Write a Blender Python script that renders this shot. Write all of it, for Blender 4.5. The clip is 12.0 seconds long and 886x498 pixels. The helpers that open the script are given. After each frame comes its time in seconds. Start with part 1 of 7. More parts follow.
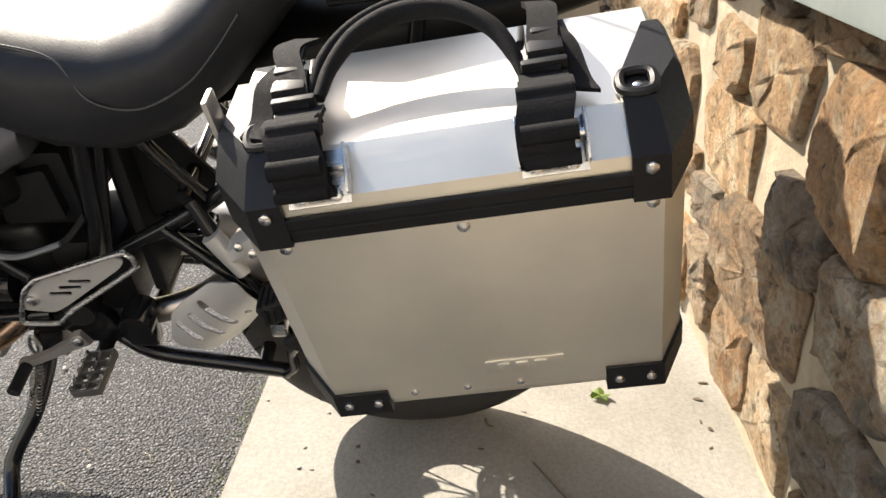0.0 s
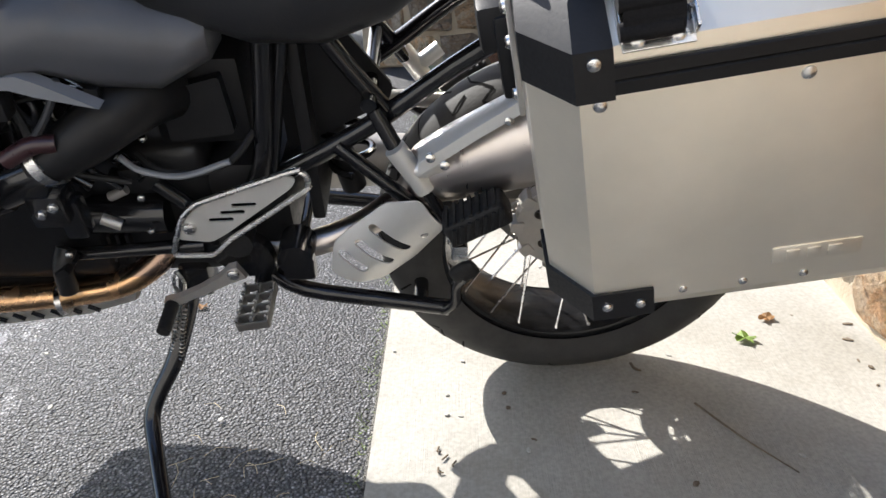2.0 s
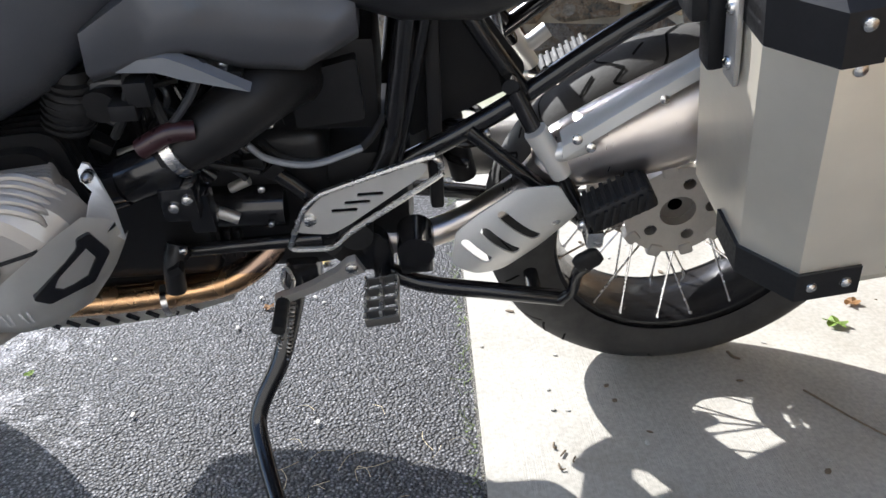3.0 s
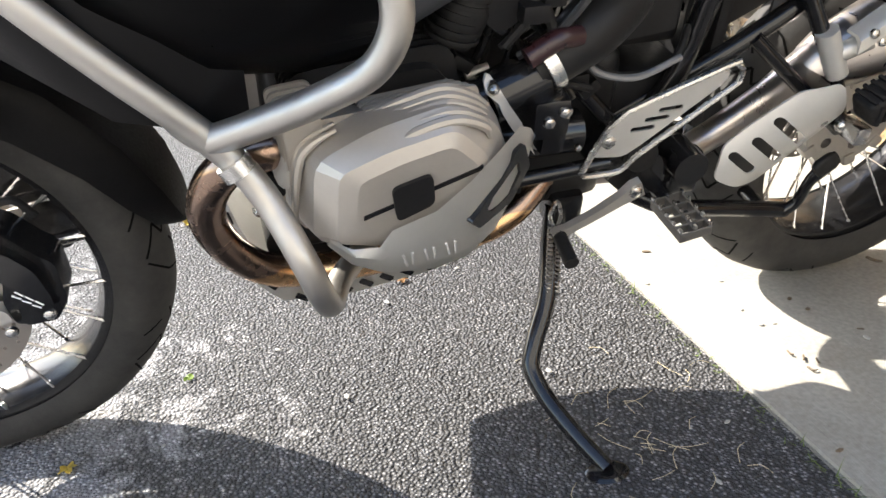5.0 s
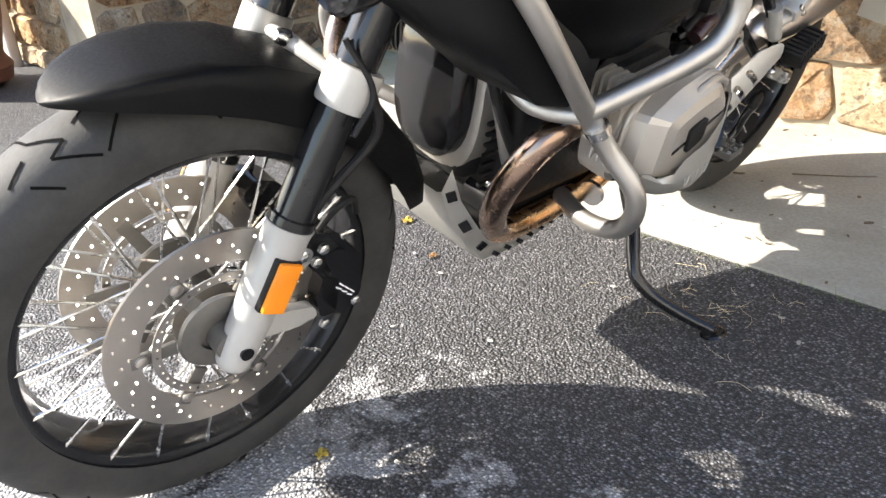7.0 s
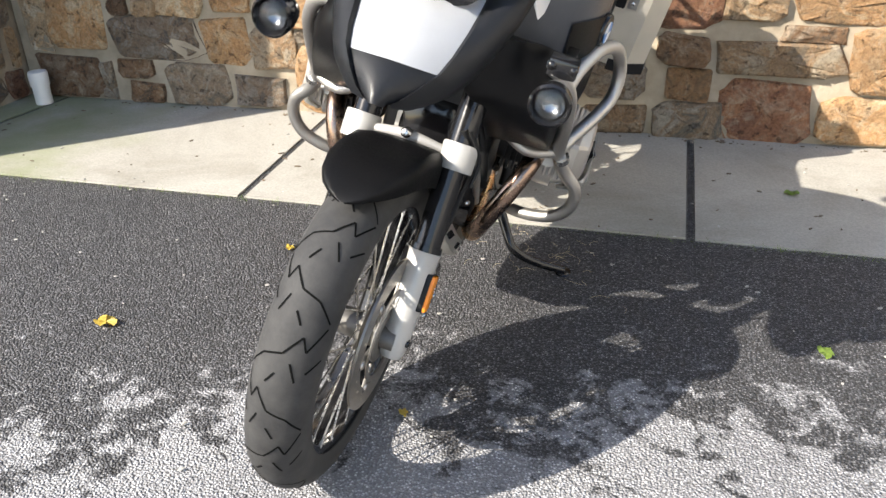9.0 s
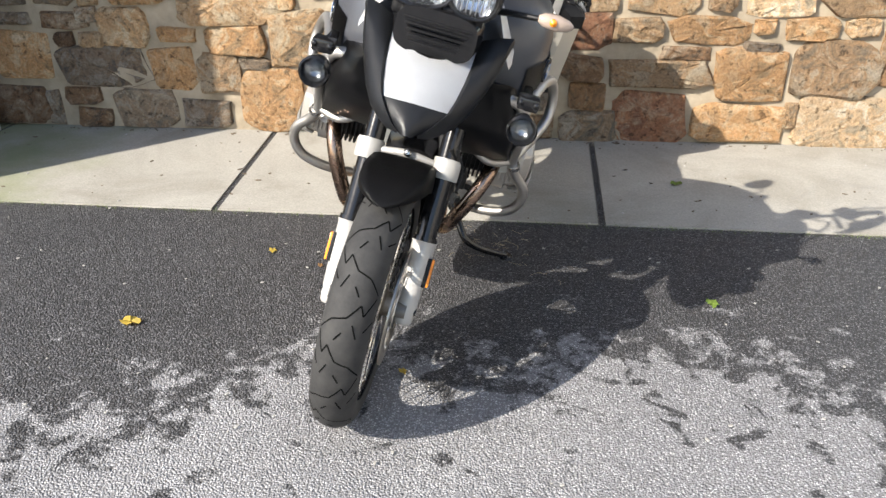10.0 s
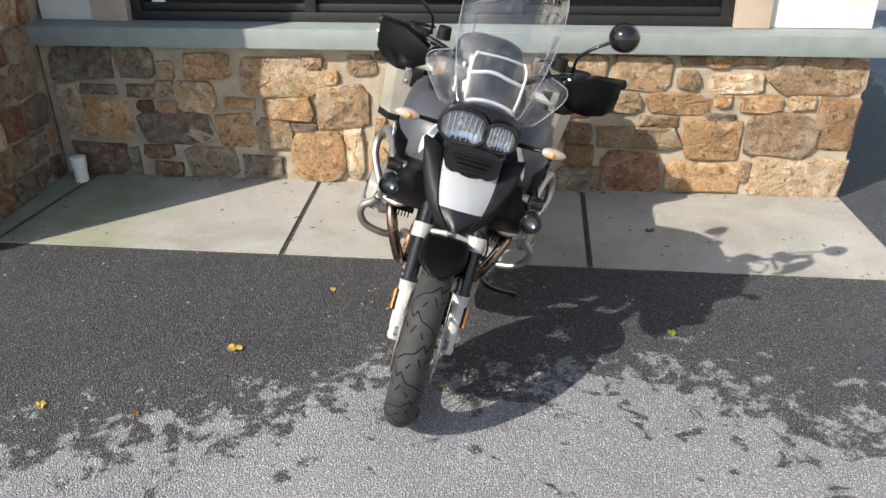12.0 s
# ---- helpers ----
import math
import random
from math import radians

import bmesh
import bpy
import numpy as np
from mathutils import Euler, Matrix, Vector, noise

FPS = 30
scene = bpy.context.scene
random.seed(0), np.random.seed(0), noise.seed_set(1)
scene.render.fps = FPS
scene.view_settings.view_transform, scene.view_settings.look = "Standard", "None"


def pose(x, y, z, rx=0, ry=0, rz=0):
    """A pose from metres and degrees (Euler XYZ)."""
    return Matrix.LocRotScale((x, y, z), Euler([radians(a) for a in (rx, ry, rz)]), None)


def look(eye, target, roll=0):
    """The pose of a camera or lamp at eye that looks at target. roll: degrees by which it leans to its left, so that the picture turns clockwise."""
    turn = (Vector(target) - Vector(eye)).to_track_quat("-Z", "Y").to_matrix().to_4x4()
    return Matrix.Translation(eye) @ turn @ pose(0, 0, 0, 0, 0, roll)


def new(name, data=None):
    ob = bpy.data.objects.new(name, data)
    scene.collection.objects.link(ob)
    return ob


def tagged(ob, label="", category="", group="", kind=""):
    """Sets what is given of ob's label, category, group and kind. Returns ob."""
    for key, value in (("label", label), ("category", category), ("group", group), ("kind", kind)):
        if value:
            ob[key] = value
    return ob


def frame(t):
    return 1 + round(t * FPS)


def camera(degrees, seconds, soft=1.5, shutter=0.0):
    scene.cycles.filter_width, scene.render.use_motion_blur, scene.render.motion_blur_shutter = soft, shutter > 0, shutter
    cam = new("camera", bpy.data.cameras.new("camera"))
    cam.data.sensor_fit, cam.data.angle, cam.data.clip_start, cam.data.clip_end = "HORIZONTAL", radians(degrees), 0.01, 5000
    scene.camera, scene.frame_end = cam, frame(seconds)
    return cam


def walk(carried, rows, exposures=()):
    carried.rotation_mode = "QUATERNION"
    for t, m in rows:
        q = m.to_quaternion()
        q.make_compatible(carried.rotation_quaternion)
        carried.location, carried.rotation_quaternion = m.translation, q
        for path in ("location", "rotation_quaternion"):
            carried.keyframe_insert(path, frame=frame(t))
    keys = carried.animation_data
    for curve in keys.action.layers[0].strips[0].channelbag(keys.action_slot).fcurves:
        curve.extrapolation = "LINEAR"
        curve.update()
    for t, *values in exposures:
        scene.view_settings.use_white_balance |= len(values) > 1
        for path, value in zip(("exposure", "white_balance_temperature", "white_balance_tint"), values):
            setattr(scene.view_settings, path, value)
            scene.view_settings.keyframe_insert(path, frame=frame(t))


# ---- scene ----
cam = camera(58.1, 12.0)
PATH = [
    (0, (0.013, 0.106, 1.007), (-1.783, 0.014, 0.131), -1.6),
    (0.5, (0.005, 0.061, 0.969), (-1.791, -0.033, 0.094), -1.8),
    (1, (0.0, -0.009, 0.932), (-1.797, -0.103, 0.059), -1.9),
    (1.5, (-0.006, -0.087, 0.897), (-1.802, -0.174, 0.022), -2.1),
    (2, (-0.002, -0.188, 0.871), (-1.799, -0.249, -0.003), -2.3),
    (2.5, (-0.008, -0.287, 0.848), (-1.806, -0.314, -0.028), -2.4),
    (3, (-0.037, -0.413, 0.844), (-1.836, -0.399, -0.031), -2.6),
    (3.5, (-0.075, -0.584, 0.813), (-1.873, -0.472, -0.055), -2.6),
    (3.7, (-0.093, -0.641, 0.807), (-1.876, -0.507, -0.088), -2.9),
    (5.3, (-0.126, -1.159, 0.743), (-1.848, -0.607, -0.112), -3.6),
    (5.5, (-0.143, -1.229, 0.741), (-1.838, -0.606, -0.118), -3.7),
    (6, (-0.162, -1.417, 0.754), (-1.778, -0.612, -0.105), -3.9),
    (6.5, (-0.178, -1.632, 0.789), (-1.678, -0.634, -0.079), -3.7),
    (7, (-0.246, -1.863, 0.831), (-1.604, -0.683, -0.043), -3.7),
    (7.2, (-0.28, -1.947, 0.848), (-1.571, -0.701, -0.036), -3.5),
    (8.8, (-0.6, -2.614, 1.109), (-1.176, -0.937, 0.183), -1.8),
    (9, (-0.655, -2.692, 1.144), (-1.146, -0.989, 0.217), -1.6),
    (9.5, (-0.756, -2.917, 1.241), (-1.073, -1.175, 0.312), -1.2),
    (10, (-0.795, -3.179, 1.351), (-1.013, -1.421, 0.424), -0.8),
    (10.5, (-0.846, -3.461, 1.469), (-1.026, -1.696, 0.545), -0.6),
    (11, (-0.895, -3.716, 1.607), (-1.083, -1.951, 0.685), -0.6),
    (11.5, (-0.861, -3.825, 1.761), (-1.065, -2.065, 0.834), -0.6),
    (12, (-0.836, -3.836, 1.901), (-1.045, -2.077, 0.973), -0.8),
]
walk(cam, [(t, look(eye, target, roll)) for t, eye, target, roll in PATH],
     exposures=((0.0, 1.65, 7130, 11), (1.5, 1.77, 6620, 11), (2.5, 1.85, 6060, 11), (3.7, 1.95, 6000, 11), (5.3, 2.35, 6820, 10), (7.2, 2.37, 6800, 10), (9.0, 1.7, 6750, 10), (10.5, 1.27, 6700, 10), (12.0, 1.07, 6650, 10)))

# ---- world and sun ----
SUN_DIR = Vector((0.97, 0.86, -1.0)).normalized()
world = bpy.data.worlds.new("world")
scene.world = world
world.use_nodes = True
wn = world.node_tree
sky = wn.nodes.new("ShaderNodeTexSky")
sky.sky_type = "NISHITA"
sky.sun_disc = False
sky.sun_elevation = math.asin(-SUN_DIR.z)
sky.sun_rotation = math.atan2(-SUN_DIR.x, -SUN_DIR.y)
wn.nodes["Background"].inputs["Strength"].default_value = 0.116
wn.links.new(sky.outputs["Color"], wn.nodes["Background"].inputs["Color"])
sun_lamp = bpy.data.lights.new("sun", "SUN")
sun_lamp.energy, sun_lamp.angle, sun_lamp.color = 3.7, radians(0.55), (1.0, 0.95, 0.87)
sun = new("sun", sun_lamp)
sun.rotation_euler = SUN_DIR.to_track_quat("-Z", "Y").to_euler()


# ---- materials ----
def mat(name, color, rough=0.5, metal=0.0, **extra):
    m = bpy.data.materials.new(name)
    m.use_nodes = True
    b = m.node_tree.nodes["Principled BSDF"]
    b.inputs["Base Color"].default_value = (*color, 1)
    b.inputs["Roughness"].default_value = rough
    b.inputs["Metallic"].default_value = metal
    for key, value in extra.items():
        b.inputs[key.replace("_", " ")].default_value = value
    return m


def node(m, kind, **values):
    n = m.node_tree.nodes.new(kind)
    for key, value in values.items():
        if key in n.inputs:
            n.inputs[key].default_value = value
    return n


def wire(m, a, b):
    m.node_tree.links.new(a, b)


def coords(m, scale=(1, 1, 1)):
    tc = node(m, "ShaderNodeTexCoord")
    mp = node(m, "ShaderNodeMapping")
    mp.inputs["Scale"].default_value = scale
    wire(m, tc.outputs["Object"], mp.inputs["Vector"])
    return mp.outputs["Vector"]


def ramp(m, fac, stops):
    r = node(m, "ShaderNodeValToRGB")
    el = r.color_ramp.elements
    while len(el) < len(stops):
        el.new(0.5)
    for e, (p, c) in zip(el, stops):
        e.position, e.color = p, (*c, 1)
    wire(m, fac, r.inputs["Fac"])
    return r.outputs["Color"]


def mixc(m, fac, a, b, mode="MIX"):
    n = node(m, "ShaderNodeMix")
    n.data_type, n.blend_type = "RGBA", mode
    for sock, v in ((n.inputs[0], fac), (n.inputs[6], a), (n.inputs[7], b)):
        if isinstance(v, (int, float)):
            sock.default_value = v
        elif isinstance(v, tuple):
            sock.default_value = (*v, 1)
        else:
            wire(m, v, sock)
    return n.outputs[2]


def mathn(m, op, a, b=0.0):
    n = node(m, "ShaderNodeMath")
    n.operation = op
    for sock, v in zip(n.inputs, (a, b)):
        if isinstance(v, (int, float)):
            sock.default_value = v
        else:
            wire(m, v, sock)
    return n.outputs[0]


def noise_tex(m, vec, scale, detail=4, rough=0.55, dist=0.0):
    n = node(m, "ShaderNodeTexNoise", Scale=scale, Detail=detail, Roughness=rough, Distortion=dist)
    wire(m, vec, n.inputs["Vector"])
    return n.outputs["Fac"]


def bump(m, height, strength, distance, after=None):
    n = node(m, "ShaderNodeBump", Strength=strength, Distance=distance)
    wire(m, height, n.inputs["Height"])
    if after:
        wire(m, after, n.inputs["Normal"])
    wire(m, n.outputs["Normal"], m.node_tree.nodes["Principled BSDF"].inputs["Normal"])
    return n.outputs["Normal"]


def put(m, sock, out):
    wire(m, out, m.node_tree.nodes["Principled BSDF"].inputs[sock])


def worn(name, color, rough=0.5, metal=0.0, grain=60.0, vary=0.25, height=0.0004, dirt=(0.22, 0.2, 0.17), dust=0.05, **extra):
    """Paint, plastic or metal with mottled tone, patchy gloss, light dust and a fine relief."""
    m = mat(name, color, rough, metal, **extra)
    v = coords(m)
    big, fine = noise_tex(m, v, 9.0, 5), noise_tex(m, v, grain, 4)
    dark = tuple(c * (1 - vary) for c in color)
    lite = tuple(min(1, c * (1 + vary)) for c in color)
    base = ramp(m, big, ((0.3, dark), (0.7, lite)))
    dusty = mathn(m, "MULTIPLY", ramp(m, noise_tex(m, v, 23.0, 6, 0.7), ((0.48, (0, 0, 0)), (0.8, (1, 1, 1)))), dust)
    put(m, "Base Color", mixc(m, dusty, base, dirt))
    put(m, "Roughness", ramp(m, fine, ((0.25, (rough * 0.8,) * 3), (0.75, (min(1, rough * 1.25),) * 3))))
    bump(m, fine, 0.35, height)
    return m


def brushed(name, color, rough, axis_scale, metal=1.0):
    """Metal sheet with fine drawn lines and a few smears."""
    m = mat(name, color, rough, metal)
    v = coords(m, axis_scale)
    lines = noise_tex(m, v, 40.0, 3)
    smear = noise_tex(m, coords(m), 7.0, 5)
    put(m, "Base Color", ramp(m, smear, ((0.3, tuple(c * 0.86 for c in color)), (0.7, color))))
    put(m, "Roughness", ramp(m, mathn(m, "ADD", mathn(m, "MULTIPLY", lines, 0.5), mathn(m, "MULTIPLY", smear, 0.5)), ((0.3, (rough * 0.8,) * 3), (0.7, (rough * 1.3,) * 3))))
    bump(m, lines, 0.12, 0.0004)
    return m


def asphalt_material():
    m = mat("asphalt", (0.1, 0.1, 0.1), 0.85, Specular_IOR_Level=0.3)
    v = coords(m)
    cell = node(m, "ShaderNodeTexVoronoi", Scale=185.0, Randomness=1.0)
    wire(m, v, cell.inputs["Vector"])
    sep = node(m, "ShaderNodeSeparateColor")
    wire(m, cell.outputs["Color"], sep.inputs["Color"])
    grit = ramp(m, sep.outputs["Red"], ((0.0, (0.024, 0.0245, 0.027)), (0.45, (0.11, 0.112, 0.117)), (0.8, (0.215, 0.215, 0.22)), (1.0, (0.42, 0.415, 0.405))))
    pit = ramp(m, cell.outputs["Distance"], ((0.2, (1.15, 1.15, 1.15)), (0.6, (0.05, 0.05, 0.055))))
    dry = mixc(m, 1.0, grit, pit, "MULTIPLY")
    # damp ground near the building, drying unevenly further out
    pos = node(m, "ShaderNodeSeparateXYZ")
    wire(m, v, pos.inputs["Vector"])
    blot = mathn(m, "ADD", mathn(m, "MULTIPLY", noise_tex(m, v, 1.5, 3, 0.5, 0.4), 0.3), mathn(m, "MULTIPLY", noise_tex(m, v, 8.5, 7, 0.7, 0.3), 0.7))
    wide = mathn(m, "MAXIMUM", mathn(m, "SUBTRACT", mathn(m, "ABSOLUTE", mathn(m, "ADD", pos.outputs["X"], 0.65)), 0.45), 0.0)
    # ground past x 1.3, out of view, is kept pale to bounce light back
    away = mathn(m, "MULTIPLY", mathn(m, "MAXIMUM", mathn(m, "SUBTRACT", pos.outputs["X"], 1.3), 0.0), 4.0)
    line = mathn(m, "SUBTRACT", mathn(m, "ADD", mathn(m, "MINIMUM", pos.outputs["Y"], 0.6), mathn(m, "MULTIPLY", mathn(m, "MINIMUM", wide, 1.7), 0.33)), away)
    edge = mathn(m, "ADD", line, mathn(m, "MULTIPLY", mathn(m, "SUBTRACT", blot, 0.5), 3.1))
    damp = ramp(m, mathn(m, "ADD", edge, 1.93), ((0.66, (0, 0, 0)), (0.79, (1, 1, 1))))
    stray = mathn(m, "ADD", noise_tex(m, v, 7.0, 5, 0.62, 0.5), mathn(m, "ADD", mathn(m, "MULTIPLY", line, 0.16), 0.35))
    spots = ramp(m, stray, ((0.69, (0, 0, 0)), (0.73, (1, 1, 1))))
    damp_fac = mathn(m, "MULTIPLY", mathn(m, "MAXIMUM", damp, spots), 0.86)
    wet = mixc(m, 1.0, dry, (0.53, 0.53, 0.555), "MULTIPLY")
    tone = mixc(m, damp_fac, mixc(m, 0.6, mixc(m, 1.0, dry, (3.0, 3.0, 3.03), "MULTIPLY"), (0.325, 0.322, 0.325)), wet)
    broad = ramp(m, noise_tex(m, v, 1.7, 5), ((0.3, (0.85, 0.85, 0.86)), (0.7, (1.1, 1.1, 1.1))))
    put(m, "Base Color", mixc(m, 1.0, tone, broad, "MULTIPLY"))
    put(m, "Roughness", ramp(m, damp_fac, ((0.0, (0.92,) * 3), (0.6, (0.6,) * 3))))
    bump(m, mathn(m, "SUBTRACT", mathn(m, "MULTIPLY", sep.outputs["Green"], 0.6), cell.outputs["Distance"]), 1.0, 0.006)
    return m


def concrete_material():
    m = mat("concrete", (0.55, 0.53, 0.48), 0.85)
    v = coords(m)
    broom = noise_tex(m, coords(m, (2.0, 60.0, 2.0)), 6.0, 4)
    stain = noise_tex(m, v, 2.2, 7, 0.62, 0.6)
    speck = noise_tex(m, v, 130.0, 3)
    base = ramp(m, stain, ((0.25, (0.215, 0.2, 0.165)), (0.5, (0.315, 0.3, 0.265)), (0.75, (0.38, 0.365, 0.33))))
    fine = ramp(m, speck, ((0.3, (0.82, 0.82, 0.82)), (0.65, (1.05, 1.05, 1.05))))
    pos = node(m, "ShaderNodeSeparateXYZ")
    wire(m, v, pos.inputs["Vector"])
    moss = ramp(m, mathn(m, "MULTIPLY", noise_tex(m, v, 3.0, 6, 0.65), ramp(m, mathn(m, "SUBTRACT", -2.1, pos.outputs["X"]), ((0.0, (0, 0, 0)), (1.0, (1, 1, 1))))), ((0.25, (0, 0, 0)), (0.55, (1, 1, 1))))
    c = mixc(m, 1.0, base, fine, "MULTIPLY")
    put(m, "Base Color", mixc(m, mathn(m, "MULTIPLY", moss, 0.6), c, (0.16, 0.19, 0.07)))
    bump(m, mathn(m, "ADD", mathn(m, "MULTIPLY", broom, 0.6), mathn(m, "MULTIPLY", speck, 0.4)), 0.5, 0.0025)
    return m


STONE_TONES = (
    ((0.17, 0.155, 0.13), (0.36, 0.33, 0.28)),
    ((0.27, 0.21, 0.14), (0.52, 0.43, 0.3)),
    ((0.31, 0.21, 0.115), (0.54, 0.41, 0.26)),
    ((0.14, 0.1, 0.065), (0.29, 0.21, 0.14)),
    ((0.36, 0.31, 0.23), (0.6, 0.54, 0.43)),
    ((0.2, 0.1, 0.065), (0.37, 0.25, 0.17)),
)


def stone_material(i, dark, light):
    m = mat("fieldstone_%d" % i, light, 0.88)
    v = coords(m)
    info = node(m, "ShaderNodeObjectInfo")
    shift = node(m, "ShaderNodeVectorMath")
    wire(m, v, shift.inputs[0])
    wire(m, info.outputs["Random"], shift.inputs[1])
    vec = shift.outputs["Vector"]
    patch = noise_tex(m, vec, 9.0, 8, 0.68, 1.1)
    fine = noise_tex(m, vec, 95.0, 5, 0.7)
    mid = tuple((a + b) / 2 for a, b in zip(dark, light))
    rust = (min(1, mid[0] * 1.16), mid[1] * 0.9, mid[2] * 0.68)
    cream = tuple(0.35 * x + 0.65 * y for x, y in zip(light, (0.56, 0.5, 0.4)))
    c = ramp(m, patch, ((0.3, tuple(0.6 * c for c in dark)), (0.4, dark), (0.48, rust), (0.56, light), (0.7, cream)))
    c = mixc(m, ramp(m, noise_tex(m, vec, 4.0, 6, 0.6, 0.8), ((0.42, (0, 0, 0)), (0.6, (0.75, 0.75, 0.75)))), c, mixc(m, patch, rust, dark))
    smear = ramp(m, noise_tex(m, vec, 14.0, 8, 0.7, 0.9), ((0.54, (0, 0, 0)), (0.68, (0.5, 0.5, 0.5))))
    c = mixc(m, smear, c, (0.5, 0.44, 0.34))
    pits = ramp(m, noise_tex(m, vec, 31.0, 5, 0.65, 0.4), ((0.34, (0.35, 0.33, 0.3)), (0.44, (1, 1, 1))))
    c = mixc(m, 1.0, c, pits, "MULTIPLY")
    tint = ramp(m, info.outputs["Random"], ((0.0, (0.62, 0.6, 0.6)), (0.5, (0.95, 0.93, 0.9)), (1.0, (1.25, 1.2, 1.12))))
    grain = ramp(m, fine, ((0.3, (0.62, 0.6, 0.58)), (0.6, (1.1, 1.1, 1.1))))
    put(m, "Base Color", mixc(m, 1.0, mixc(m, 1.0, c, tint, "MULTIPLY"), grain, "MULTIPLY"))
    first = bump(m, noise_tex(m, vec, 22.0, 9, 0.74), 1.0, 0.03)
    bump(m, fine, 0.9, 0.005, first)
    return m


def mortar_material():
    m = mat("mortar", (0.42, 0.37, 0.29), 0.92)
    v = coords(m)
    c = ramp(m, noise_tex(m, v, 5.0, 8, 0.65), ((0.3, (0.22, 0.18, 0.125)), (0.7, (0.44, 0.37, 0.275))))
    put(m, "Base Color", c)
    first = bump(m, noise_tex(m, v, 12.0, 6), 0.8, 0.014)
    bump(m, noise_tex(m, v, 170.0, 4), 0.7, 0.002, first)
    return m


def tyre_material():
    m = mat("tyre_rubber", (0.03, 0.03, 0.032), 0.75)
    v = coords(m)
    c = ramp(m, noise_tex(m, v, 14.0, 6, 0.7), ((0.3, (0.014, 0.014, 0.0145)), (0.75, (0.042, 0.041, 0.039))))
    put(m, "Base Color", c)
    bump(m, noise_tex(m, v, 220.0, 3), 0.5, 0.0006)
    return m


def header_material():
    """Stainless pipe with heat tints from straw to brown."""
    m = mat("heat_tinted_steel", (0.6, 0.42, 0.24), 0.2, 1.0)
    v = coords(m)
    pos = node(m, "ShaderNodeSeparateXYZ")
    wire(m, v, pos.inputs["Vector"])
    h = mathn(m, "ADD", mathn(m, "MULTIPLY", pos.outputs["Z"], 2.6), mathn(m, "MULTIPLY", noise_tex(m, v, 7.0, 3), 0.14))
    put(m, "Base Color", ramp(m, h, ((0.8, (0.8, 0.5, 0.27)), (1.0, (0.62, 0.38, 0.2)), (1.25, (0.38, 0.25, 0.17)), (1.6, (0.3, 0.21, 0.16)))))
    put(m, "Roughness", ramp(m, noise_tex(m, v, 40.0, 4), ((0.3, (0.16,) * 3), (0.7, (0.32,) * 3))))
    return m


def glass_material(name, color, rough=0.02, ior=1.75, film_most=0.07):
    """Clear sheet: mostly see-through, with a real reflection."""
    m = mat(name, color, rough)
    tree = m.node_tree
    clear, gloss, mix = tree.nodes.new("ShaderNodeBsdfTransparent"), tree.nodes.new("ShaderNodeBsdfGlossy"), tree.nodes.new("ShaderNodeMixShader")
    clear.inputs["Color"].default_value = (*color, 1)
    v = coords(m)
    smear = noise_tex(m, v, 30.0, 5, 0.7)
    wire(m, ramp(m, smear, ((0.45, (rough,) * 3), (0.8, (rough + 0.15,) * 3))), gloss.inputs["Roughness"])
    fres = node(m, "ShaderNodeFresnel", IOR=ior)
    wire(m, fres.outputs["Fac"], mix.inputs["Fac"])
    haze, film = tree.nodes.new("ShaderNodeBsdfDiffuse"), tree.nodes.new("ShaderNodeMixShader")
    haze.inputs["Color"].default_value = (0.8, 0.82, 0.85, 1)
    wire(m, ramp(m, smear, ((0.4, (film_most * 0.17,) * 3), (0.75, (film_most,) * 3))), film.inputs["Fac"])
    wire(m, clear.outputs[0], film.inputs[1])
    wire(m, haze.outputs[0], film.inputs[2])
    wire(m, film.outputs[0], mix.inputs[1])
    wire(m, gloss.outputs[0], mix.inputs[2])
    wire(m, mix.outputs[0], tree.nodes["Material Output"].inputs["Surface"])
    return m


ASPHALT, CONCRETE, MORTAR = asphalt_material(), concrete_material(), mortar_material()
STONES = [stone_material(i, a, b) for i, (a, b) in enumerate(STONE_TONES)]
TYRE, HEADER = tyre_material(), header_material()
BLACK_PLASTIC = worn("black_plastic", (0.009, 0.009, 0.0098), 0.46, 0, 240.0, 0.2, 0.0003, dust=0.015, Specular_IOR_Level=0.25)
GREY_PLASTIC = worn("grey_plastic", (0.022, 0.0235, 0.027), 0.38, 0, 260.0, 0.12, 0.0003, dust=0.03)
TANK_PAINT = worn("tank_paint", (0.05, 0.053, 0.062), 0.42, 0, 300.0, 0.1, 0.0001, dust=0.06, Coat_Weight=0.15)
# also on flat pieces whose black stands for the shade in holes and slots
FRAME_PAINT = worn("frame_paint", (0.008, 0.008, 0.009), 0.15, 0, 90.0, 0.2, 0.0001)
ENGINE_DARK = worn("engine_casting", (0.011, 0.011, 0.012), 0.42, 0.3, 120.0, 0.35, 0.0006, dust=0.03)
CASTING = worn("cast_aluminium", (0.48, 0.46, 0.43), 0.45, 0.75, 160.0, 0.12, 0.0005, dust=0.1)
COVER = worn("head_cover_paint", (0.42, 0.39, 0.35), 0.42, 0.55, 200.0, 0.08, 0.0003, dust=0.06)
GUARD = worn("guard_aluminium", (0.66, 0.65, 0.62), 0.42, 0.6, 200.0, 0.07, 0.0002, dust=0.06)
BAR_STEEL = brushed("bar_steel", (0.52, 0.5, 0.47), 0.46, (1.0, 6.0, 1.0))
CASE_METAL = brushed("case_aluminium", (0.95, 0.88, 0.745), 0.36, (0.6, 1.0, 14.0), 0.84)
STEEL = brushed("bright_steel", (0.68, 0.67, 0.65), 0.25, (1.0, 3.0, 3.0))
MUFFLER = brushed("muffler_steel", (0.58, 0.53, 0.49), 0.3, (6.0, 1.0, 1.0))
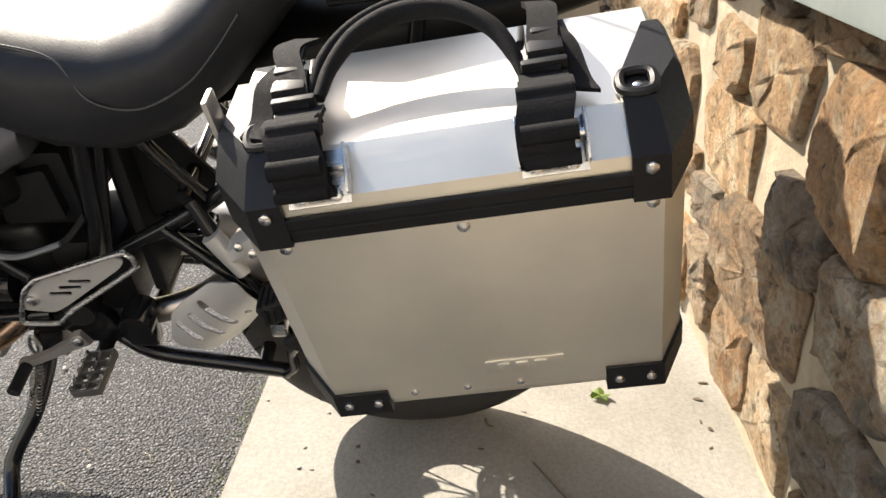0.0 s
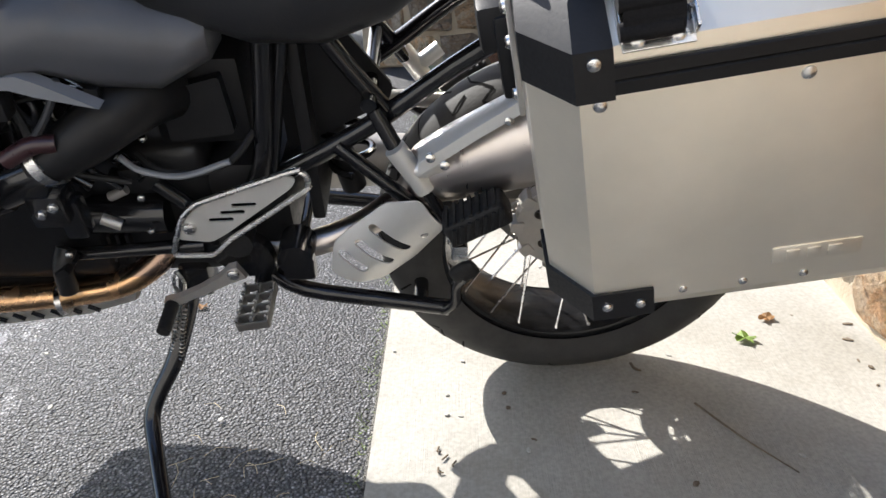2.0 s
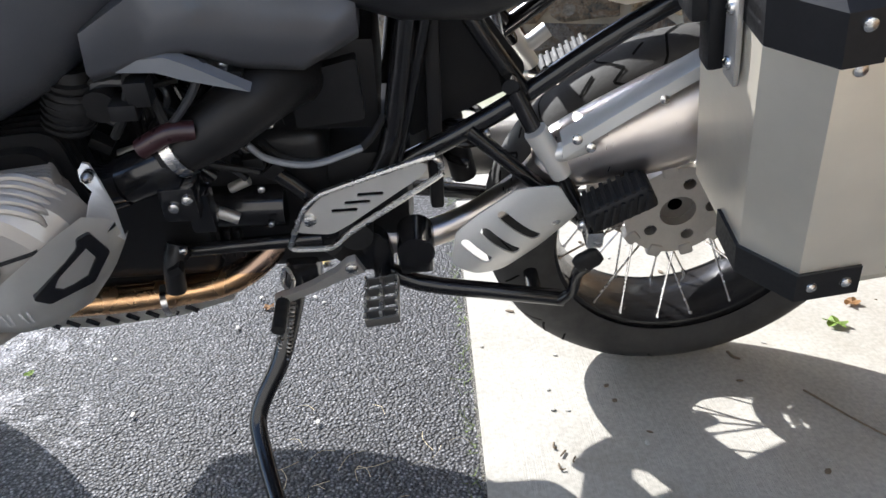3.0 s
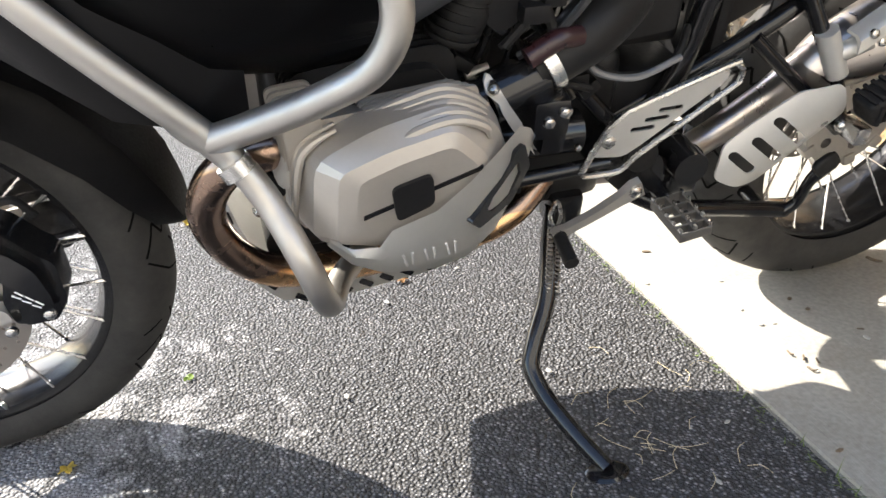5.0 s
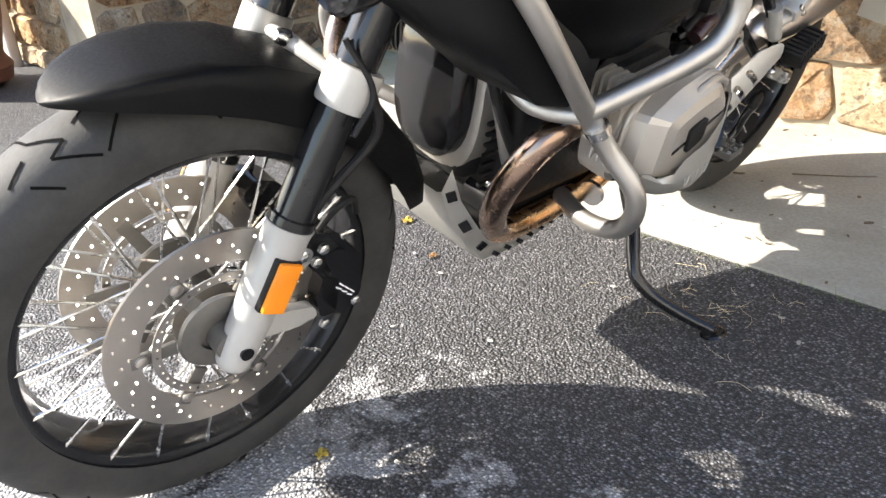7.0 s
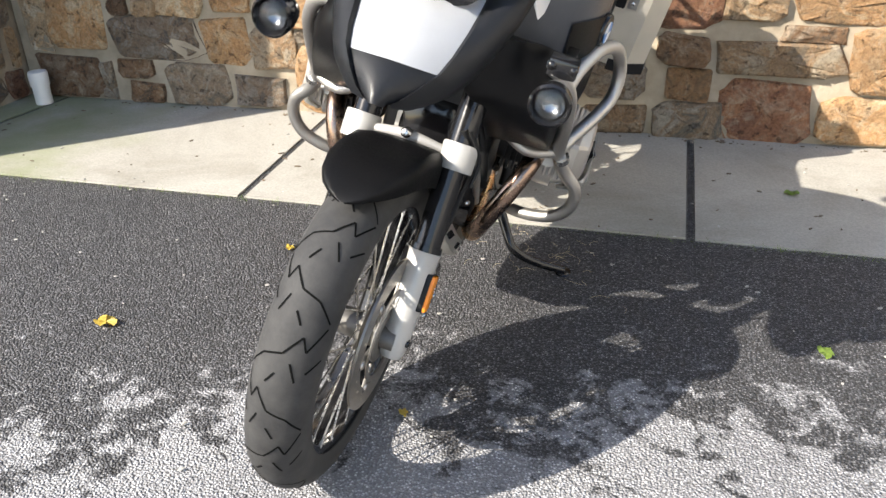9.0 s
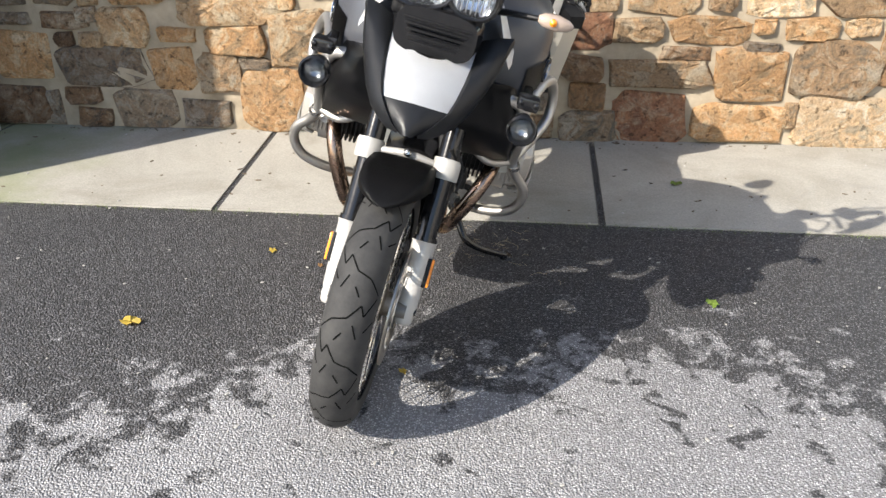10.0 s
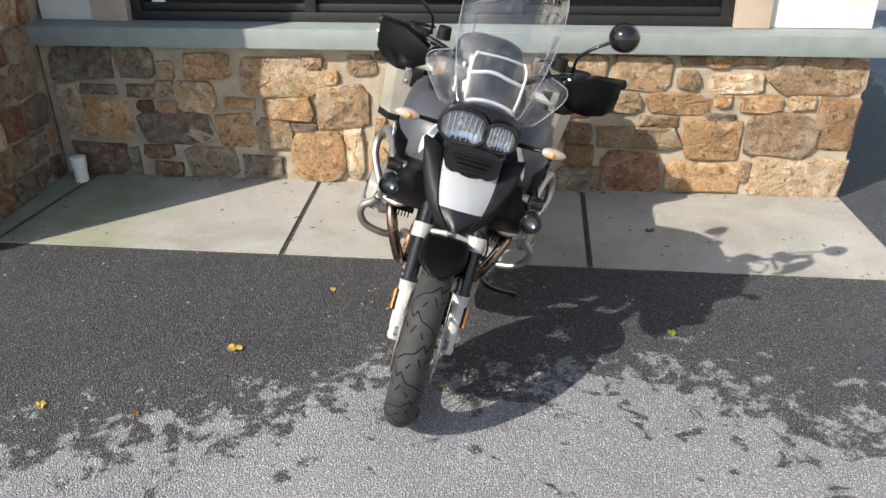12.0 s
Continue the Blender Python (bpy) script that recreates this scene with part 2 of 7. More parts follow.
DISC = brushed("disc_steel", (0.52, 0.48, 0.43), 0.34, (1.0, 1.0, 1.0))
SILVER = worn("silver_paint", (0.7, 0.71, 0.72), 0.35, 0.2, 200.0, 0.05, 0.0001, dust=0.05, Coat_Weight=0.3)
FORK_WHITE = worn("fork_casting", (0.43, 0.42, 0.4), 0.4, 0.25, 150.0, 0.08, 0.0004, dust=0.1)
SEAT = worn("seat_vinyl", (0.014, 0.0145, 0.0165), 0.42, 0, 420.0, 0.15, 0.0009, dust=0.04, Specular_IOR_Level=0.24)
RUBBER = worn("black_rubber", (0.009, 0.009, 0.0095), 0.6, 0, 150.0, 0.2, 0.0004, dust=0.02, Specular_IOR_Level=0.3)
WEBBING = worn("black_webbing", (0.007, 0.007, 0.008), 0.85, 0, 500.0, 0.3, 0.001, dust=0.02, Specular_IOR_Level=0.2)
RIM = worn("rim_paint", (0.012, 0.012, 0.013), 0.2, 0, 90.0, 0.2, 0.0002, dust=0.02)
SATIN_BLACK = worn("satin_black", (0.004, 0.004, 0.0046), 0.34, 0, 240.0, 0.2, 0.0003, dust=0.008, Specular_IOR_Level=0.22)
HUB = worn("hub_grey", (0.2, 0.19, 0.175), 0.45, 0.7, 120.0, 0.25, 0.0005, dust=0.1)
GROOVE_SHADE = mat("tread_groove", (0.004, 0.004, 0.004), 0.95, Specular_IOR_Level=0.1)
LIP_GREY = worn("grey_trim", (0.2, 0.21, 0.23), 0.35, 0.3, 260.0, 0.1, 0.0002)
RED_TUBE = worn("dark_red_tube", (0.03, 0.012, 0.014), 0.3, 0, 90.0, 0.2, 0.0002)
SCREEN = glass_material("clear_screen", (0.93, 0.95, 0.97), 0.02)
LENS = glass_material("lamp_lens", (0.95, 0.97, 1.0), 0.03, 1.45, 0.012)
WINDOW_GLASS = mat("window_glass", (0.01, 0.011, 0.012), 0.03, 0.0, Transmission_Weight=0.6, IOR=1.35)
AMBER = worn("amber_lens", (0.9, 0.28, 0.02), 0.2, 0, 400.0, 0.1, 0.0008, dust=0.03)
AMBER_CLEAR = worn("signal_lens", (0.42, 0.33, 0.27), 0.12, 0, 120.0, 0.3, 0.002, dust=0.03)
REFLECTOR = worn("lamp_reflector", (0.2, 0.21, 0.22), 0.2, 0.95, 60.0, 0.3, 0.003, dust=0.0)
HEAD_REFLECTOR = worn("headlight_reflector", (0.5, 0.51, 0.53), 0.16, 0.95, 60.0, 0.15, 0.004, dust=0.0)
FLUTE = worn("fluted_glass", (0.4, 0.41, 0.42), 0.12, 0.4, 90.0, 0.3, 0.001, dust=0.0)
# pale colour of the thin tubes that draw edge highlights on the clear sheets
EDGE_GLINT = worn("screen_edge", (0.28, 0.3, 0.32), 0.15, 0.0, 90.0, 0.15, 0.0005, dust=0.0)
SCREEN_STAY = worn("screen_stay", (0.5, 0.51, 0.53), 0.35, 0.3, 90.0, 0.15, 0.0005, dust=0.0)
# for the unseen wall that bounces sunlight onto the motorcycle's shaded side
BOUNCE_WALL = worn("bounce_wall_render", (0.5, 0.47, 0.42), 0.8, 0, 30.0, 0.1, 0.002)
SILL = worn("sill_paint", (0.22, 0.25, 0.235), 0.6, 0, 60.0, 0.1, 0.0005)
TAN_TRIM = worn("tan_trim", (0.43, 0.34, 0.26), 0.6, 0, 60.0, 0.08, 0.0005)
WHITE_PANEL = worn("white_siding", (0.62, 0.61, 0.57), 0.6, 0, 60.0, 0.06, 0.0005)
BLACK_FRAME = worn("window_frame_paint", (0.008, 0.008, 0.008), 0.5, 0, 60.0, 0.1, 0.0002)
PVC = worn("white_pvc", (0.75, 0.74, 0.7), 0.4, 0, 60.0, 0.05, 0.0003)
CLAY = worn("brown_clay", (0.15, 0.06, 0.04), 0.55, 0, 60.0, 0.25, 0.001)
LEAF_GREEN = worn("green_leaf", (0.22, 0.32, 0.06), 0.55, 0, 80.0, 0.3, 0.001)
LEAF_YELLOW = worn("yellow_leaf", (0.62, 0.46, 0.08), 0.55, 0, 80.0, 0.3, 0.001)
LEAF_BROWN = worn("dry_leaf", (0.3, 0.16, 0.06), 0.7, 0, 80.0, 0.3, 0.001)
TWIG = worn("twig_bark", (0.12, 0.09, 0.06), 0.85, 0, 80.0, 0.3, 0.001)
STRAW = worn("dry_straw", (0.5, 0.42, 0.27), 0.8, 0, 80.0, 0.3, 0.001)
PALE_STONE = worn("pale_pebble", (0.36, 0.35, 0.32), 0.8, 0, 80.0, 0.2, 0.001)
SOIL = worn("joint_soil", (0.06, 0.05, 0.03), 0.95, 0, 60.0, 0.5, 0.004)
MOSS = worn("joint_moss", (0.1, 0.14, 0.03), 0.95, 0, 60.0, 0.5, 0.004)
# near-black walls: the unlit look of the interior is in this colour
ROOM = mat("room_shade", (0.012, 0.011, 0.01), 0.9)
BADGE_BLUE = mat("badge_blue", (0.05, 0.2, 0.5), 0.3)
BADGE_WHITE = mat("badge_white", (0.8, 0.8, 0.8), 0.3)
COPPER = worn("spring_steel", (0.35, 0.33, 0.31), 0.35, 0.9, 100.0, 0.2, 0.0003)


# ---- mesh helpers ----
SHIFT = Vector((0, 0, 0))


def part(name, bm, material, parent=None, label="", sharp=38.0):
    """Links a bmesh as one mesh object, under a thing or a part."""
    bmesh.ops.recalc_face_normals(bm, faces=bm.faces)
    limit = radians(sharp)
    for e in bm.edges:
        e.smooth = len(e.link_faces) == 2 and e.calc_face_angle(0.0) < limit
    for f in bm.faces:
        f.smooth = True
    data = bpy.data.meshes.new(name)
    bm.to_mesh(data)
    bm.free()
    data.materials.append(material)
    ob = new(name, data)
    while parent is not None and parent.parent is not None and parent.parent.parent is not None:
        parent = parent.parent
    ob.parent = parent
    if parent is not None and parent.name == "motorcycle":
        ob.location = SHIFT
    if material in (SCREEN, LENS, WINDOW_GLASS):
        ob.visible_shadow = False
    if label:
        ob["label"] = label
    return ob


def empty(name, m, label, category, group="", kind=""):
    ob = new(name)
    ob.matrix_world = m
    ob.empty_display_size = 0.1
    return tagged(ob, label, category, group, kind)


def box(size, centre=(0, 0, 0), bevel=0.004, seg=2, m=None):
    bm = bmesh.new()
    bmesh.ops.create_cube(bm, size=1.0)
    bmesh.ops.scale(bm, vec=size, verts=bm.verts)
    if bevel > 0:
        bmesh.ops.bevel(bm, geom=bm.edges[:], offset=bevel, segments=seg, affect="EDGES", profile=0.6)
    if m is not None:
        bmesh.ops.transform(bm, matrix=m, verts=bm.verts)
    bmesh.ops.translate(bm, vec=centre, verts=bm.verts)
    return bm


def smooth_path(pts, per=6, closed=False):
    pts = [Vector(p) for p in pts]
    n, out = len(pts), []
    for i in range(n if closed else n - 1):
        if closed:
            a, b, c, d = pts[i - 1], pts[i], pts[(i + 1) % n], pts[(i + 2) % n]
        else:
            b, c = pts[i], pts[i + 1]
            a = pts[i - 1] if i else b * 2 - c
            d = pts[i + 2] if i + 2 < n else c * 2 - b
        for k in range(per):
            t = k / per
            out.append(0.5 * ((2 * b) + (c - a) * t + (2 * a - 5 * b + 4 * c - d) * t * t + (3 * b - a - 3 * c + d) * t ** 3))
    if not closed:
        out.append(pts[-1])
    return out


def tube(pts, r, seg=12, per=6, closed=False, flat=1.0, bm=None):
    """A round bar along a smooth path; r a number or one for each point given."""
    path = smooth_path(pts, per, closed)
    n = len(path)
    radii = [r] * n if isinstance(r, (int, float)) else [float(np.interp(i / (n - 1) * (len(r) - 1), range(len(r)), r)) for i in range(n)]
    bm = bm or bmesh.new()
    rings, up = [], None
    for i, p in enumerate(path):
        if closed:
            d = (path[(i + 1) % n] - path[i - 1]).normalized()
        else:
            d = (path[min(i + 1, n - 1)] - path[max(i - 1, 0)]).normalized()
        if up is None:
            up = Vector((0, 0, 1)) if abs(d.z) < 0.9 else Vector((0, 1, 0))
        up = (up - d * up.dot(d)).normalized()
        side = d.cross(up)
        rings.append([bm.verts.new(p + radii[i] * (math.cos(a) * side + math.sin(a) * up * flat)) for a in (2 * math.pi * k / seg for k in range(seg))])
    pairs = list(zip(rings, rings[1:])) + ([(rings[-1], rings[0])] if closed else [])
    for ra, rb in pairs:
        for k in range(seg):
            bm.faces.new((ra[k], ra[(k + 1) % seg], rb[(k + 1) % seg], rb[k]))
    if not closed:
        bm.faces.new(rings[0])
        bm.faces.new(rings[-1][::-1])
    return bm


def ring_f(f, l, u, a, b, n=28, p=2.6):
    """A rounded outline in the plane across the bike at f, centred at (l, u)."""
    out = []
    for k in range(n):
        t = 2 * math.pi * k / n
        c, s = math.cos(t), math.sin(t)
        out.append(Vector((f, l + a * math.copysign(abs(c) ** (2 / p), c), u + b * math.copysign(abs(s) ** (2 / p), s))))
    return out


def loft(rings, caps=True, closed=True, bm=None):
    bm = bm or bmesh.new()
    vs = [[bm.verts.new(p) for p in r] for r in rings]
    for ra, rb in zip(vs, vs[1:]):
        n = len(ra)
        for k in range(n if closed else n - 1):
            bm.faces.new((ra[k], ra[(k + 1) % n], rb[(k + 1) % n], rb[k]))
    if caps:
        bm.faces.new(vs[0])
        bm.faces.new(vs[-1][::-1])
    return bm


def lathe(profile, seg=48, centre=(0, 0, 0), closed=False):
    """Turns (radius, along) round the y axis."""
    bm = bmesh.new()
    rows = []
    for k in range(seg):
        a = 2 * math.pi * k / seg
        rows.append([bm.verts.new((centre[0] + r * math.cos(a), centre[1] + y, centre[2] + r * math.sin(a))) for r, y in profile])
    n = len(profile)
    for k in range(seg):
        ra, rb = rows[k], rows[(k + 1) % seg]
        for i in range(n if closed else n - 1):
            j = (i + 1) % n
            bm.faces.new((ra[i], ra[j], rb[j], rb[i]))
    bmesh.ops.remove_doubles(bm, verts=bm.verts, dist=1e-6)
    return bm


def rod(a, b, r, seg=10, r2=None):
    return tube([a, b], [r, r if r2 is None else r2], seg, 1)


def plate(outline, l0, l1, holes=(), place=None):
    """A sheet cut to an outline of (f, u) with holes, from l0 to l1."""
    bm = bmesh.new()
    edges = []
    for loop in (outline, *holes):
        vs = [bm.verts.new((p[0], l0, p[1])) for p in loop]
        edges += [bm.edges.new((a, b)) for a, b in zip(vs, vs[1:] + vs[:1])]
    bmesh.ops.triangle_fill(bm, use_beauty=True, use_dissolve=False, edges=edges)
    made = bmesh.ops.extrude_face_region(bm, geom=bm.faces[:])
    bmesh.ops.translate(bm, vec=(0, l1 - l0, 0), verts=[g for g in made["geom"] if isinstance(g, bmesh.types.BMVert)])
    if place is not None:
        bmesh.ops.transform(bm, matrix=place, verts=bm.verts)
    return bm


def round_loop(pts, r=0.01, n=4):
    """Rounds the corners of an outline of (f, u)."""
    out, m = [], len(pts)
    for i in range(m):
        a, b, c = Vector(pts[i - 1]), Vector(pts[i]), Vector(pts[(i + 1) % m])
        da, dc = a - b, c - b
        ra, rc = min(r, da.length * 0.45), min(r, dc.length * 0.45)
        p, q = b + da.normalized() * ra, b + dc.normalized() * rc
        for k in range(n + 1):
            t = k / n
            out.append(tuple(p * (1 - t) ** 2 + b * 2 * t * (1 - t) + q * t * t))
    return out


def slot(cx, cu, length, width, angle):
    """A round-ended slot, as an outline of (f, u)."""
    c, s, out = math.cos(angle), math.sin(angle), []
    for k in range(12):
        t = 2 * math.pi * k / 12
        x = math.copysign(max(0, length / 2 - width / 2), math.cos(t)) + width / 2 * math.cos(t)
        y = width / 2 * math.sin(t)
        out.append((cx + x * c - y * s, cu + x * s + y * c))
    return out


def circle(cx, cu, r, n=10):
    return [(cx + r * math.cos(2 * math.pi * k / n), cu + r * math.sin(2 * math.pi * k / n)) for k in range(n)]


def joined(*bms):
    out = bmesh.new()
    for b in bms:
        data = bpy.data.meshes.new("join")
        b.to_mesh(data)
        b.free()
        out.from_mesh(data)
        bpy.data.meshes.remove(data)
    return out


def moved(bm, m):
    bmesh.ops.transform(bm, matrix=m, verts=bm.verts)
    return bm


def bolt(centre, axis, r, h, seg=12):
    """A domed bolt head standing off along axis."""
    axis = Vector(axis).normalized()
    bm = lathe([(0.0001, h), (r * 0.55, h * 0.92), (r * 0.9, h * 0.55), (r, 0.0), (r, -h * 0.6)], seg)
    return moved(bm, Matrix.Translation(centre) @ Vector((0, 1, 0)).rotation_difference(axis).to_matrix().to_4x4())


# ---- ground, pavement, walls ----
def ground():
    bm = bmesh.new()
    v = [bm.verts.new(p) for p in ((-600, -600, -0.004), (600, -600, -0.004), (600, 600, -0.004), (-600, 600, -0.004))]
    bm.faces.new(v)
    return tagged(part("ground", bm, ASPHALT), "damp grey asphalt with coarse aggregate, drying in patches", "asphalt", kind="structure")


KERB, WALL_Y, WALL_END = -0.345, 0.575, 0.885


def pavement():
    base = empty("pavement", Matrix(), "pale broom-finished concrete pavement slabs along the wall", "pavement", kind="structure")
    cuts = (-7.0, -5.0, -3.43, -2.0, -0.5, 0.93)
    skew = (0.0, 0.0, -0.05, 0.02, 0.0, 0.03)
    for i in range(5):
        x0, x1 = cuts[i] + 0.008, cuts[i + 1] - 0.008
        a, b = skew[i], skew[i + 1]
        y1 = 0.62
        bm = bmesh.new()
        low = [bm.verts.new(p) for p in ((x0 + a, KERB, -0.12), (x1 + b, KERB, -0.12), (x1 - b, y1, -0.12), (x0 - a, y1, -0.12))]
        top = [bm.verts.new((p.co.x, p.co.y, 0.002)) for p in low]
        bm.faces.new(top)
        for k in range(4):
            bm.faces.new((low[k], low[(k + 1) % 4], top[(k + 1) % 4], top[k]))
        bmesh.ops.bevel(bm, geom=[e for e in bm.edges if all(v.co.z > 0 for v in e.verts)], offset=0.006, segments=2, affect="EDGES")
        part("slab", bm, CONCRETE, base)
    for x in (-2.0, -0.5):
        part("joint_filler", box((0.022, 0.9, 0.05), (x, 0.115, -0.031), 0), SOIL, base, "dark soil and moss in the joint")
    return base


def stone_mesh(w, h, rng, deep=0.03):
    """One rough stone: an uneven rounded outline with a broken face."""
    bm = bmesh.new()
    corners = []
    for sx, sz in ((-1, -1), (1, -1), (1, 1), (-1, 1)):
        a, b = rng.uniform(0.78, 1.02), rng.uniform(0.78, 1.02)
        if rng.random() < 0.5:
            corners.append((sx * w / 2 * a, sz * h / 2 * b))
        else:
            one, two = (sx * w / 2 * rng.uniform(0.96, 1.03), sz * h / 2 * rng.uniform(0.35, 0.75)), (sx * w / 2 * rng.uniform(0.45, 0.8), sz * h / 2 * rng.uniform(0.96, 1.03))
            corners += [one, two] if sx * sz > 0 else [two, one]
    soft = round_loop(corners, min(w, h) * 0.07, 2)
    outline = []
    for (x, z), (x2, z2) in zip(soft, soft[1:] + soft[:1]):
        k = rng.uniform(0.97, 1.03)
        outline.append((x * k, z * k))
        if math.hypot(x2 - x, z2 - z) > 0.045:
            k = rng.uniform(0.96, 1.04)
            outline.append(((x + x2) / 2 * k, (z + z2) / 2 * k))
    n = len(outline)
    levels = ((1.03, 0.03), (1.0, -deep * 0.2), (0.96, -deep * 0.75), (0.84, -deep), (0.62, -deep * 1.02), (0.34, -deep * 1.05))
    rings = []
    tilt_x, tilt_z = rng.uniform(-0.07, 0.07), rng.uniform(-0.09, 0.09)
    for i, (k, y) in enumerate(levels):
        rings.append([bm.verts.new((x * k, y + (tilt_x * x + tilt_z * z + rng.uniform(-0.0045, 0.0045)) * (i > 1), z * k)) for x, z in outline])
    for ra, rb in zip(rings, rings[1:]):
        for k in range(n):
            bm.faces.new((ra[k], ra[(k + 1) % n], rb[(k + 1) % n], rb[k]))
    mid = bm.verts.new((0, -deep * rng.uniform(0.95, 1.25), 0))
    for k in range(n):
        bm.faces.new((rings[-1][k], rings[-1][(k + 1) % n], mid))
    return bm


STONES_FAR_UPPER = [(-3.34, 0.67, 0.36, 0.19, 0), (-3.03, 0.68, 0.22, 0.17, 0), (-2.85, 0.64, 0.09, 0.1, 1), (-2.61, 0.67, 0.26, 0.13, 2), (-2.18, 0.63, 0.48, 0.22, 1), (-1.9, 0.62, 0.07, 0.07, 2), (-1.73, 0.69, 0.15, 0.1, 1),
    (-3.29, 0.53, 0.25, 0.05, 0), (-3.0, 0.52, 0.23, 0.07, 3), (-2.71, 0.49, 0.24, 0.17, 1), (-2.44, 0.46, 0.19, 0.06, 2), (-2.16, 0.44, 0.28, 0.13, 2), (-1.85, 0.45, 0.28, 0.24, 1), (-2.87, 0.55, 0.1, 0.06, 0), (-2.0, 0.7, 0.1, 0.06, 1)]
STONES_FAR_LOWER = [(-3.46, 0.39, 0.14, 0.33, 4), (-3.24, 0.36, 0.3, 0.22, 2), (-3.01, 0.43, 0.09, 0.06, 3), (-2.87, 0.43, 0.11, 0.07, 1), (-2.84, 0.3, 0.45, 0.18, 0), (-2.49, 0.3, 0.21, 0.2, 2), (-2.26, 0.28, 0.2, 0.18, 1), (-2.08, 0.33, 0.15, 0.05, 0),
    (-3.33, 0.11, 0.33, 0.18, 3), (-3.14, 0.09, 0.07, 0.18, 0), (-2.98, 0.16, 0.18, 0.08, 3), (-2.93, 0.05, 0.18, 0.09, 3), (-2.66, 0.1, 0.31, 0.18, 0), (-2.36, 0.08, 0.24, 0.12, 0), (-2.01, 0.16, 0.3, 0.28, 2), (-1.8, 0.18, 0.1, 0.29, 4)]
STONES_END_UPPER = [(-0.23, 0.67, 0.28, 0.18, 1), (0.02, 0.74, 0.12, 0.04, 1), (0.15, 0.74, 0.12, 0.06, 2), (0.3, 0.74, 0.16, 0.05, 1), (0.65, 0.68, 0.46, 0.2, 1), (0.01, 0.64, 0.11, 0.09, 1), (0.25, 0.63, 0.26, 0.1, 4), (-0.03, 0.51, 0.32, 0.11, 2),
    (0.2, 0.53, 0.08, 0.06, 2), (0.39, 0.52, 0.21, 0.09, 2), (0.6, 0.53, 0.13, 0.07, 1), (0.78, 0.42, 0.2, 0.29, 2), (-0.33, 0.51, 0.2, 0.1, 1), (-0.55, 0.68, 0.26, 0.17, 1), (-0.56, 0.5, 0.22, 0.15, 5)]
STONES_END_LOWER = [(-0.12, 0.41, 0.22, 0.05, 3), (-0.22, 0.32, 0.44, 0.12, 1), (0.18, 0.32, 0.31, 0.22, 2), (0.53, 0.35, 0.34, 0.23, 1), (-0.24, 0.12, 0.32, 0.23, 5), (0.15, 0.1, 0.39, 0.17, 2), (0.37, 0.14, 0.05, 0.11, 1), (0.65, 0.11, 0.48, 0.25, 4),
    (-0.56, 0.34, 0.18, 0.11, 3), (-0.52, 0.06, 0.24, 0.14, 0), (-0.53, 0.21, 0.16, 0.13, 2), (0.2, 0.44, 0.14, 0.04, 0)]
STONES_NEAR = [(-1.23, 0.65, 0.25, 0.17, 1), (-1.48, 0.63, 0.21, 0.1, 1), (-0.93, 0.61, 0.26, 0.21, 2), (-0.99, 0.755, 0.2, 0.06, 1), (-1.44, 0.47, 0.3, 0.18, 1), (-1.06, 0.46, 0.2, 0.13, 0), (-1.2, 0.315, 0.38, 0.18, 1), (-1.27, 0.12, 0.19, 0.17, 2),
    (-0.83, 0.41, 0.22, 0.15, 0), (-1.05, 0.12, 0.18, 0.16, 4), (-0.82, 0.22, 0.24, 0.15, 0), (-1.5, 0.15, 0.18, 0.17, 4), (-0.8, 0.06, 0.24, 0.11, 1), (-1.52, 0.31, 0.18, 0.1, 0), (-1.64, 0.34, 0.06, 0.1, 1), (-1.66, 0.12, 0.1, 0.18, 2), (-1.58, 0.75, 0.14, 0.06, 3), (-1.3, 0.77, 0.22, 0.045, 0)]


def stone_wall(name, m, length, height, thick, stones, label):
    """A mortar body with separate stones standing proud of its face."""
    rng = random.Random(len(stones))
    wall = part(name, box((length, thick, height), (0, thick / 2, height / 2), 0), MORTAR)
    wall.matrix_world = m
    tagged(wall, label, "stone wall", kind="structure")
    for x, z, w, h, tone in stones:
        data = part("stone", stone_mesh(w * 1.07 + 0.01, h * 1.07 + 0.01, rng, rng.uniform(0.014, 0.03)), STONES[tone], wall, sharp=28)
        data.matrix_basis = Matrix.Translation((x, 0, z)) @ Matrix.Rotation(rng.uniform(-0.05, 0.05), 4, "Y")
    return wall


def random_courses(x0, x1, z1, rng, tones):
    """Coursed rubble where the wall is only seen from far off or at the edge of the view."""
    out, z = [], 0.005
    while z < z1 - 0.05:
        h = min(rng.choice((0.1, 0.14, 0.19, 0.23)), z1 - z)
        x = x0 + rng.uniform(0, 0.05)
        while x < x1 - 0.06:
            w = min(rng.uniform(0.14, 0.4), x1 - x)
            out.append((x + w / 2, z + h / 2, w - 0.03, h - 0.025, rng.choice(tones)))
            x += w
        z += h
    return out


def back_wall():
    mid = (WALL_END - 3.58) / 2
    stones = STONES_FAR_UPPER + STONES_FAR_LOWER + STONES_END_UPPER + STONES_END_LOWER + STONES_NEAR
    return stone_wall("wall_back", Matrix.Translation((0, WALL_Y, 0)) @ Matrix.Translation((mid, 0, 0)), WALL_END + 3.58, 0.785, 0.3,
                      [(x - mid, z, w, h, t) for x, z, w, h, t in stones], "rubble stone wall of tan, orange and grey fieldstone in pale mortar")


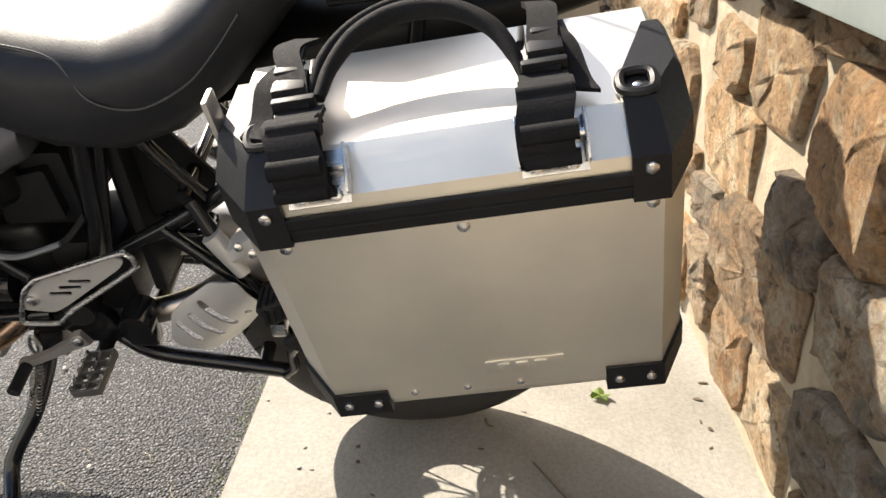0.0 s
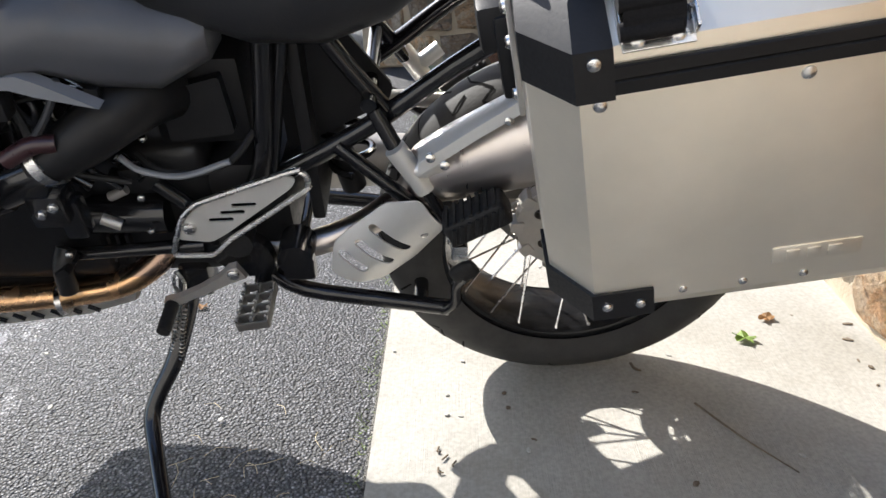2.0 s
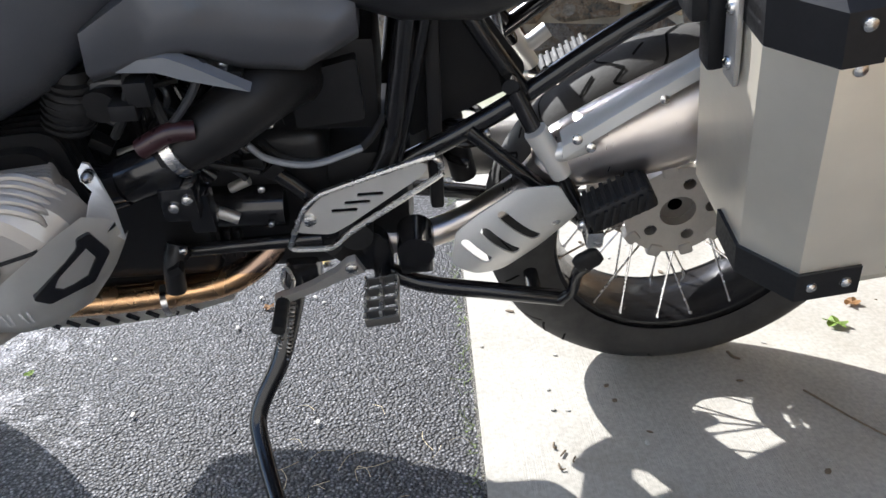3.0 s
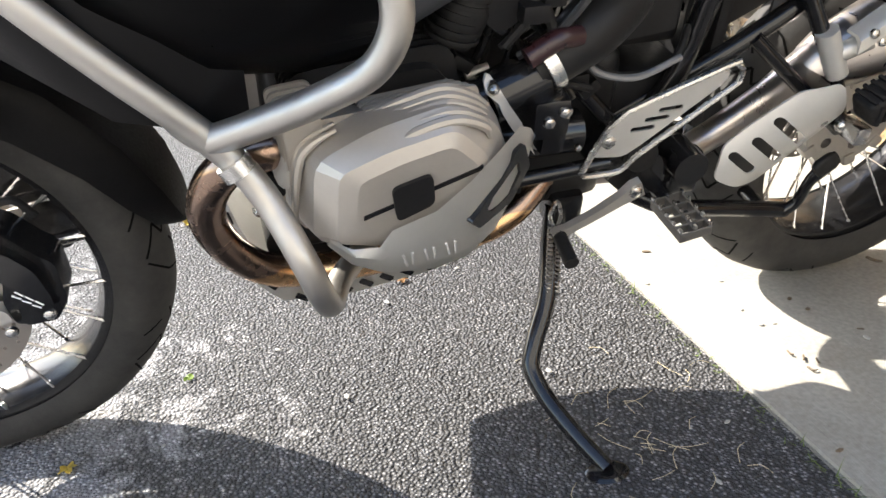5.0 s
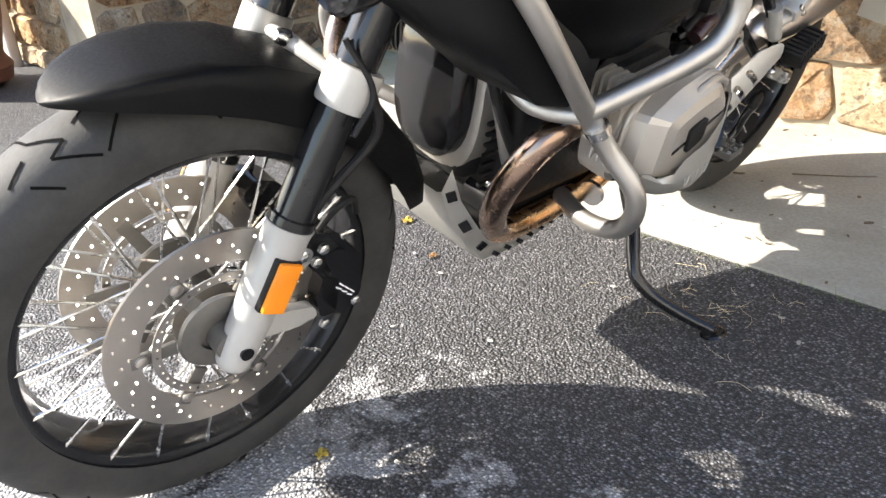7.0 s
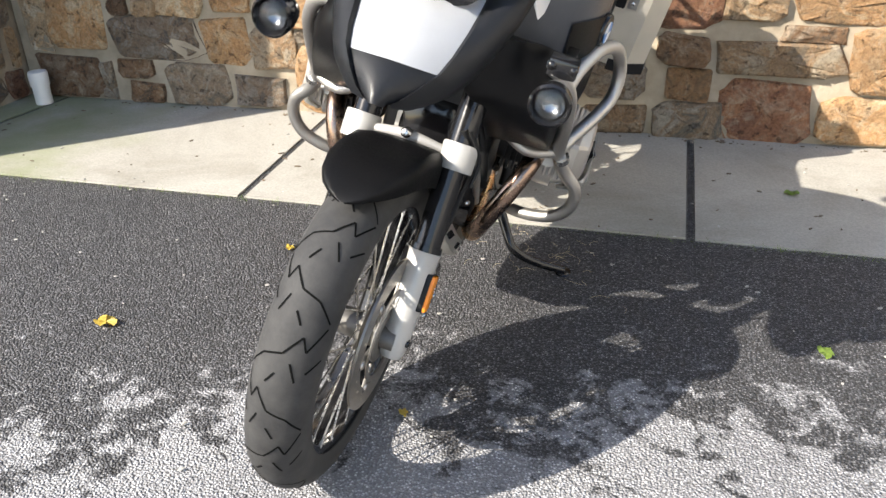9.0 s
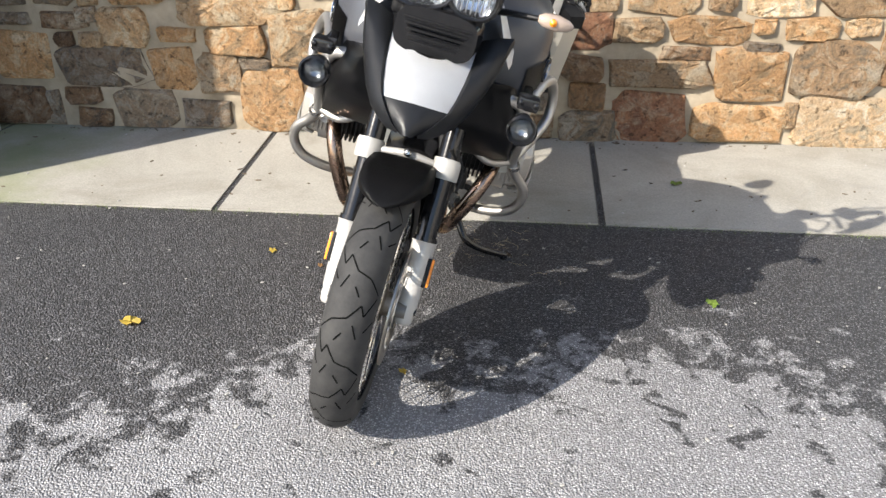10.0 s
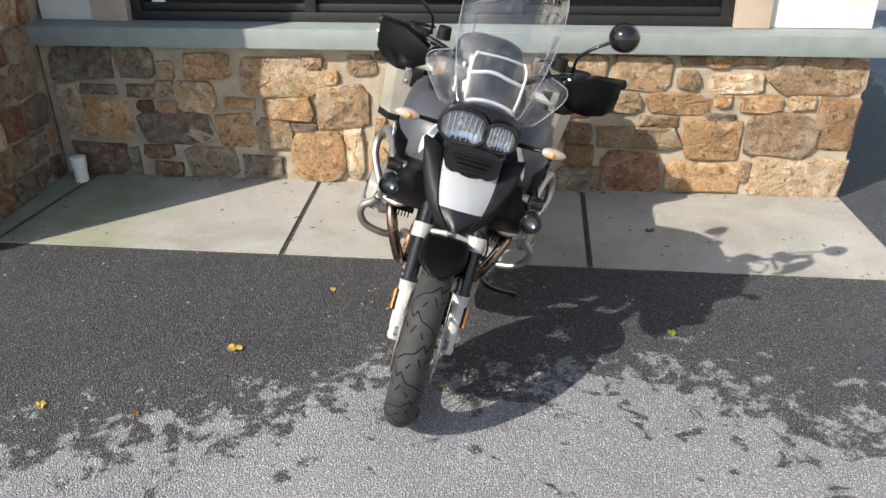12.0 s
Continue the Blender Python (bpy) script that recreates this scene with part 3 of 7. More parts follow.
def end_wall():
    stones = random_courses(-0.15, 0.3, 0.78, random.Random(8), (1, 2, 4))
    m = Matrix.Translation((WALL_END + 0.001, WALL_Y + 0.16, 0)) @ Matrix.Rotation(radians(90), 4, "Z")
    return stone_wall("wall_end", m, 0.31, 0.785, 0.05, [s for s in stones if s[0] < 0.1], "return face of the rubble stone wall")


SIDE_X, SIDE_END = -3.6, -0.62


def side_wall():
    length = 0.875 - SIDE_END
    m = Matrix.Translation((SIDE_X, (0.875 + SIDE_END) / 2, 0)) @ Matrix.Rotation(radians(90), 4, "Z")
    rng = random.Random(4)
    stones = random_courses(-length / 2, length / 2 - 0.32, 2.6, rng, (0, 0, 1, 4, 5, 3))
    wall = stone_wall("wall_side", m, length, 3.0, 0.35, stones, "taller rubble stone side wall with mossy grey stones at its foot")
    m2 = Matrix.Translation((SIDE_X - 2.2, SIDE_END + 0.0, 0))
    front = stone_wall("wall_side_front", m2, 3.69, 3.0, 0.35, random_courses(-1.84, 1.84, 2.6, random.Random(6), (1, 2, 4, 3)), "rubble stone front of the neighbouring bay")
    return wall, front


def building_front():
    """Sill, trim, siding and the dark shop window above the low wall."""
    tagged(part("window_sill", box((4.62, 0.34, 0.105), (-1.325, 0.67, 0.8395), 0.006), SILL), "grey-green painted stone sill on the wall", "sill", kind="structure")
    z0, z1 = 0.894, 3.0
    for x0, x1, material, label in ((-3.58, -3.262, WHITE_PANEL, "off-white wall panel"), (-3.258, -3.05, TAN_TRIM, "tan painted corner board"), (0.215, 0.39, TAN_TRIM, "tan painted corner board"), (0.394, 0.9, WHITE_PANEL, "off-white wall panel")):
        deep = 0.2 if material is TAN_TRIM else 0.17
        tagged(part("trim", box((x1 - x0, deep, z1 - z0), ((x0 + x1) / 2, 0.84 - deep / 2, (z0 + z1) / 2), 0.004), material), label, "wall trim", kind="structure")
    win = empty("window_1", Matrix(), "wide black-framed shop window with dark glass", "window", kind="structure")
    w0, w1 = -3.046, 0.211
    part("window_frame", box((w1 - w0, 0.07, 0.05), ((w0 + w1) / 2, 0.72, z0 + 0.025), 0.004), BLACK_FRAME, win)
    part("window_frame", box((w1 - w0, 0.05, 0.04), ((w0 + w1) / 2, 0.735, z0 + 0.072), 0.004), BLACK_FRAME, win)
    part("window_frame", box((w1 - w0, 0.07, 0.06), ((w0 + w1) / 2, 0.72, 2.6), 0.004), BLACK_FRAME, win)
    for x in (w0 + 0.03, -2.02, -0.9, w1 - 0.03):
        part("window_mullion", box((0.06, 0.066, 1.66), (x, 0.722, 1.76), 0.004), BLACK_FRAME, win)
    for a, b in ((w0 + 0.06, -2.05), (-1.99, -0.93), (-0.87, w1 - 0.06)):
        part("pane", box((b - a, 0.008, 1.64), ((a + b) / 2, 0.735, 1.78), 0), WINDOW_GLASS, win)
    part("room_sticker", plate(round_loop([(-2.93, 1.0), (-2.86, 1.0), (-2.85, 0.965), (-2.895, 0.945), (-2.94, 0.965)], 0.012), 0.7265, 0.7285), BADGE_WHITE, win, "small white decal on the glass")
    tagged(part("lintel", box((4.5, 0.24, 0.5), (-1.33, 0.74, 2.88), 0.004), TAN_TRIM), "tan painted lintel over the window", "lintel", kind="structure")
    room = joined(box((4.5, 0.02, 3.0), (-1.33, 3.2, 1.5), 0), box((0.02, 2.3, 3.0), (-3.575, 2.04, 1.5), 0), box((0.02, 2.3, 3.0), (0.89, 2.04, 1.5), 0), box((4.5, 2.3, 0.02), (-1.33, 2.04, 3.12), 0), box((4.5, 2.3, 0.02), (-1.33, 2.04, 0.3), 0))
    tagged(part("wall_room", room, ROOM), "interior behind the window, its dimness put into near-black walls", "room", kind="structure")


def add_bounce_wall():
    """A plain wall added out of view across the yard to bounce sunlight."""
    return tagged(part("wall_opposite", box((0.3, 13.0, 5.0), (5.6, -4.0, 2.495), 0), BOUNCE_WALL), "plain off-white wall, unseen, added to bounce sunlight", "wall", kind="structure")


ground()
add_bounce_wall()
pavement()
back_wall()
end_wall()
side_wall()
building_front()
# the setting is laid out on slabs of 1.5 units, which are 1.575 m long
SLAB = 1.05
for ob in [o for o in bpy.data.objects if o.parent is None and o.type in {"MESH", "EMPTY"}]:
    ob.matrix_world = Matrix.Scale(SLAB, 4) @ ob.matrix_world
KERB *= SLAB


# ---- motorcycle: x ahead, y to its left, z up along the leaning frame ----
LEAN_LEFT = radians(15.5)
HEAD = Vector((0.0224, -0.9997, 0)).normalized()
SIDE = Vector((0, 0, 1)).cross(HEAD)
LEFT = math.cos(LEAN_LEFT) * SIDE - math.sin(LEAN_LEFT) * Vector((0, 0, 1))
TOP = math.sin(LEAN_LEFT) * SIDE + math.cos(LEAN_LEFT) * Vector((0, 0, 1))
BIKE = Matrix((HEAD, LEFT, TOP)).transposed().to_4x4()
BIKE.translation = (-1.317, -0.019, 0.002)
STEER = Matrix.Translation((1.40, 0, 0.62)) @ Matrix.Rotation(radians(-4.0), 4, Vector((-0.42, 0, 0.91))) @ Matrix.Translation((-1.40, 0, -0.62))

bike = empty("motorcycle", BIKE, "dark grey and silver adventure touring motorcycle leaning on its side stand", "motorcycle")


def both(fn, *sides):
    for s in sides or (1, -1):
        fn(s)


def flip(pts, s):
    return [(p[0], p[1] * s, p[2]) for p in pts]


# ---- wheels ----
AHEAD, NONE = Vector((-0.02, 0, -0.008)), Vector((0, 0, 0))
def tyre_profile(R, width, rim, n=15):
    """(radius, along) from bead to bead over a round crown."""
    half, out = width / 2, []
    for k in range(n):
        t = -1 + 2 * k / (n - 1)
        a = t * radians(118)
        out.append((R - half * 0.92 * (1 - math.cos(a)) if abs(a) < radians(90) else R - half * 0.92 - (abs(a) - radians(90)) * half * 1.05, half * math.sin(a)))
    inner = [(rim + 0.004, half * 0.72), (rim + 0.004, -half * 0.72)]
    return [(rim + 0.006, -half * 0.74)] + out + [(rim + 0.006, half * 0.74)] + inner


def wheel(name, centre, steer, R, width, rim, offset, hub_r, discs, spokes, label):
    place = steer @ Matrix.Translation(centre)
    h = width * 0.36
    body = lathe([(rim + 0.012, -h - 0.006), (rim + 0.012, -h + 0.004), (rim - 0.006, -h + 0.008), (rim - 0.012, -h * 0.55), (rim - 0.016, -h * 0.25), (rim - 0.016, h * 0.25), (rim - 0.012, h * 0.55), (rim - 0.006, h - 0.008), (rim + 0.012, h - 0.004), (rim + 0.012, h + 0.006),
                  (rim + 0.004, h + 0.007), (rim - 0.012, h + 0.001), (rim - 0.02, h * 0.6), (rim - 0.022, h * 0.28), (rim - 0.022, -h * 0.28), (rim - 0.02, -h * 0.6), (rim - 0.012, -h - 0.001), (rim + 0.004, -h - 0.007)], 72, closed=True)
    ob = part(name, moved(body, place), RIM, bike, label)
    part("tyre", moved(lathe(tyre_profile(R, width, rim), 96, closed=True), place), TYRE, ob, "worn black road tyre")
    # dark strips follow the crown, painting the shade of tread grooves
    bm = bmesh.new()
    half = width / 2

    def crown(th, v, lift):
        a = v * radians(90)
        r = R - half * 0.92 * (1 - math.cos(a)) + lift
        return Vector((r * math.cos(th), half * math.sin(a) * (1 + lift * 6), r * math.sin(th)))
    count = 10
    for k in range(count):
        for sgn in (1, -1):
            base = 2 * math.pi * (k + 0.5 * (sgn > 0)) / count
            for line in (((-0.02, -0.72), (0.07, -0.35), (0.1, 0.02), (0.2, 0.3), (0.13, 0.42), (0.27, 0.72)), ((0.06, 0.2), (-0.03, 0.36)), ((0.31, 0.02), (0.25, 0.17)), ((0.02, 0.52), (0.1, 0.8))):
                pts = [(base + sgn * 0.0 + t, sgn * v) for t, v in line]
                for (t0, v0), (t1, v1) in zip(pts, pts[1:]):
                    steps = 3
                    d = Vector((t1 - t0, (v1 - v0) * 0.25)).normalized()
                    ox, ov = -d.y * 0.0052, d.x * 0.0052 * 4.0
                    row = []
                    for q in range(steps + 1):
                        t, v = t0 + (t1 - t0) * q / steps, v0 + (v1 - v0) * q / steps
                        row.append((bm.verts.new(crown(t - ox, v - ov, 0.0006)), bm.verts.new(crown(t + ox, v + ov, 0.0006))))
                    for (a, b), (c, e) in zip(row, row[1:]):
                        bm.faces.new((a, b, e, c))
    tagged(part("tread_groove", moved(bm, place), GROOVE_SHADE, ob), "fine zigzag dark strips for the shade in tread grooves", kind="stuff")
    hub = lathe([(0.012, -0.07), (hub_r * 0.6, -0.07), (hub_r * 0.62, -0.045), (hub_r, -0.04), (hub_r, -0.033), (hub_r * 0.55, -0.025), (hub_r * 0.55, 0.025), (hub_r, 0.033), (hub_r, 0.04), (hub_r * 0.62, 0.045), (hub_r * 0.6, 0.07), (0.012, 0.07)], 36)
    bmesh.ops.translate(hub, vec=(0, offset, 0), verts=hub.verts)
    part("hub", moved(hub, place), HUB, ob, "grey cast hub")
    for k in range(spokes):
        side = 1 if k % 2 else -1
        th = 2 * math.pi * (k // 2) / (spokes / 2) + (0.08 if side > 0 else 0)
        lead = 0.62 if (k // 2) % 2 else -0.62
        a = Vector((hub_r * 0.95 * math.cos(th - lead), offset + side * 0.036, hub_r * 0.95 * math.sin(th - lead)))
        b = Vector((rim * math.cos(th), side * h * 0.98, rim * math.sin(th)))
        bm = joined(rod(a, b, 0.002, 6), rod(a.lerp(b, 0.9), b, 0.0034, 6))
        part("spoke", moved(bm, place), STEEL, ob)
    for y, r_out, r_in in discs:
        holes = []
        for k in range(36):
            th = 2 * math.pi * k / 36
            for j, rr in enumerate((0.86, 0.93, 0.79)):
                if (k + j) % 2 == 0:
                    t = th + j * 0.04
                    holes.append(circle(r_out * rr * math.cos(t), r_out * rr * math.sin(t), 0.0029, 7))
        disc = plate(circle(0, 0, r_out, 72), y - 0.0025, y + 0.0025, [circle(0, 0, r_in, 60)[::-1]] + holes)
        d = part("brake_disc", moved(disc, place), DISC, ob, "drilled steel brake disc")
        ring_holes = [circle(0.0885 * math.cos(t), 0.0885 * math.sin(t), 0.0022, 6) for t in (2 * math.pi * k / 40 for k in range(40))]
        part("sensor_ring", moved(plate(circle(0, 0, 0.095, 60), y + 0.006 * (1 if y > 0 else -1), y + 0.008 * (1 if y > 0 else -1), [circle(0, 0, 0.083, 48)] + ring_holes), place), DISC, d)
        arms = [moved(box((0.06, 0.006, 0.02), (0, 0, 0), 0.002), Matrix.Rotation(a, 4, "Y") @ Matrix.Translation((r_in - 0.018, y, 0))) for a in (2 * math.pi * k / 6 for k in range(6))]
        buttons = [bolt((r_in * 0.985 * math.cos(a), y + (0.004 if y > 0 else -0.004), -r_in * 0.985 * math.sin(a)), (0, 1 if y > 0 else -1, 0), 0.009, 0.004) for a in (2 * math.pi * k / 6 for k in range(6))]
        for arm in arms:
            part("carrier_arm", moved(arm, place), HUB, ob)
        for button in buttons:
            part("disc_button", moved(button, place), DISC, ob)
        part("disc_carrier", moved(joined(lathe([(0.03, y - 0.004), (0.055, y - 0.004), (0.058, y), (0.055, y + 0.004), (0.03, y + 0.004)], 36, closed=True)), place), HUB, d)
    return ob


SHIFT = AHEAD
front = wheel("front_wheel", (1.496, 0, 0.331), STEER, 0.329, 0.112, 0.249, 0.0, 0.05, ((0.072, 0.153, 0.108), (-0.072, 0.153, 0.108)), 40, "black spoked front wheel")
SHIFT = NONE
rear = wheel("rear_wheel", (0.0, 0, 0.324), Matrix(), 0.321, 0.15, 0.22, -0.085, 0.06, ((-0.09, 0.132, 0.1),), 40, "black spoked rear wheel")
# rear hub flange with its five wheel bolts
fl = plate(circle(0, 0, 0.088, 40), -0.022, 0.004, [circle(0, 0, 0.03, 20)] + [circle(0.055 * math.cos(a), 0.055 * math.sin(a), 0.011, 10) for a in (2 * math.pi * k / 5 + 0.5 for k in range(5))])
flange = part("hub_flange", moved(fl, Matrix.Translation((0, 0, 0.324))), CASTING, rear, "cast wheel flange with bolt holes")
for k in range(10):
    a = 2 * math.pi * k / 10
    part("flange_lug", moved(box((0.024, 0.03, 0.024), (0.086, -0.006, 0), 0.006), Matrix.Translation((0, 0, 0.324)) @ Matrix.Rotation(a, 4, "Y")), CASTING, flange)
for k in range(5):
    a = 2 * math.pi * k / 5 + 0.5
    part("wheel_bolt", bolt((0.055 * math.cos(a), -0.016, 0.324 + 0.055 * math.sin(a)), (0, 1, 0), 0.0095, 0.008), ENGINE_DARK, flange)
part("axle_tube", lathe([(0.02, -0.1), (0.028, -0.1), (0.03, -0.02), (0.022, -0.02)], 24, (0, 0, 0.324), closed=True), ENGINE_DARK, flange)


# ---- fork ----
SHIFT = AHEAD


def fork_point(u):
    return 1.487 - (u - 0.304) * 0.46


def fork_leg(s):
    def at(u, l=0.097):
        return (fork_point(u), l * s, u)
    leg = part("fork_leg", moved(tube([at(0.285), at(0.293), at(0.32), at(0.375), at(0.39), at(0.468), at(0.483)], [0.019, 0.024, 0.0265, 0.0285, 0.03, 0.0305, 0.033], 24, 4), STEER), FORK_WHITE, bike, "pale cast lower fork leg")
    part("stanchion", moved(tube([at(0.478), at(0.86)], 0.0265, 20, 3), STEER), FRAME_PAINT, leg, "glossy black fork tube")
    part("dust_seal", moved(tube([at(0.48), at(0.494)], 0.031, 20, 1), STEER), FRAME_PAINT, leg)
    part("axle_clamp", moved(rod((1.494, 0.055 * s, 0.322), (1.494, 0.1 * s, 0.322), 0.021, 20), STEER), HUB, leg)
    # solid black disc; the shade inside the bore is only its colour
    part("axle_bore", moved(rod((1.484, 0.112 * s, 0.32), (1.484, 0.1245 * s, 0.32), 0.0095, 16), STEER), FRAME_PAINT, leg, "dark disc for the shade in the axle pinch bore")
    part("reflector", moved(box((0.034, 0.01, 0.072), (0, 0, 0), 0.003), STEER @ Matrix.Translation((fork_point(0.415) + 0.002, 0.131 * s, 0.415)) @ Matrix.Rotation(radians(-24.7), 4, "Y")), AMBER, leg, "amber side reflector")
    part("reflector_base", moved(box((0.038, 0.012, 0.076), (0, 0, 0), 0.003), STEER @ Matrix.Translation((fork_point(0.415) + 0.002, 0.124 * s, 0.415)) @ Matrix.Rotation(radians(-24.7), 4, "Y")), BLACK_PLASTIC, leg)


both(fork_leg)
bridge = part("fork_bridge", moved(joined(*[tube([(fork_point(0.63), 0.1 * s, 0.63), (fork_point(0.634), 0.1 * s, 0.634), (fork_point(0.672), 0.1 * s, 0.672), (fork_point(0.677), 0.1 * s, 0.677)], [0.0325, 0.035, 0.0355, 0.033], 24, 2) for s in (1, -1)],
    tube([(1.322, 0.085, 0.655), (1.335, 0.06, 0.664), (1.345, 0, 0.674), (1.335, -0.06, 0.664), (1.322, -0.085, 0.655)], [0.009, 0.009, 0.011, 0.009, 0.009], 12, 4)), STEER), FORK_WHITE, bike, "pale cast fork bridge")
part("bridge_bolt", moved(bolt((1.356, 0, 0.682), (1, 0, 0.4), 0.011, 0.012), STEER), STEEL, bridge)
part("brake_hose", moved(tube([(1.33, 0.1, 0.71), (1.317, 0.125, 0.662), (1.298, 0.125, 0.61), (1.308, 0.12, 0.576), (1.35, 0.12, 0.541), (1.375, 0.115, 0.51), (1.39, 0.105, 0.46)], 0.0065, 8, 6), STEER), RUBBER, bridge)
part("wheel_cable", moved(tube([(1.345, 0.115, 0.72), (1.32, 0.14, 0.66), (1.345, 0.14, 0.61)], 0.004, 8, 6), STEER), RUBBER, bridge)


def caliper(s):
    body = part("brake_caliper", moved(joined(
        plate(round_loop([(1.425, 0.43), (1.405, 0.452), (1.37, 0.44), (1.342, 0.405), (1.325, 0.39), (1.324, 0.33), (1.345, 0.3), (1.392, 0.302), (1.398, 0.34), (1.388, 0.372), (1.412, 0.40)], 0.009), 0.05 * s, 0.102 * s),
        plate(round_loop([(1.402, 0.425), (1.372, 0.428), (1.345, 0.395), (1.335, 0.345), (1.35, 0.315), (1.378, 0.312), (1.374, 0.37)], 0.012), 0.1 * s, 0.119 * s)), STEER), FRAME_PAINT, bike, "black four-piston brake caliper")
    body.location = AHEAD + Vector((-0.034, 0, 0.004))
    for f, u in ((1.41, 0.418), (1.395, 0.305), (1.345, 0.325), (1.40, 0.435)):
        part("caliper_bolt", moved(bolt((f, 0.118 * s, u), (0, s, 0), 0.008, 0.005), STEER), STEEL, body)
    for f, u in ((1.375, 0.39), (1.357, 0.35)):
        part("piston_cap", moved(lathe([(0.001, 0.005), (0.012, 0.005), (0.015, 0), (0.015, -0.01)], 20), STEER @ Matrix.Translation((f, 0.113 * s, u)) @ Matrix.Rotation(0 if s > 0 else math.pi, 4, "X")), FRAME_PAINT, body)
    part("upper_bracket", moved(plate(round_loop([(1.455, 0.435), (1.43, 0.445), (1.405, 0.425), (1.412, 0.405), (1.44, 0.395), (1.475, 0.385)], 0.008), 0.082 * s, 0.104 * s, [circle(1.424, 0.425, 0.005)]), STEER), FORK_WHITE, body)
    part("lower_bracket", moved(plate(round_loop([(1.50, 0.345), (1.44, 0.335), (1.40, 0.325), (1.395, 0.305), (1.43, 0.3), (1.50, 0.31)], 0.008), 0.082 * s, 0.1 * s), STEER), FORK_WHITE, body)
    part("bracket_bolt", moved(bolt((1.424, 0.105 * s, 0.425), (0, s, 0), 0.01, 0.007), STEER), STEEL, body)
    part("brake_pipe", moved(tube([(1.39, 0.09 * s, 0.445), (1.375, 0.1 * s, 0.475), (1.345, 0.1 * s, 0.485), (1.33, 0.09 * s, 0.455)], 0.005, 8), STEER), RUBBER, body)
    if s > 0:
        # maker's mark as plain raised bars
        for k in range(3):
            for d in (-0.0032, 0.0032):
                part("mark", moved(box((0.0022, 0.0015, 0.011), (d, 0, 0), 0), STEER @ Matrix.Translation((1.372 - k * 0.009, 0.1185, 0.362 - k * 0.009)) @ Matrix.Rotation(radians(42 + 14 * (d > 0)), 4, "Y")), BADGE_WHITE, body)


both(caliper)


# ---- front mudguard ----
def mudguard():
    rings = []
    for a0, half, deep, rr in ((66, 0.004, 0.003, 0.36), (66.6, 0.014, 0.006, 0.362), (68.2, 0.03, 0.01, 0.365), (71.5, 0.05, 0.018, 0.368), (76, 0.065, 0.03, 0.37), (82, 0.075, 0.042, 0.37), (91, 0.081, 0.055, 0.369), (102, 0.083, 0.066, 0.368), (116, 0.083, 0.072, 0.367), (132, 0.081, 0.07, 0.367), (148, 0.077, 0.06, 0.366), (160, 0.07, 0.05, 0.366), (168, 0.055, 0.035, 0.366), (171, 0.035, 0.02, 0.366)):
        a = radians(a0)
        row = []
        for k in range(17):
            t = -1 + 2 * k / 16
            drop = deep * (0.35 * abs(t) ** 2.2 + 0.65 * max(0, abs(t) - 0.55) / 0.45)
            r = rr - drop
            row.append(Vector((1.496 + r * math.cos(a), half * math.sin(min(1, abs(t) / 0.75) * math.pi / 2) * (1 if t > 0 else -1), 0.331 + r * math.sin(a))))
        rings.append(row)
    bm = loft(rings, caps=False, closed=False)
    bmesh.ops.solidify(bm, geom=bm.faces[:], thickness=0.003)
    return bm


mud = part("front_mudguard", moved(mudguard(), STEER), BLACK_PLASTIC, bike, "matt black front mudguard over the tyre")
for s in (1, -1):
    part("mudguard_screw", moved(bolt((1.35, 0.083 * s, 0.615), (0, s, 0), 0.008, 0.004), STEER), FRAME_PAINT, mud)


# ---- engine ----
SHIFT = NONE
engine = part("engine_block", box((0.30, 0.26, 0.30), (0.86, 0, 0.50), 0.03, 3), ENGINE_DARK, bike, "dark cast engine block")
part("gearbox", box((0.20, 0.22, 0.24), (0.64, 0, 0.46), 0.03, 3), ENGINE_DARK, engine)
part("front_case", box((0.1, 0.15, 0.22), (1.0, 0, 0.50), 0.04, 3), ENGINE_DARK, engine)
part("oil_sump", box((0.34, 0.22, 0.07), (0.85, 0, 0.345), 0.02), ENGINE_DARK, engine)
part("output_case", box((0.14, 0.2, 0.16), (0.50, 0, 0.46), 0.03), ENGINE_DARK, engine)
part("alternator_cover", loft([ring_f(1.02, 0, 0.55, 0.078, 0.118, 28, 2.8), ring_f(1.07, 0, 0.55, 0.075, 0.115, 28, 2.8), ring_f(1.085, 0, 0.55, 0.062, 0.1, 28, 2.6), ring_f(1.09, 0, 0.55, 0.03, 0.06, 28, 2.4)]), FRAME_PAINT, engine, "black front engine cover")
part("timing_cover", joined(loft([ring_f(1.0, 0, 0.54, 0.092, 0.135, 28, 2.8), ring_f(1.045, 0, 0.54, 0.09, 0.132, 28, 2.8), ring_f(1.05, 0, 0.54, 0.082, 0.124, 28, 2.8)])), CASTING, engine, "silver cast front cover rim")
for k in range(4):
    part("crankcase_rib", box((0.006, 0.25, 0.05), (0.68 + k * 0.014, 0, 0.41), 0.002), ENGINE_DARK, engine)


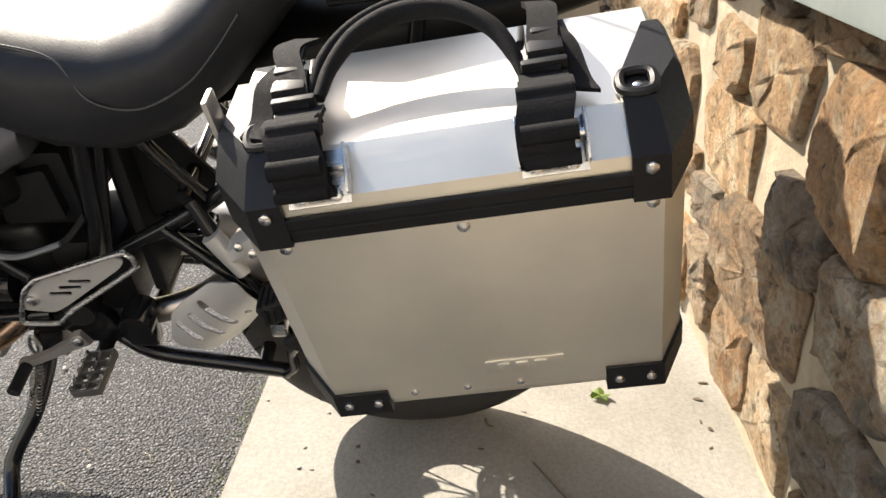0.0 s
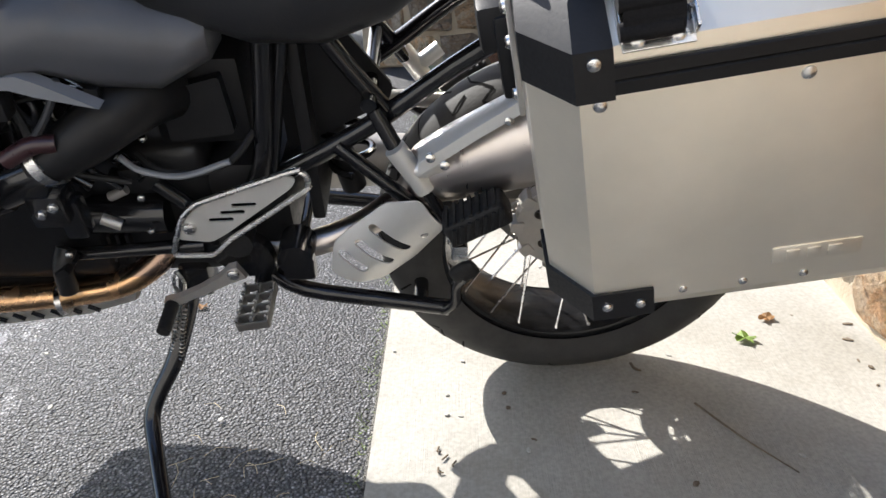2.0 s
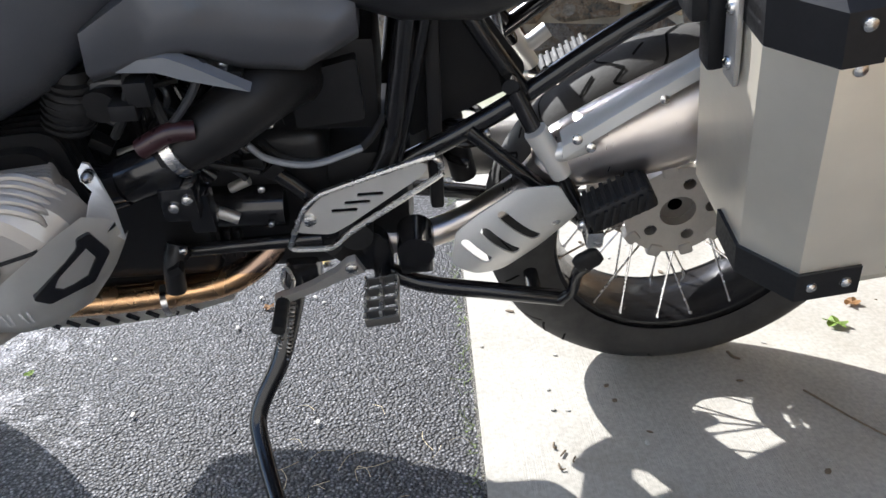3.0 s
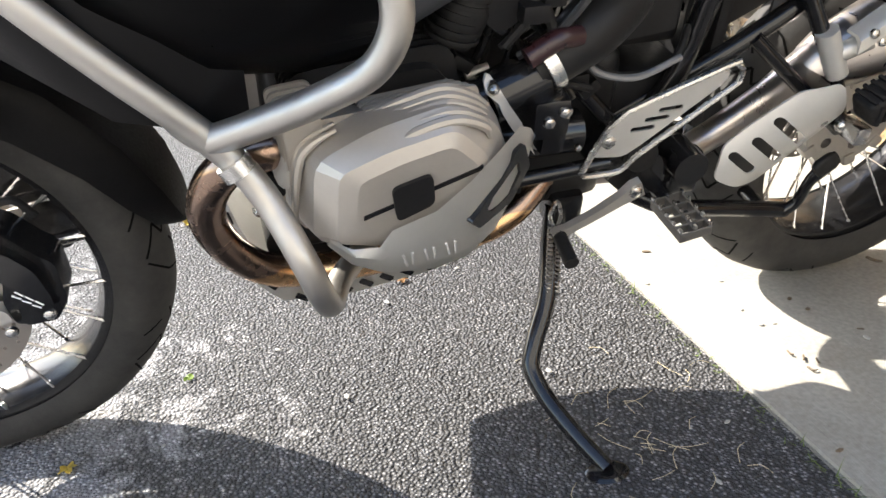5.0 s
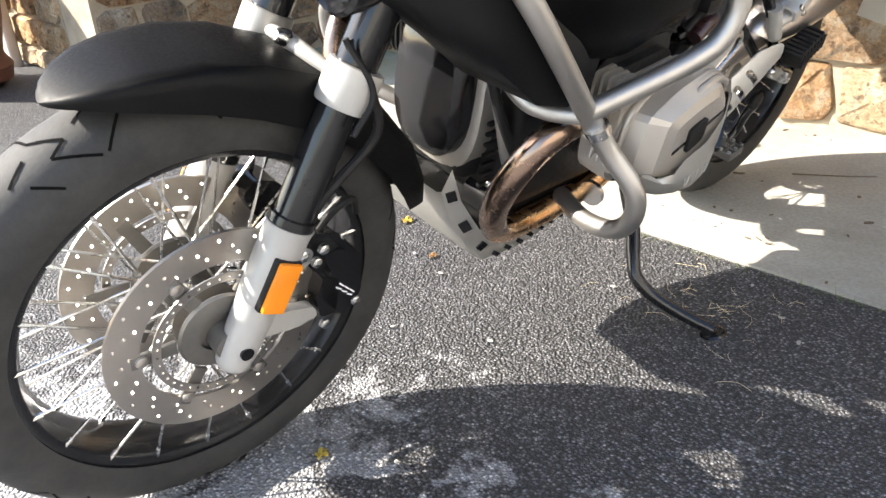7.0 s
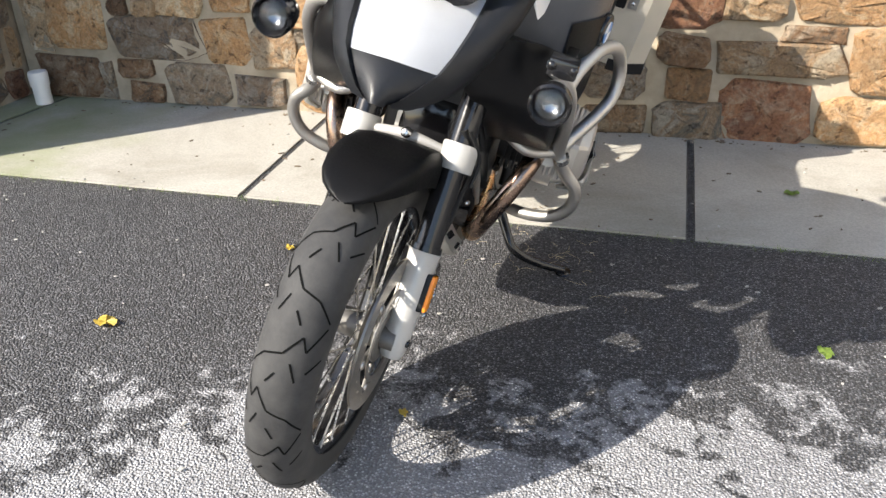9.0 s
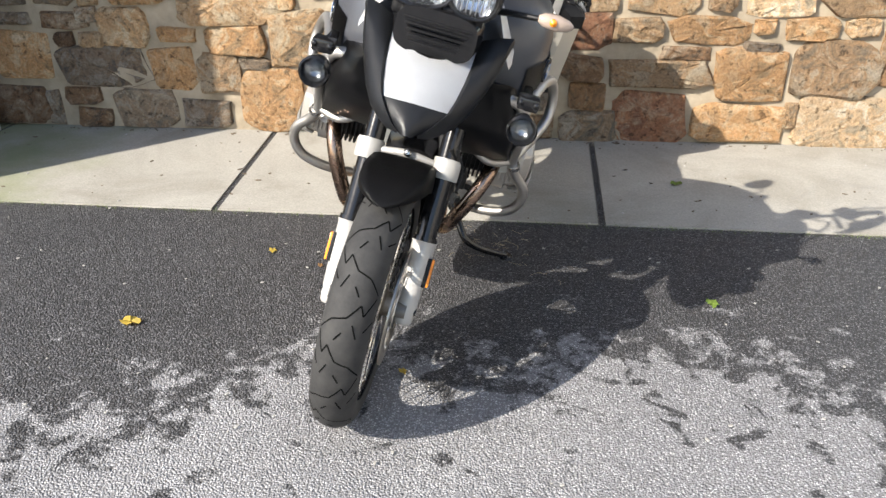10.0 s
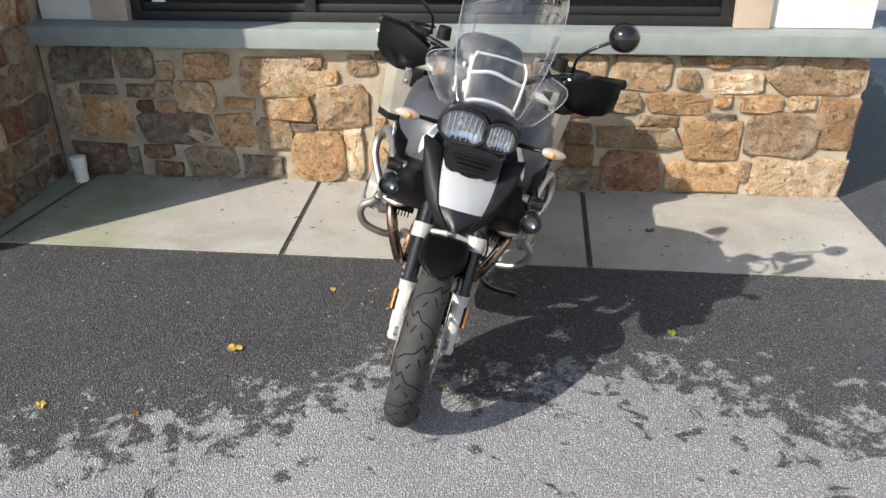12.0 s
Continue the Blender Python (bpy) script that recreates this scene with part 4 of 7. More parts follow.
def cylinder(s):
    def out(f0, f1, u0, u1, l, r):
        tilt = 0.10
        pts = round_loop([(f0, u0), (f1, u0), (f1, u1), (f0, u1)], r, 4)
        cf, cu = (f0 + f1) / 2, (u0 + u1) / 2
        return [Vector((cf + (p[0] - cf) * math.cos(tilt) + (p[1] - cu) * math.sin(tilt), l * s, cu - (p[0] - cf) * math.sin(tilt) + (p[1] - cu) * math.cos(tilt))) for p in pts]
    barrel = part("cylinder", loft([out(0.80, 0.95, 0.51, 0.64, 0.11, 0.03), out(0.80, 0.95, 0.51, 0.64, 0.21, 0.03)]), ENGINE_DARK, bike, "finned air-cooled cylinder")
    barrel.location = (0.026, 0.035 * s, 0.016)
    for k in range(6):
        part("cooling_fin", loft([out(0.785, 0.965, 0.495, 0.655, 0.125 + k * 0.013, 0.03), out(0.785, 0.965, 0.495, 0.655, 0.13 + k * 0.013, 0.03)]), ENGINE_DARK, barrel)
    head = part("cylinder_head", loft([out(0.79, 0.972, 0.487, 0.612, 0.2, 0.04), out(0.785, 0.972, 0.485, 0.62, 0.225, 0.04), out(0.775, 0.972, 0.485, 0.63, 0.247, 0.04)]), COVER, barrel, "grey cylinder head")
    for k in range(5):
        part("head_fin", loft([out(0.8 - 0.004 * k, 0.9, 0.59, 0.625 + 0.003 * k, 0.206 + 0.0105 * k, 0.008), out(0.8 - 0.004 * k, 0.9, 0.59, 0.625 + 0.003 * k, 0.2105 + 0.0105 * k, 0.008)]), COVER, head)
        part("head_fin", loft([out(0.94, 0.986 - 0.002 * k, 0.565, 0.645, 0.206 + 0.0105 * k, 0.01), out(0.94, 0.986 - 0.002 * k, 0.565, 0.645, 0.2105 + 0.0105 * k, 0.01)]), COVER, head)
    def ring(l, pts, soft):
        return [Vector((f, l * s, u)) for f, u in round_loop(pts, soft, 3)]
    cover = part("head_cover", loft([
        ring(0.2485, [(0.974, 0.504), (0.966, 0.599), (0.904, 0.629), (0.824, 0.648), (0.776, 0.626), (0.755, 0.584), (0.762, 0.499), (0.874, 0.474)], 0.018),
        ring(0.285, [(0.964, 0.509), (0.957, 0.601), (0.899, 0.629), (0.824, 0.646), (0.779, 0.62), (0.761, 0.579), (0.767, 0.504), (0.874, 0.482)], 0.018),
        ring(0.307, [(0.944, 0.519), (0.938, 0.599), (0.889, 0.617), (0.826, 0.631), (0.794, 0.599), (0.777, 0.559), (0.779, 0.519), (0.854, 0.496)], 0.012),
        ring(0.313, [(0.926, 0.532), (0.921, 0.591), (0.879, 0.606), (0.83, 0.617), (0.804, 0.591), (0.792, 0.559), (0.794, 0.529), (0.854, 0.511)], 0.01)]), COVER, barrel, "grey painted rocker cover", 18)
    part("plug_cover", plate(round_loop([(0.891, 0.581), (0.851, 0.592), (0.848, 0.557), (0.886, 0.542)], 0.008), 0.296 * s, 0.3175 * s), BLACK_PLASTIC, cover, "black plug lead cover")
    # raised black strip that paints the shade of a groove
    part("cover_groove", plate([(0.918, 0.553), (0.80, 0.591), (0.80, 0.586), (0.918, 0.548)], 0.311 * s, 0.3142 * s), FRAME_PAINT, cover, "thin black strip for the shade in a cover groove")
    for k in range(5):
        l, drop = 0.255 + 0.0105 * k, 0.0026 * k
        part("cover_fin", tube(flip([(0.9 - 0.004 * k, l, 0.626 - drop), (0.862, l, 0.638 - drop), (0.824, l, 0.645 - drop), (0.795, l, 0.634 - drop), (0.776 + 0.003 * k, l, 0.62 - drop)], s), [0.002, 0.005, 0.0055, 0.005, 0.002], 8, 5), COVER, cover)
    for k in range(4):
        l = 0.226 + 0.012 * k
        part("cover_fin", tube(flip([(0.978, l, 0.52), (0.972 - 0.001 * k, l, 0.585), (0.956, l, 0.607), (0.93, l, 0.62)], s), [0.003, 0.005, 0.005, 0.002], 8, 5), COVER, cover)
    for f, u, l in ((0.938, 0.527, 0.288), (0.785, 0.565, 0.292)):
        b = part("cover_bolt", bolt((f, l * s, u), (0, s, 0), 0.009, 0.012), STEEL, cover)
        part("bolt_seat", moved(lathe([(0.009, 0.004), (0.016, 0.004), (0.0175, 0.0), (0.018, -0.02)], 18), Matrix.Translation((f, l * s, u)) @ Matrix.Rotation(0 if s > 0 else math.pi, 4, "X")), COVER, b)
    # the bolted-on guard: a bent shell below and behind the cover
    rings = []
    for f, u0, u1, l0, l1 in ((0.95, 0.498, 0.513, 0.26, 0.296), (0.93, 0.483, 0.515, 0.268, 0.318), (0.905, 0.474, 0.518, 0.272, 0.325), (0.893, 0.472, 0.538, 0.272, 0.327), (0.849, 0.469, 0.554, 0.272, 0.329), (0.814, 0.474, 0.58, 0.267, 0.325), (0.779, 0.49, 0.602, 0.262, 0.31), (0.754, 0.517, 0.612, 0.252, 0.292), (0.737, 0.546, 0.6, 0.25, 0.28), (0.729, 0.562, 0.588, 0.248, 0.271)):
        rings.append([Vector((f, l0 * s, u0 - 0.004)), Vector((f, (l0 * 0.4 + l1 * 0.6) * s, u0)), Vector((f, (l1 - 0.004) * s, u0 + 0.012)), Vector((f, l1 * s, u0 + 0.028)), Vector((f, (l1 + 0.001) * s, (u0 + u1) / 2 + 0.01)), Vector((f, (l1 - 0.004) * s, u1))])
    bm = loft(rings, caps=False, closed=False)
    bmesh.ops.solidify(bm, geom=bm.faces[:], thickness=0.004)
    guard = part("cylinder_guard", bm, GUARD, barrel, "silver aluminium cylinder guard", 45)
    vent = round_loop([(0.044, -0.016), (-0.016, 0.026), (-0.019, 0.037), (-0.034, 0.04), (-0.047, 0.008), (-0.02, -0.024), (0.03, -0.03)], 0.004)
    well = [(0.02, -0.012), (0.012, -0.001), (-0.017, 0.018), (-0.025, 0.023), (-0.031, 0.006), (-0.016, -0.013), (0.012, -0.018)]
    # black plate on the closed shell; the opening's dark is put into its colour
    part("guard_vent", plate(vent, -0.006, 0.0035, [well], place=Matrix.Translation((0.78, 0.308 * s, 0.554)) @ Matrix.Rotation(radians(31 * s), 4, "Z") @ Matrix.Diagonal((1, s, 1, 1))), FRAME_PAINT, guard, "flat black plate for the dark of the vent opening")
    # its upper end narrows to a flat tongue, bolted to the head
    stay = []
    for (fa, la, ua), (fb, lb, ub) in (((0.726, 0.27, 0.562), (0.756, 0.274, 0.6)), ((0.735, 0.249, 0.59), (0.758, 0.252, 0.605)), ((0.743, 0.237, 0.602), (0.757, 0.238, 0.608)), ((0.75, 0.228, 0.614), (0.769, 0.23, 0.618)), ((0.755, 0.222, 0.622), (0.77, 0.224, 0.628)), ((0.76, 0.217, 0.63), (0.766, 0.218, 0.633))):
        stay.append([Vector((fa, la * s, ua)), Vector((fb, lb * s, ub)), Vector((fb, (lb - 0.004) * s, ub)), Vector((fa, (la - 0.004) * s, ua))])
    tongue = part("guard_stay", loft(stay), GUARD, guard)
    part("stay_bolt", bolt((0.761, 0.226 * s, 0.621), (0, s, 0), 0.007, 0.01), STEEL, tongue)
    for k in range(3):
        for d in (-0.004, 0.004):
            part("mark", moved(box((0.003, 0.0012, 0.016), (d, 0, 0), 0.0004), Matrix.Translation((0.878 - k * 0.022, 0.3295 * s, 0.503 + k * 0.003)) @ Matrix.Rotation(radians(6 + 10 * (d > 0)), 4, "Y")), GUARD, guard)
    # exhaust header
    part("exhaust_header", tube(flip([(0.965, 0.225, 0.57), (1.015, 0.235, 0.585), (1.065, 0.225, 0.56), (1.09, 0.2, 0.495), (1.075, 0.17, 0.415), (1.03, 0.15, 0.352), (0.96, 0.135, 0.325), (0.86, 0.13, 0.322), (0.74, 0.125, 0.332), (0.68, 0.115, 0.352), (0.63, 0.09, 0.385)], s), 0.0215, 16, 6), HEADER, bike, "heat-tinted stainless exhaust header")
    part("pipe_clamp", rod((0.762, 0.124 * s, 0.327), (0.771, 0.125 * s, 0.326), 0.0235, 18), STEEL, barrel)
    part("header_flange", rod((0.955, 0.222 * s, 0.566), (0.978, 0.228 * s, 0.574), 0.03, 16), CASTING, barrel)
    # intake
    tb = part("throttle_body", joined(rod((0.80, 0.235 * s, 0.60), (0.735, 0.23 * s, 0.622), 0.03, 18), rod((0.86, 0.225 * s, 0.585), (0.80, 0.235 * s, 0.6), 0.027, 18), box((0.045, 0.05, 0.05), (0.735, 0.25 * s, 0.585), 0.008), box((0.03, 0.03, 0.06), (0.72, 0.24 * s, 0.555), 0.006)), FRAME_PAINT, bike, "black throttle body")
    tb.location = (-0.03, -0.03 * s, -0.01)
    for f, u in ((0.722, 0.61), (0.74, 0.60)):
        part("throttle_screw", bolt((f, 0.277 * s, u - 0.015), (0, s, 0), 0.007, 0.004), STEEL, tb)
    hose = part("intake_hose", tube(flip([(0.715, 0.2, 0.616), (0.68, 0.198, 0.634), (0.65, 0.19, 0.65), (0.612, 0.17, 0.67), (0.585, 0.14, 0.676), (0.568, 0.1, 0.665)], s), [0.029, 0.031, 0.036, 0.039, 0.041, 0.042], 20, 6), BLACK_PLASTIC, bike, "dark plastic intake duct")
    part("hose_clamp", tube(flip([(0.707, 0.2, 0.621), (0.694, 0.199, 0.628)], s), 0.0345, 20, 1), STEEL, hose, "steel band clamp")


both(cylinder)


def engine_clutter():
    for pts, r in (((( 0.79, 0.2, 0.70), (0.755, 0.21, 0.73), (0.72, 0.2, 0.715), (0.70, 0.215, 0.66)), 0.006), (((0.81, 0.17, 0.71), (0.77, 0.19, 0.75), (0.70, 0.18, 0.74)), 0.005),
                   (((0.76, 0.22, 0.66), (0.735, 0.225, 0.70), (0.725, 0.21, 0.75)), 0.0055), (((0.83, 0.16, 0.73), (0.75, 0.18, 0.70), (0.69, 0.17, 0.70)), 0.004),
                   (((0.62, 0.13, 0.585), (0.59, 0.15, 0.57), (0.54, 0.15, 0.563), (0.49, 0.14, 0.575), (0.46, 0.11, 0.60)), 0.0055), (((0.80, 0.2, 0.66), (0.80, 0.215, 0.72), (0.84, 0.2, 0.76)), 0.007)):
        part("cable", tube(pts, r, 8, 6), RUBBER, engine)
    part("rubber_boot", tube([(0.815, 0.20, 0.665), (0.80, 0.2, 0.70), (0.795, 0.195, 0.735)], [0.024, 0.03, 0.022], 16, 8), RUBBER, engine, "ribbed rubber boot")
    for k in range(7):
        part("boot_rib", tube([(0.813 - 0.003 * k, 0.2, 0.67 + 0.009 * k), (0.812 - 0.003 * k, 0.2, 0.674 + 0.009 * k)], 0.03, 14, 1), RUBBER, engine)
    part("sensor_cap", rod((0.765, 0.2, 0.70), (0.765, 0.222, 0.699), 0.02, 20), BLACK_PLASTIC, engine)
    part("connector", box((0.03, 0.03, 0.02), (0.735, 0.225, 0.70), 0.003), BLACK_PLASTIC, engine)
    part("connector", box((0.025, 0.025, 0.03), (0.715, 0.225, 0.72), 0.003), BLACK_PLASTIC, engine)
    part("starter_motor", rod((0.72, 0.12, 0.476), (0.605, 0.12, 0.474), 0.03, 18), FRAME_PAINT, engine)
    part("drain_pipe", tube([(0.756, 0.155, 0.442), (0.763, 0.17, 0.42), (0.77, 0.172, 0.374)], 0.0145, 14), ENGINE_DARK, engine)
    part("lower_frame_bar", rod((0.78, 0.14, 0.416), (0.56, 0.14, 0.427), 0.0105, 12), FRAME_PAINT, engine)
    part("hose_loop", tube([(0.735, 0.21, 0.723), (0.762, 0.21, 0.723), (0.781, 0.21, 0.706), (0.776, 0.21, 0.689), (0.758, 0.21, 0.673)], 0.006, 8, 6), GREY_PLASTIC, engine, "grey hose loop")
    part("pale_cable", tube([(0.645, 0.21, 0.743), (0.665, 0.215, 0.706), (0.697, 0.215, 0.668), (0.735, 0.2, 0.636)], 0.005, 8, 6), GREY_PLASTIC, engine)
    part("pale_cable", tube([(0.63, 0.16, 0.6), (0.606, 0.162, 0.578), (0.553, 0.162, 0.567), (0.49, 0.15, 0.58)], 0.0045, 8, 6), LIP_GREY, engine)
    part("fuel_rail", tube([(0.735, 0.225, 0.645), (0.70, 0.222, 0.662), (0.672, 0.215, 0.66)], 0.012, 12, 5), RED_TUBE, engine, "dark red-brown tube")
    part("airbox", box((0.13, 0.2, 0.13), (0.53, 0, 0.64), 0.012), BLACK_PLASTIC, engine)
    part("airbox_panel", plate(round_loop([(0.572, 0.668), (0.489, 0.688), (0.484, 0.602), (0.573, 0.593)], 0.006), 0.1, 0.118), ENGINE_DARK, engine, "flat dark panel")
    for k in range(7):
        part("block_rib", box((0.075, 0.008, 0.006), (1.0, 0.1, 0.41 + 0.018 * k), 0.0015), ENGINE_DARK, engine)
    part("oil_pipe", tube([(1.04, 0.085, 0.60), (1.035, 0.115, 0.54), (1.01, 0.125, 0.46), (0.97, 0.13, 0.40)], 0.009, 10, 6), CASTING, engine, "bare metal oil pipe")
    part("oil_hose", tube([(1.03, 0.06, 0.66), (1.06, 0.1, 0.62), (1.045, 0.13, 0.54), (1.0, 0.14, 0.46)], 0.008, 10, 6), RUBBER, engine)
    part("oil_filter", rod((1.0, 0.06, 0.37), (1.0, 0.125, 0.37), 0.028, 18), FRAME_PAINT, engine)
    for f, u in ((0.965, 0.45), (1.02, 0.48), (1.03, 0.42), (0.95, 0.39)):
        part("case_screw", bolt((f, 0.118, u), (0, 1, 0), 0.007, 0.006), STEEL, engine)
    part("gearbox_plug", rod((0.512, 0.11, 0.432), (0.512, 0.15, 0.432), 0.024, 20), RUBBER, engine)


def engine_small_parts():
    """Clips, unions, connectors and screws crowded round the throttle body and gearbox."""
    rng = random.Random(12)
    for _ in range(26):
        f, l, u = rng.uniform(0.60, 0.81), rng.uniform(0.135, 0.185), rng.uniform(0.42, 0.73)
        kind = rng.random()
        turn = Matrix.Translation((f, l, u)) @ Matrix.Rotation(rng.uniform(-0.8, 0.8), 4, "Y")
        if kind < 0.35:
            part("connector", moved(box((rng.uniform(0.015, 0.03), 0.02, rng.uniform(0.01, 0.018)), (0, 0, 0), 0.002), turn), BLACK_PLASTIC, engine)
        elif kind < 0.6:
            part("union", moved(rod((-0.014, 0, 0), (0.014, 0, 0), rng.uniform(0.006, 0.011), 10), turn), rng.choice((FRAME_PAINT, CASTING, ENGINE_DARK)), engine)
        else:
            part("case_screw", bolt((f, l, u), (0, 1, 0), rng.uniform(0.004, 0.007), 0.005), rng.choice((STEEL, STEEL, CASTING)), engine)
    for k in range(9):
        a = Vector((rng.uniform(0.66, 0.82), rng.uniform(0.13, 0.18), rng.uniform(0.68, 0.75)))
        b = Vector((rng.uniform(0.60, 0.80), rng.uniform(0.14, 0.19), rng.uniform(0.52, 0.66)))
        m = a.lerp(b, 0.5) + Vector((rng.uniform(-0.04, 0.04), 0.02, rng.uniform(-0.02, 0.02)))
        part("cable", tube([a, m, b], rng.uniform(0.003, 0.0055), 8, 6), rng.choice((RUBBER, FRAME_PAINT, RUBBER, GREY_PLASTIC)), engine)


engine_clutter()
engine_small_parts()


# ---- frame ----
def frame_tubes():
    f = part("rear_frame", joined(*[tube(flip([(0.55, 0.09, 0.46), (0.423, 0.098, 0.527), (0.344, 0.1, 0.572), (0.276, 0.1, 0.615), (0.151, 0.1, 0.704), (-0.01, 0.1, 0.79), (-0.15, 0.1, 0.845)], s), 0.0135, 14, 4) for s in (1, -1)],
        *[tube(flip([(0.278, 0.1, 0.619), (0.311, 0.1, 0.667), (0.341, 0.1, 0.715), (0.385, 0.09, 0.785)], s), 0.012, 12, 3) for s in (1, -1)],
        *[rod((0.65, 0.13 * s, 0.582), (0.562, 0.132 * s, 0.486), 0.011, 12) for s in (1, -1)],
        *[tube(flip([(0.425, 0.11, 0.74), (0.44, 0.11, 0.64), (0.46, 0.11, 0.54), (0.5, 0.11, 0.47)], s), 0.015, 12, 3) for s in (1, -1)],
        *[rod((0.40, 0.105 * s, 0.74), (0.45, 0.105 * s, 0.52), 0.009, 10) for s in (1, -1)],
        *[tube(flip([(0.62, 0.1, 0.6), (0.8, 0.1, 0.74), (1.0, 0.09, 0.86), (1.2, 0.05, 0.9)], s), 0.018, 12, 4) for s in (1, -1)],
        rod((0.30, -0.128, 0.643), (0.30, 0.128, 0.643), 0.011, 10), rod((0.0, -0.13, 0.79), (0.0, 0.13, 0.79), 0.011, 10)), FRAME_PAINT, bike, "glossy black tubular frame")

    def hanger(s):
        h = part("peg_hanger", joined(rod((0.352, 0.11 * s, 0.572), (0.182, 0.145 * s, 0.422), 0.0105, 12), rod((0.294, 0.12 * s, 0.632), (0.262, 0.14 * s, 0.57), 0.0115, 12), rod((0.236, 0.15 * s, 0.535), (0.186, 0.152 * s, 0.428), 0.0095, 12)), FRAME_PAINT, bike, "black passenger peg hanger")
        part("hanger_socket", joined(rod((0.269, 0.145 * s, 0.588), (0.23, 0.15 * s, 0.522), 0.0155, 14), tube(flip([(0.25, 0.148, 0.552), (0.232, 0.152, 0.558), (0.205, 0.16, 0.575)], s), 0.013, 12, 4)), GUARD, h, "silver clamp")
        part("hanger_bolt", joined(bolt((0.195, 0.162 * s, 0.44), (0, s, 0), 0.011, 0.008), box((0.024, 0.045, 0.028), (0.187, 0.175 * s, 0.44), 0.005)), STEEL, h)
        peg = part("passenger_peg", moved(box((0.092, 0.046, 0.04), (0, 0, 0), 0.009, 3), Matrix.Translation((0.162, 0.19 * s, 0.502)) @ Matrix.Rotation(radians(28), 4, "Y")), RUBBER, h, "folded ribbed rubber peg")
        for k in range(7):
            part("peg_rib", moved(box((0.006, 0.044, 0.005), (-0.036 + 0.012 * k, 0, 0.021), 0.0015), Matrix.Translation((0.162, 0.19 * s, 0.502)) @ Matrix.Rotation(radians(28), 4, "Y")), RUBBER, peg)
            part("peg_rib", moved(box((0.006, 0.005, 0.03), (0, 0, 0), 0.0015), Matrix.Translation((0.162, 0.19 * s, 0.502)) @ Matrix.Rotation(radians(28), 4, "Y") @ Matrix.Translation((-0.036 + 0.012 * k, 0.024 * s, 0.0)) @ Matrix.Rotation(radians(-28), 4, "Y")), RUBBER, peg)
    both(hanger)

    def heel(s):
        outline = round_loop([(0.607, 0.418), (0.577, 0.49), (0.553, 0.512), (0.404, 0.564), (0.389, 0.552), (0.393, 0.531), (0.52, 0.443), (0.547, 0.416)], 0.014)
        inner = [(0.594, 0.447), (0.572, 0.486), (0.551, 0.506), (0.42, 0.553), (0.406, 0.548), (0.415, 0.532), (0.52, 0.455), (0.545, 0.44)]
        holes = [slot(0.486 + 0.0185 * k, 0.506 - 0.0125 * k, 0.036, 0.0075, radians(-2)) for k in range(3)]
        g = part("heel_guard", plate(round_loop(inner, 0.01), 0.148 * s, 0.151 * s, holes), GUARD, bike, "brushed aluminium heel guard plate with slots")
        part("guard_loop", tube([(p[0], 0.152 * s, p[1]) for p in outline[::2]], 0.0045, 8, 2, True), STEEL, g)
        part("guard_bolt", bolt((0.571, 0.153 * s, 0.468), (0, s, 0), 0.01, 0.005), STEEL, g)
        bracket = part("footrest_bracket", plate(round_loop([(0.60, 0.44), (0.56, 0.49), (0.52, 0.45), (0.47, 0.42), (0.46, 0.36), (0.52, 0.36), (0.56, 0.40)], 0.02), 0.12 * s, 0.14 * s), FRAME_PAINT, bike, "black footrest bracket")
        p = Matrix.Translation((0.48, 0.22 * s, 0.376)) @ Matrix.Rotation(radians(8), 4, "Y") @ Matrix.Diagonal((0.72, 0.9, 0.75, 1))
        peg = part("rider_peg", moved(box((0.008, 0.09, 0.018), (0, 0, 0), 0.002), p), HUB, bracket, "open steel footpeg with teeth")
        for f in (-0.03, 0.03):
            part("peg_blade", moved(box((0.005, 0.09, 0.02), (f, 0, 0), 0.001), p), HUB, peg)
        for l in (-0.044, -0.02, 0.004, 0.026, 0.044):
            part("peg_blade", moved(box((0.062, 0.004, 0.018), (0, l, 0), 0.001), p), HUB, peg)
        for f in (-0.03, 0.0, 0.03):
            for k in range(5):
                part("peg_tooth", moved(box((0.006, 0.008, 0.008), (f, -0.04 + 0.02 * k, 0.014), 0.002), p), STEEL, peg)
        part("peg_pivot", rod((0.48, 0.135 * s, 0.378), (0.48, 0.18 * s, 0.376), 0.012, 12), FRAME_PAINT, bracket)
    both(heel)
    rows = []
    for f, u, half in ((0.51, 0.39, 0.014), (0.522, 0.386, 0.0145), (0.54, 0.374, 0.01), (0.578, 0.353, 0.0075), (0.615, 0.336, 0.007), (0.63, 0.331, 0.009), (0.638, 0.329, 0.006)):
        rows.append([Vector((f + a * half * 0.45, 0.154 + b, u + a * half)) for a, b in ((-1, 0.0), (1, 0.0), (0.8, 0.011), (-0.8, 0.011))])
    lever = part("gear_lever", loft(rows), CASTING, bike, "silver gear change lever")
    part("lever_bolt", bolt((0.522, 0.165, 0.387), (0, 1, 0), 0.01, 0.006), STEEL, lever)
    part("lever_toe", rod((0.628, 0.155, 0.33), (0.632, 0.215, 0.322), 0.0105, 12), RUBBER, lever, "black rubber toe piece")
    # side stand, out and down
    foot = (0.635, 0.405, 0.112)
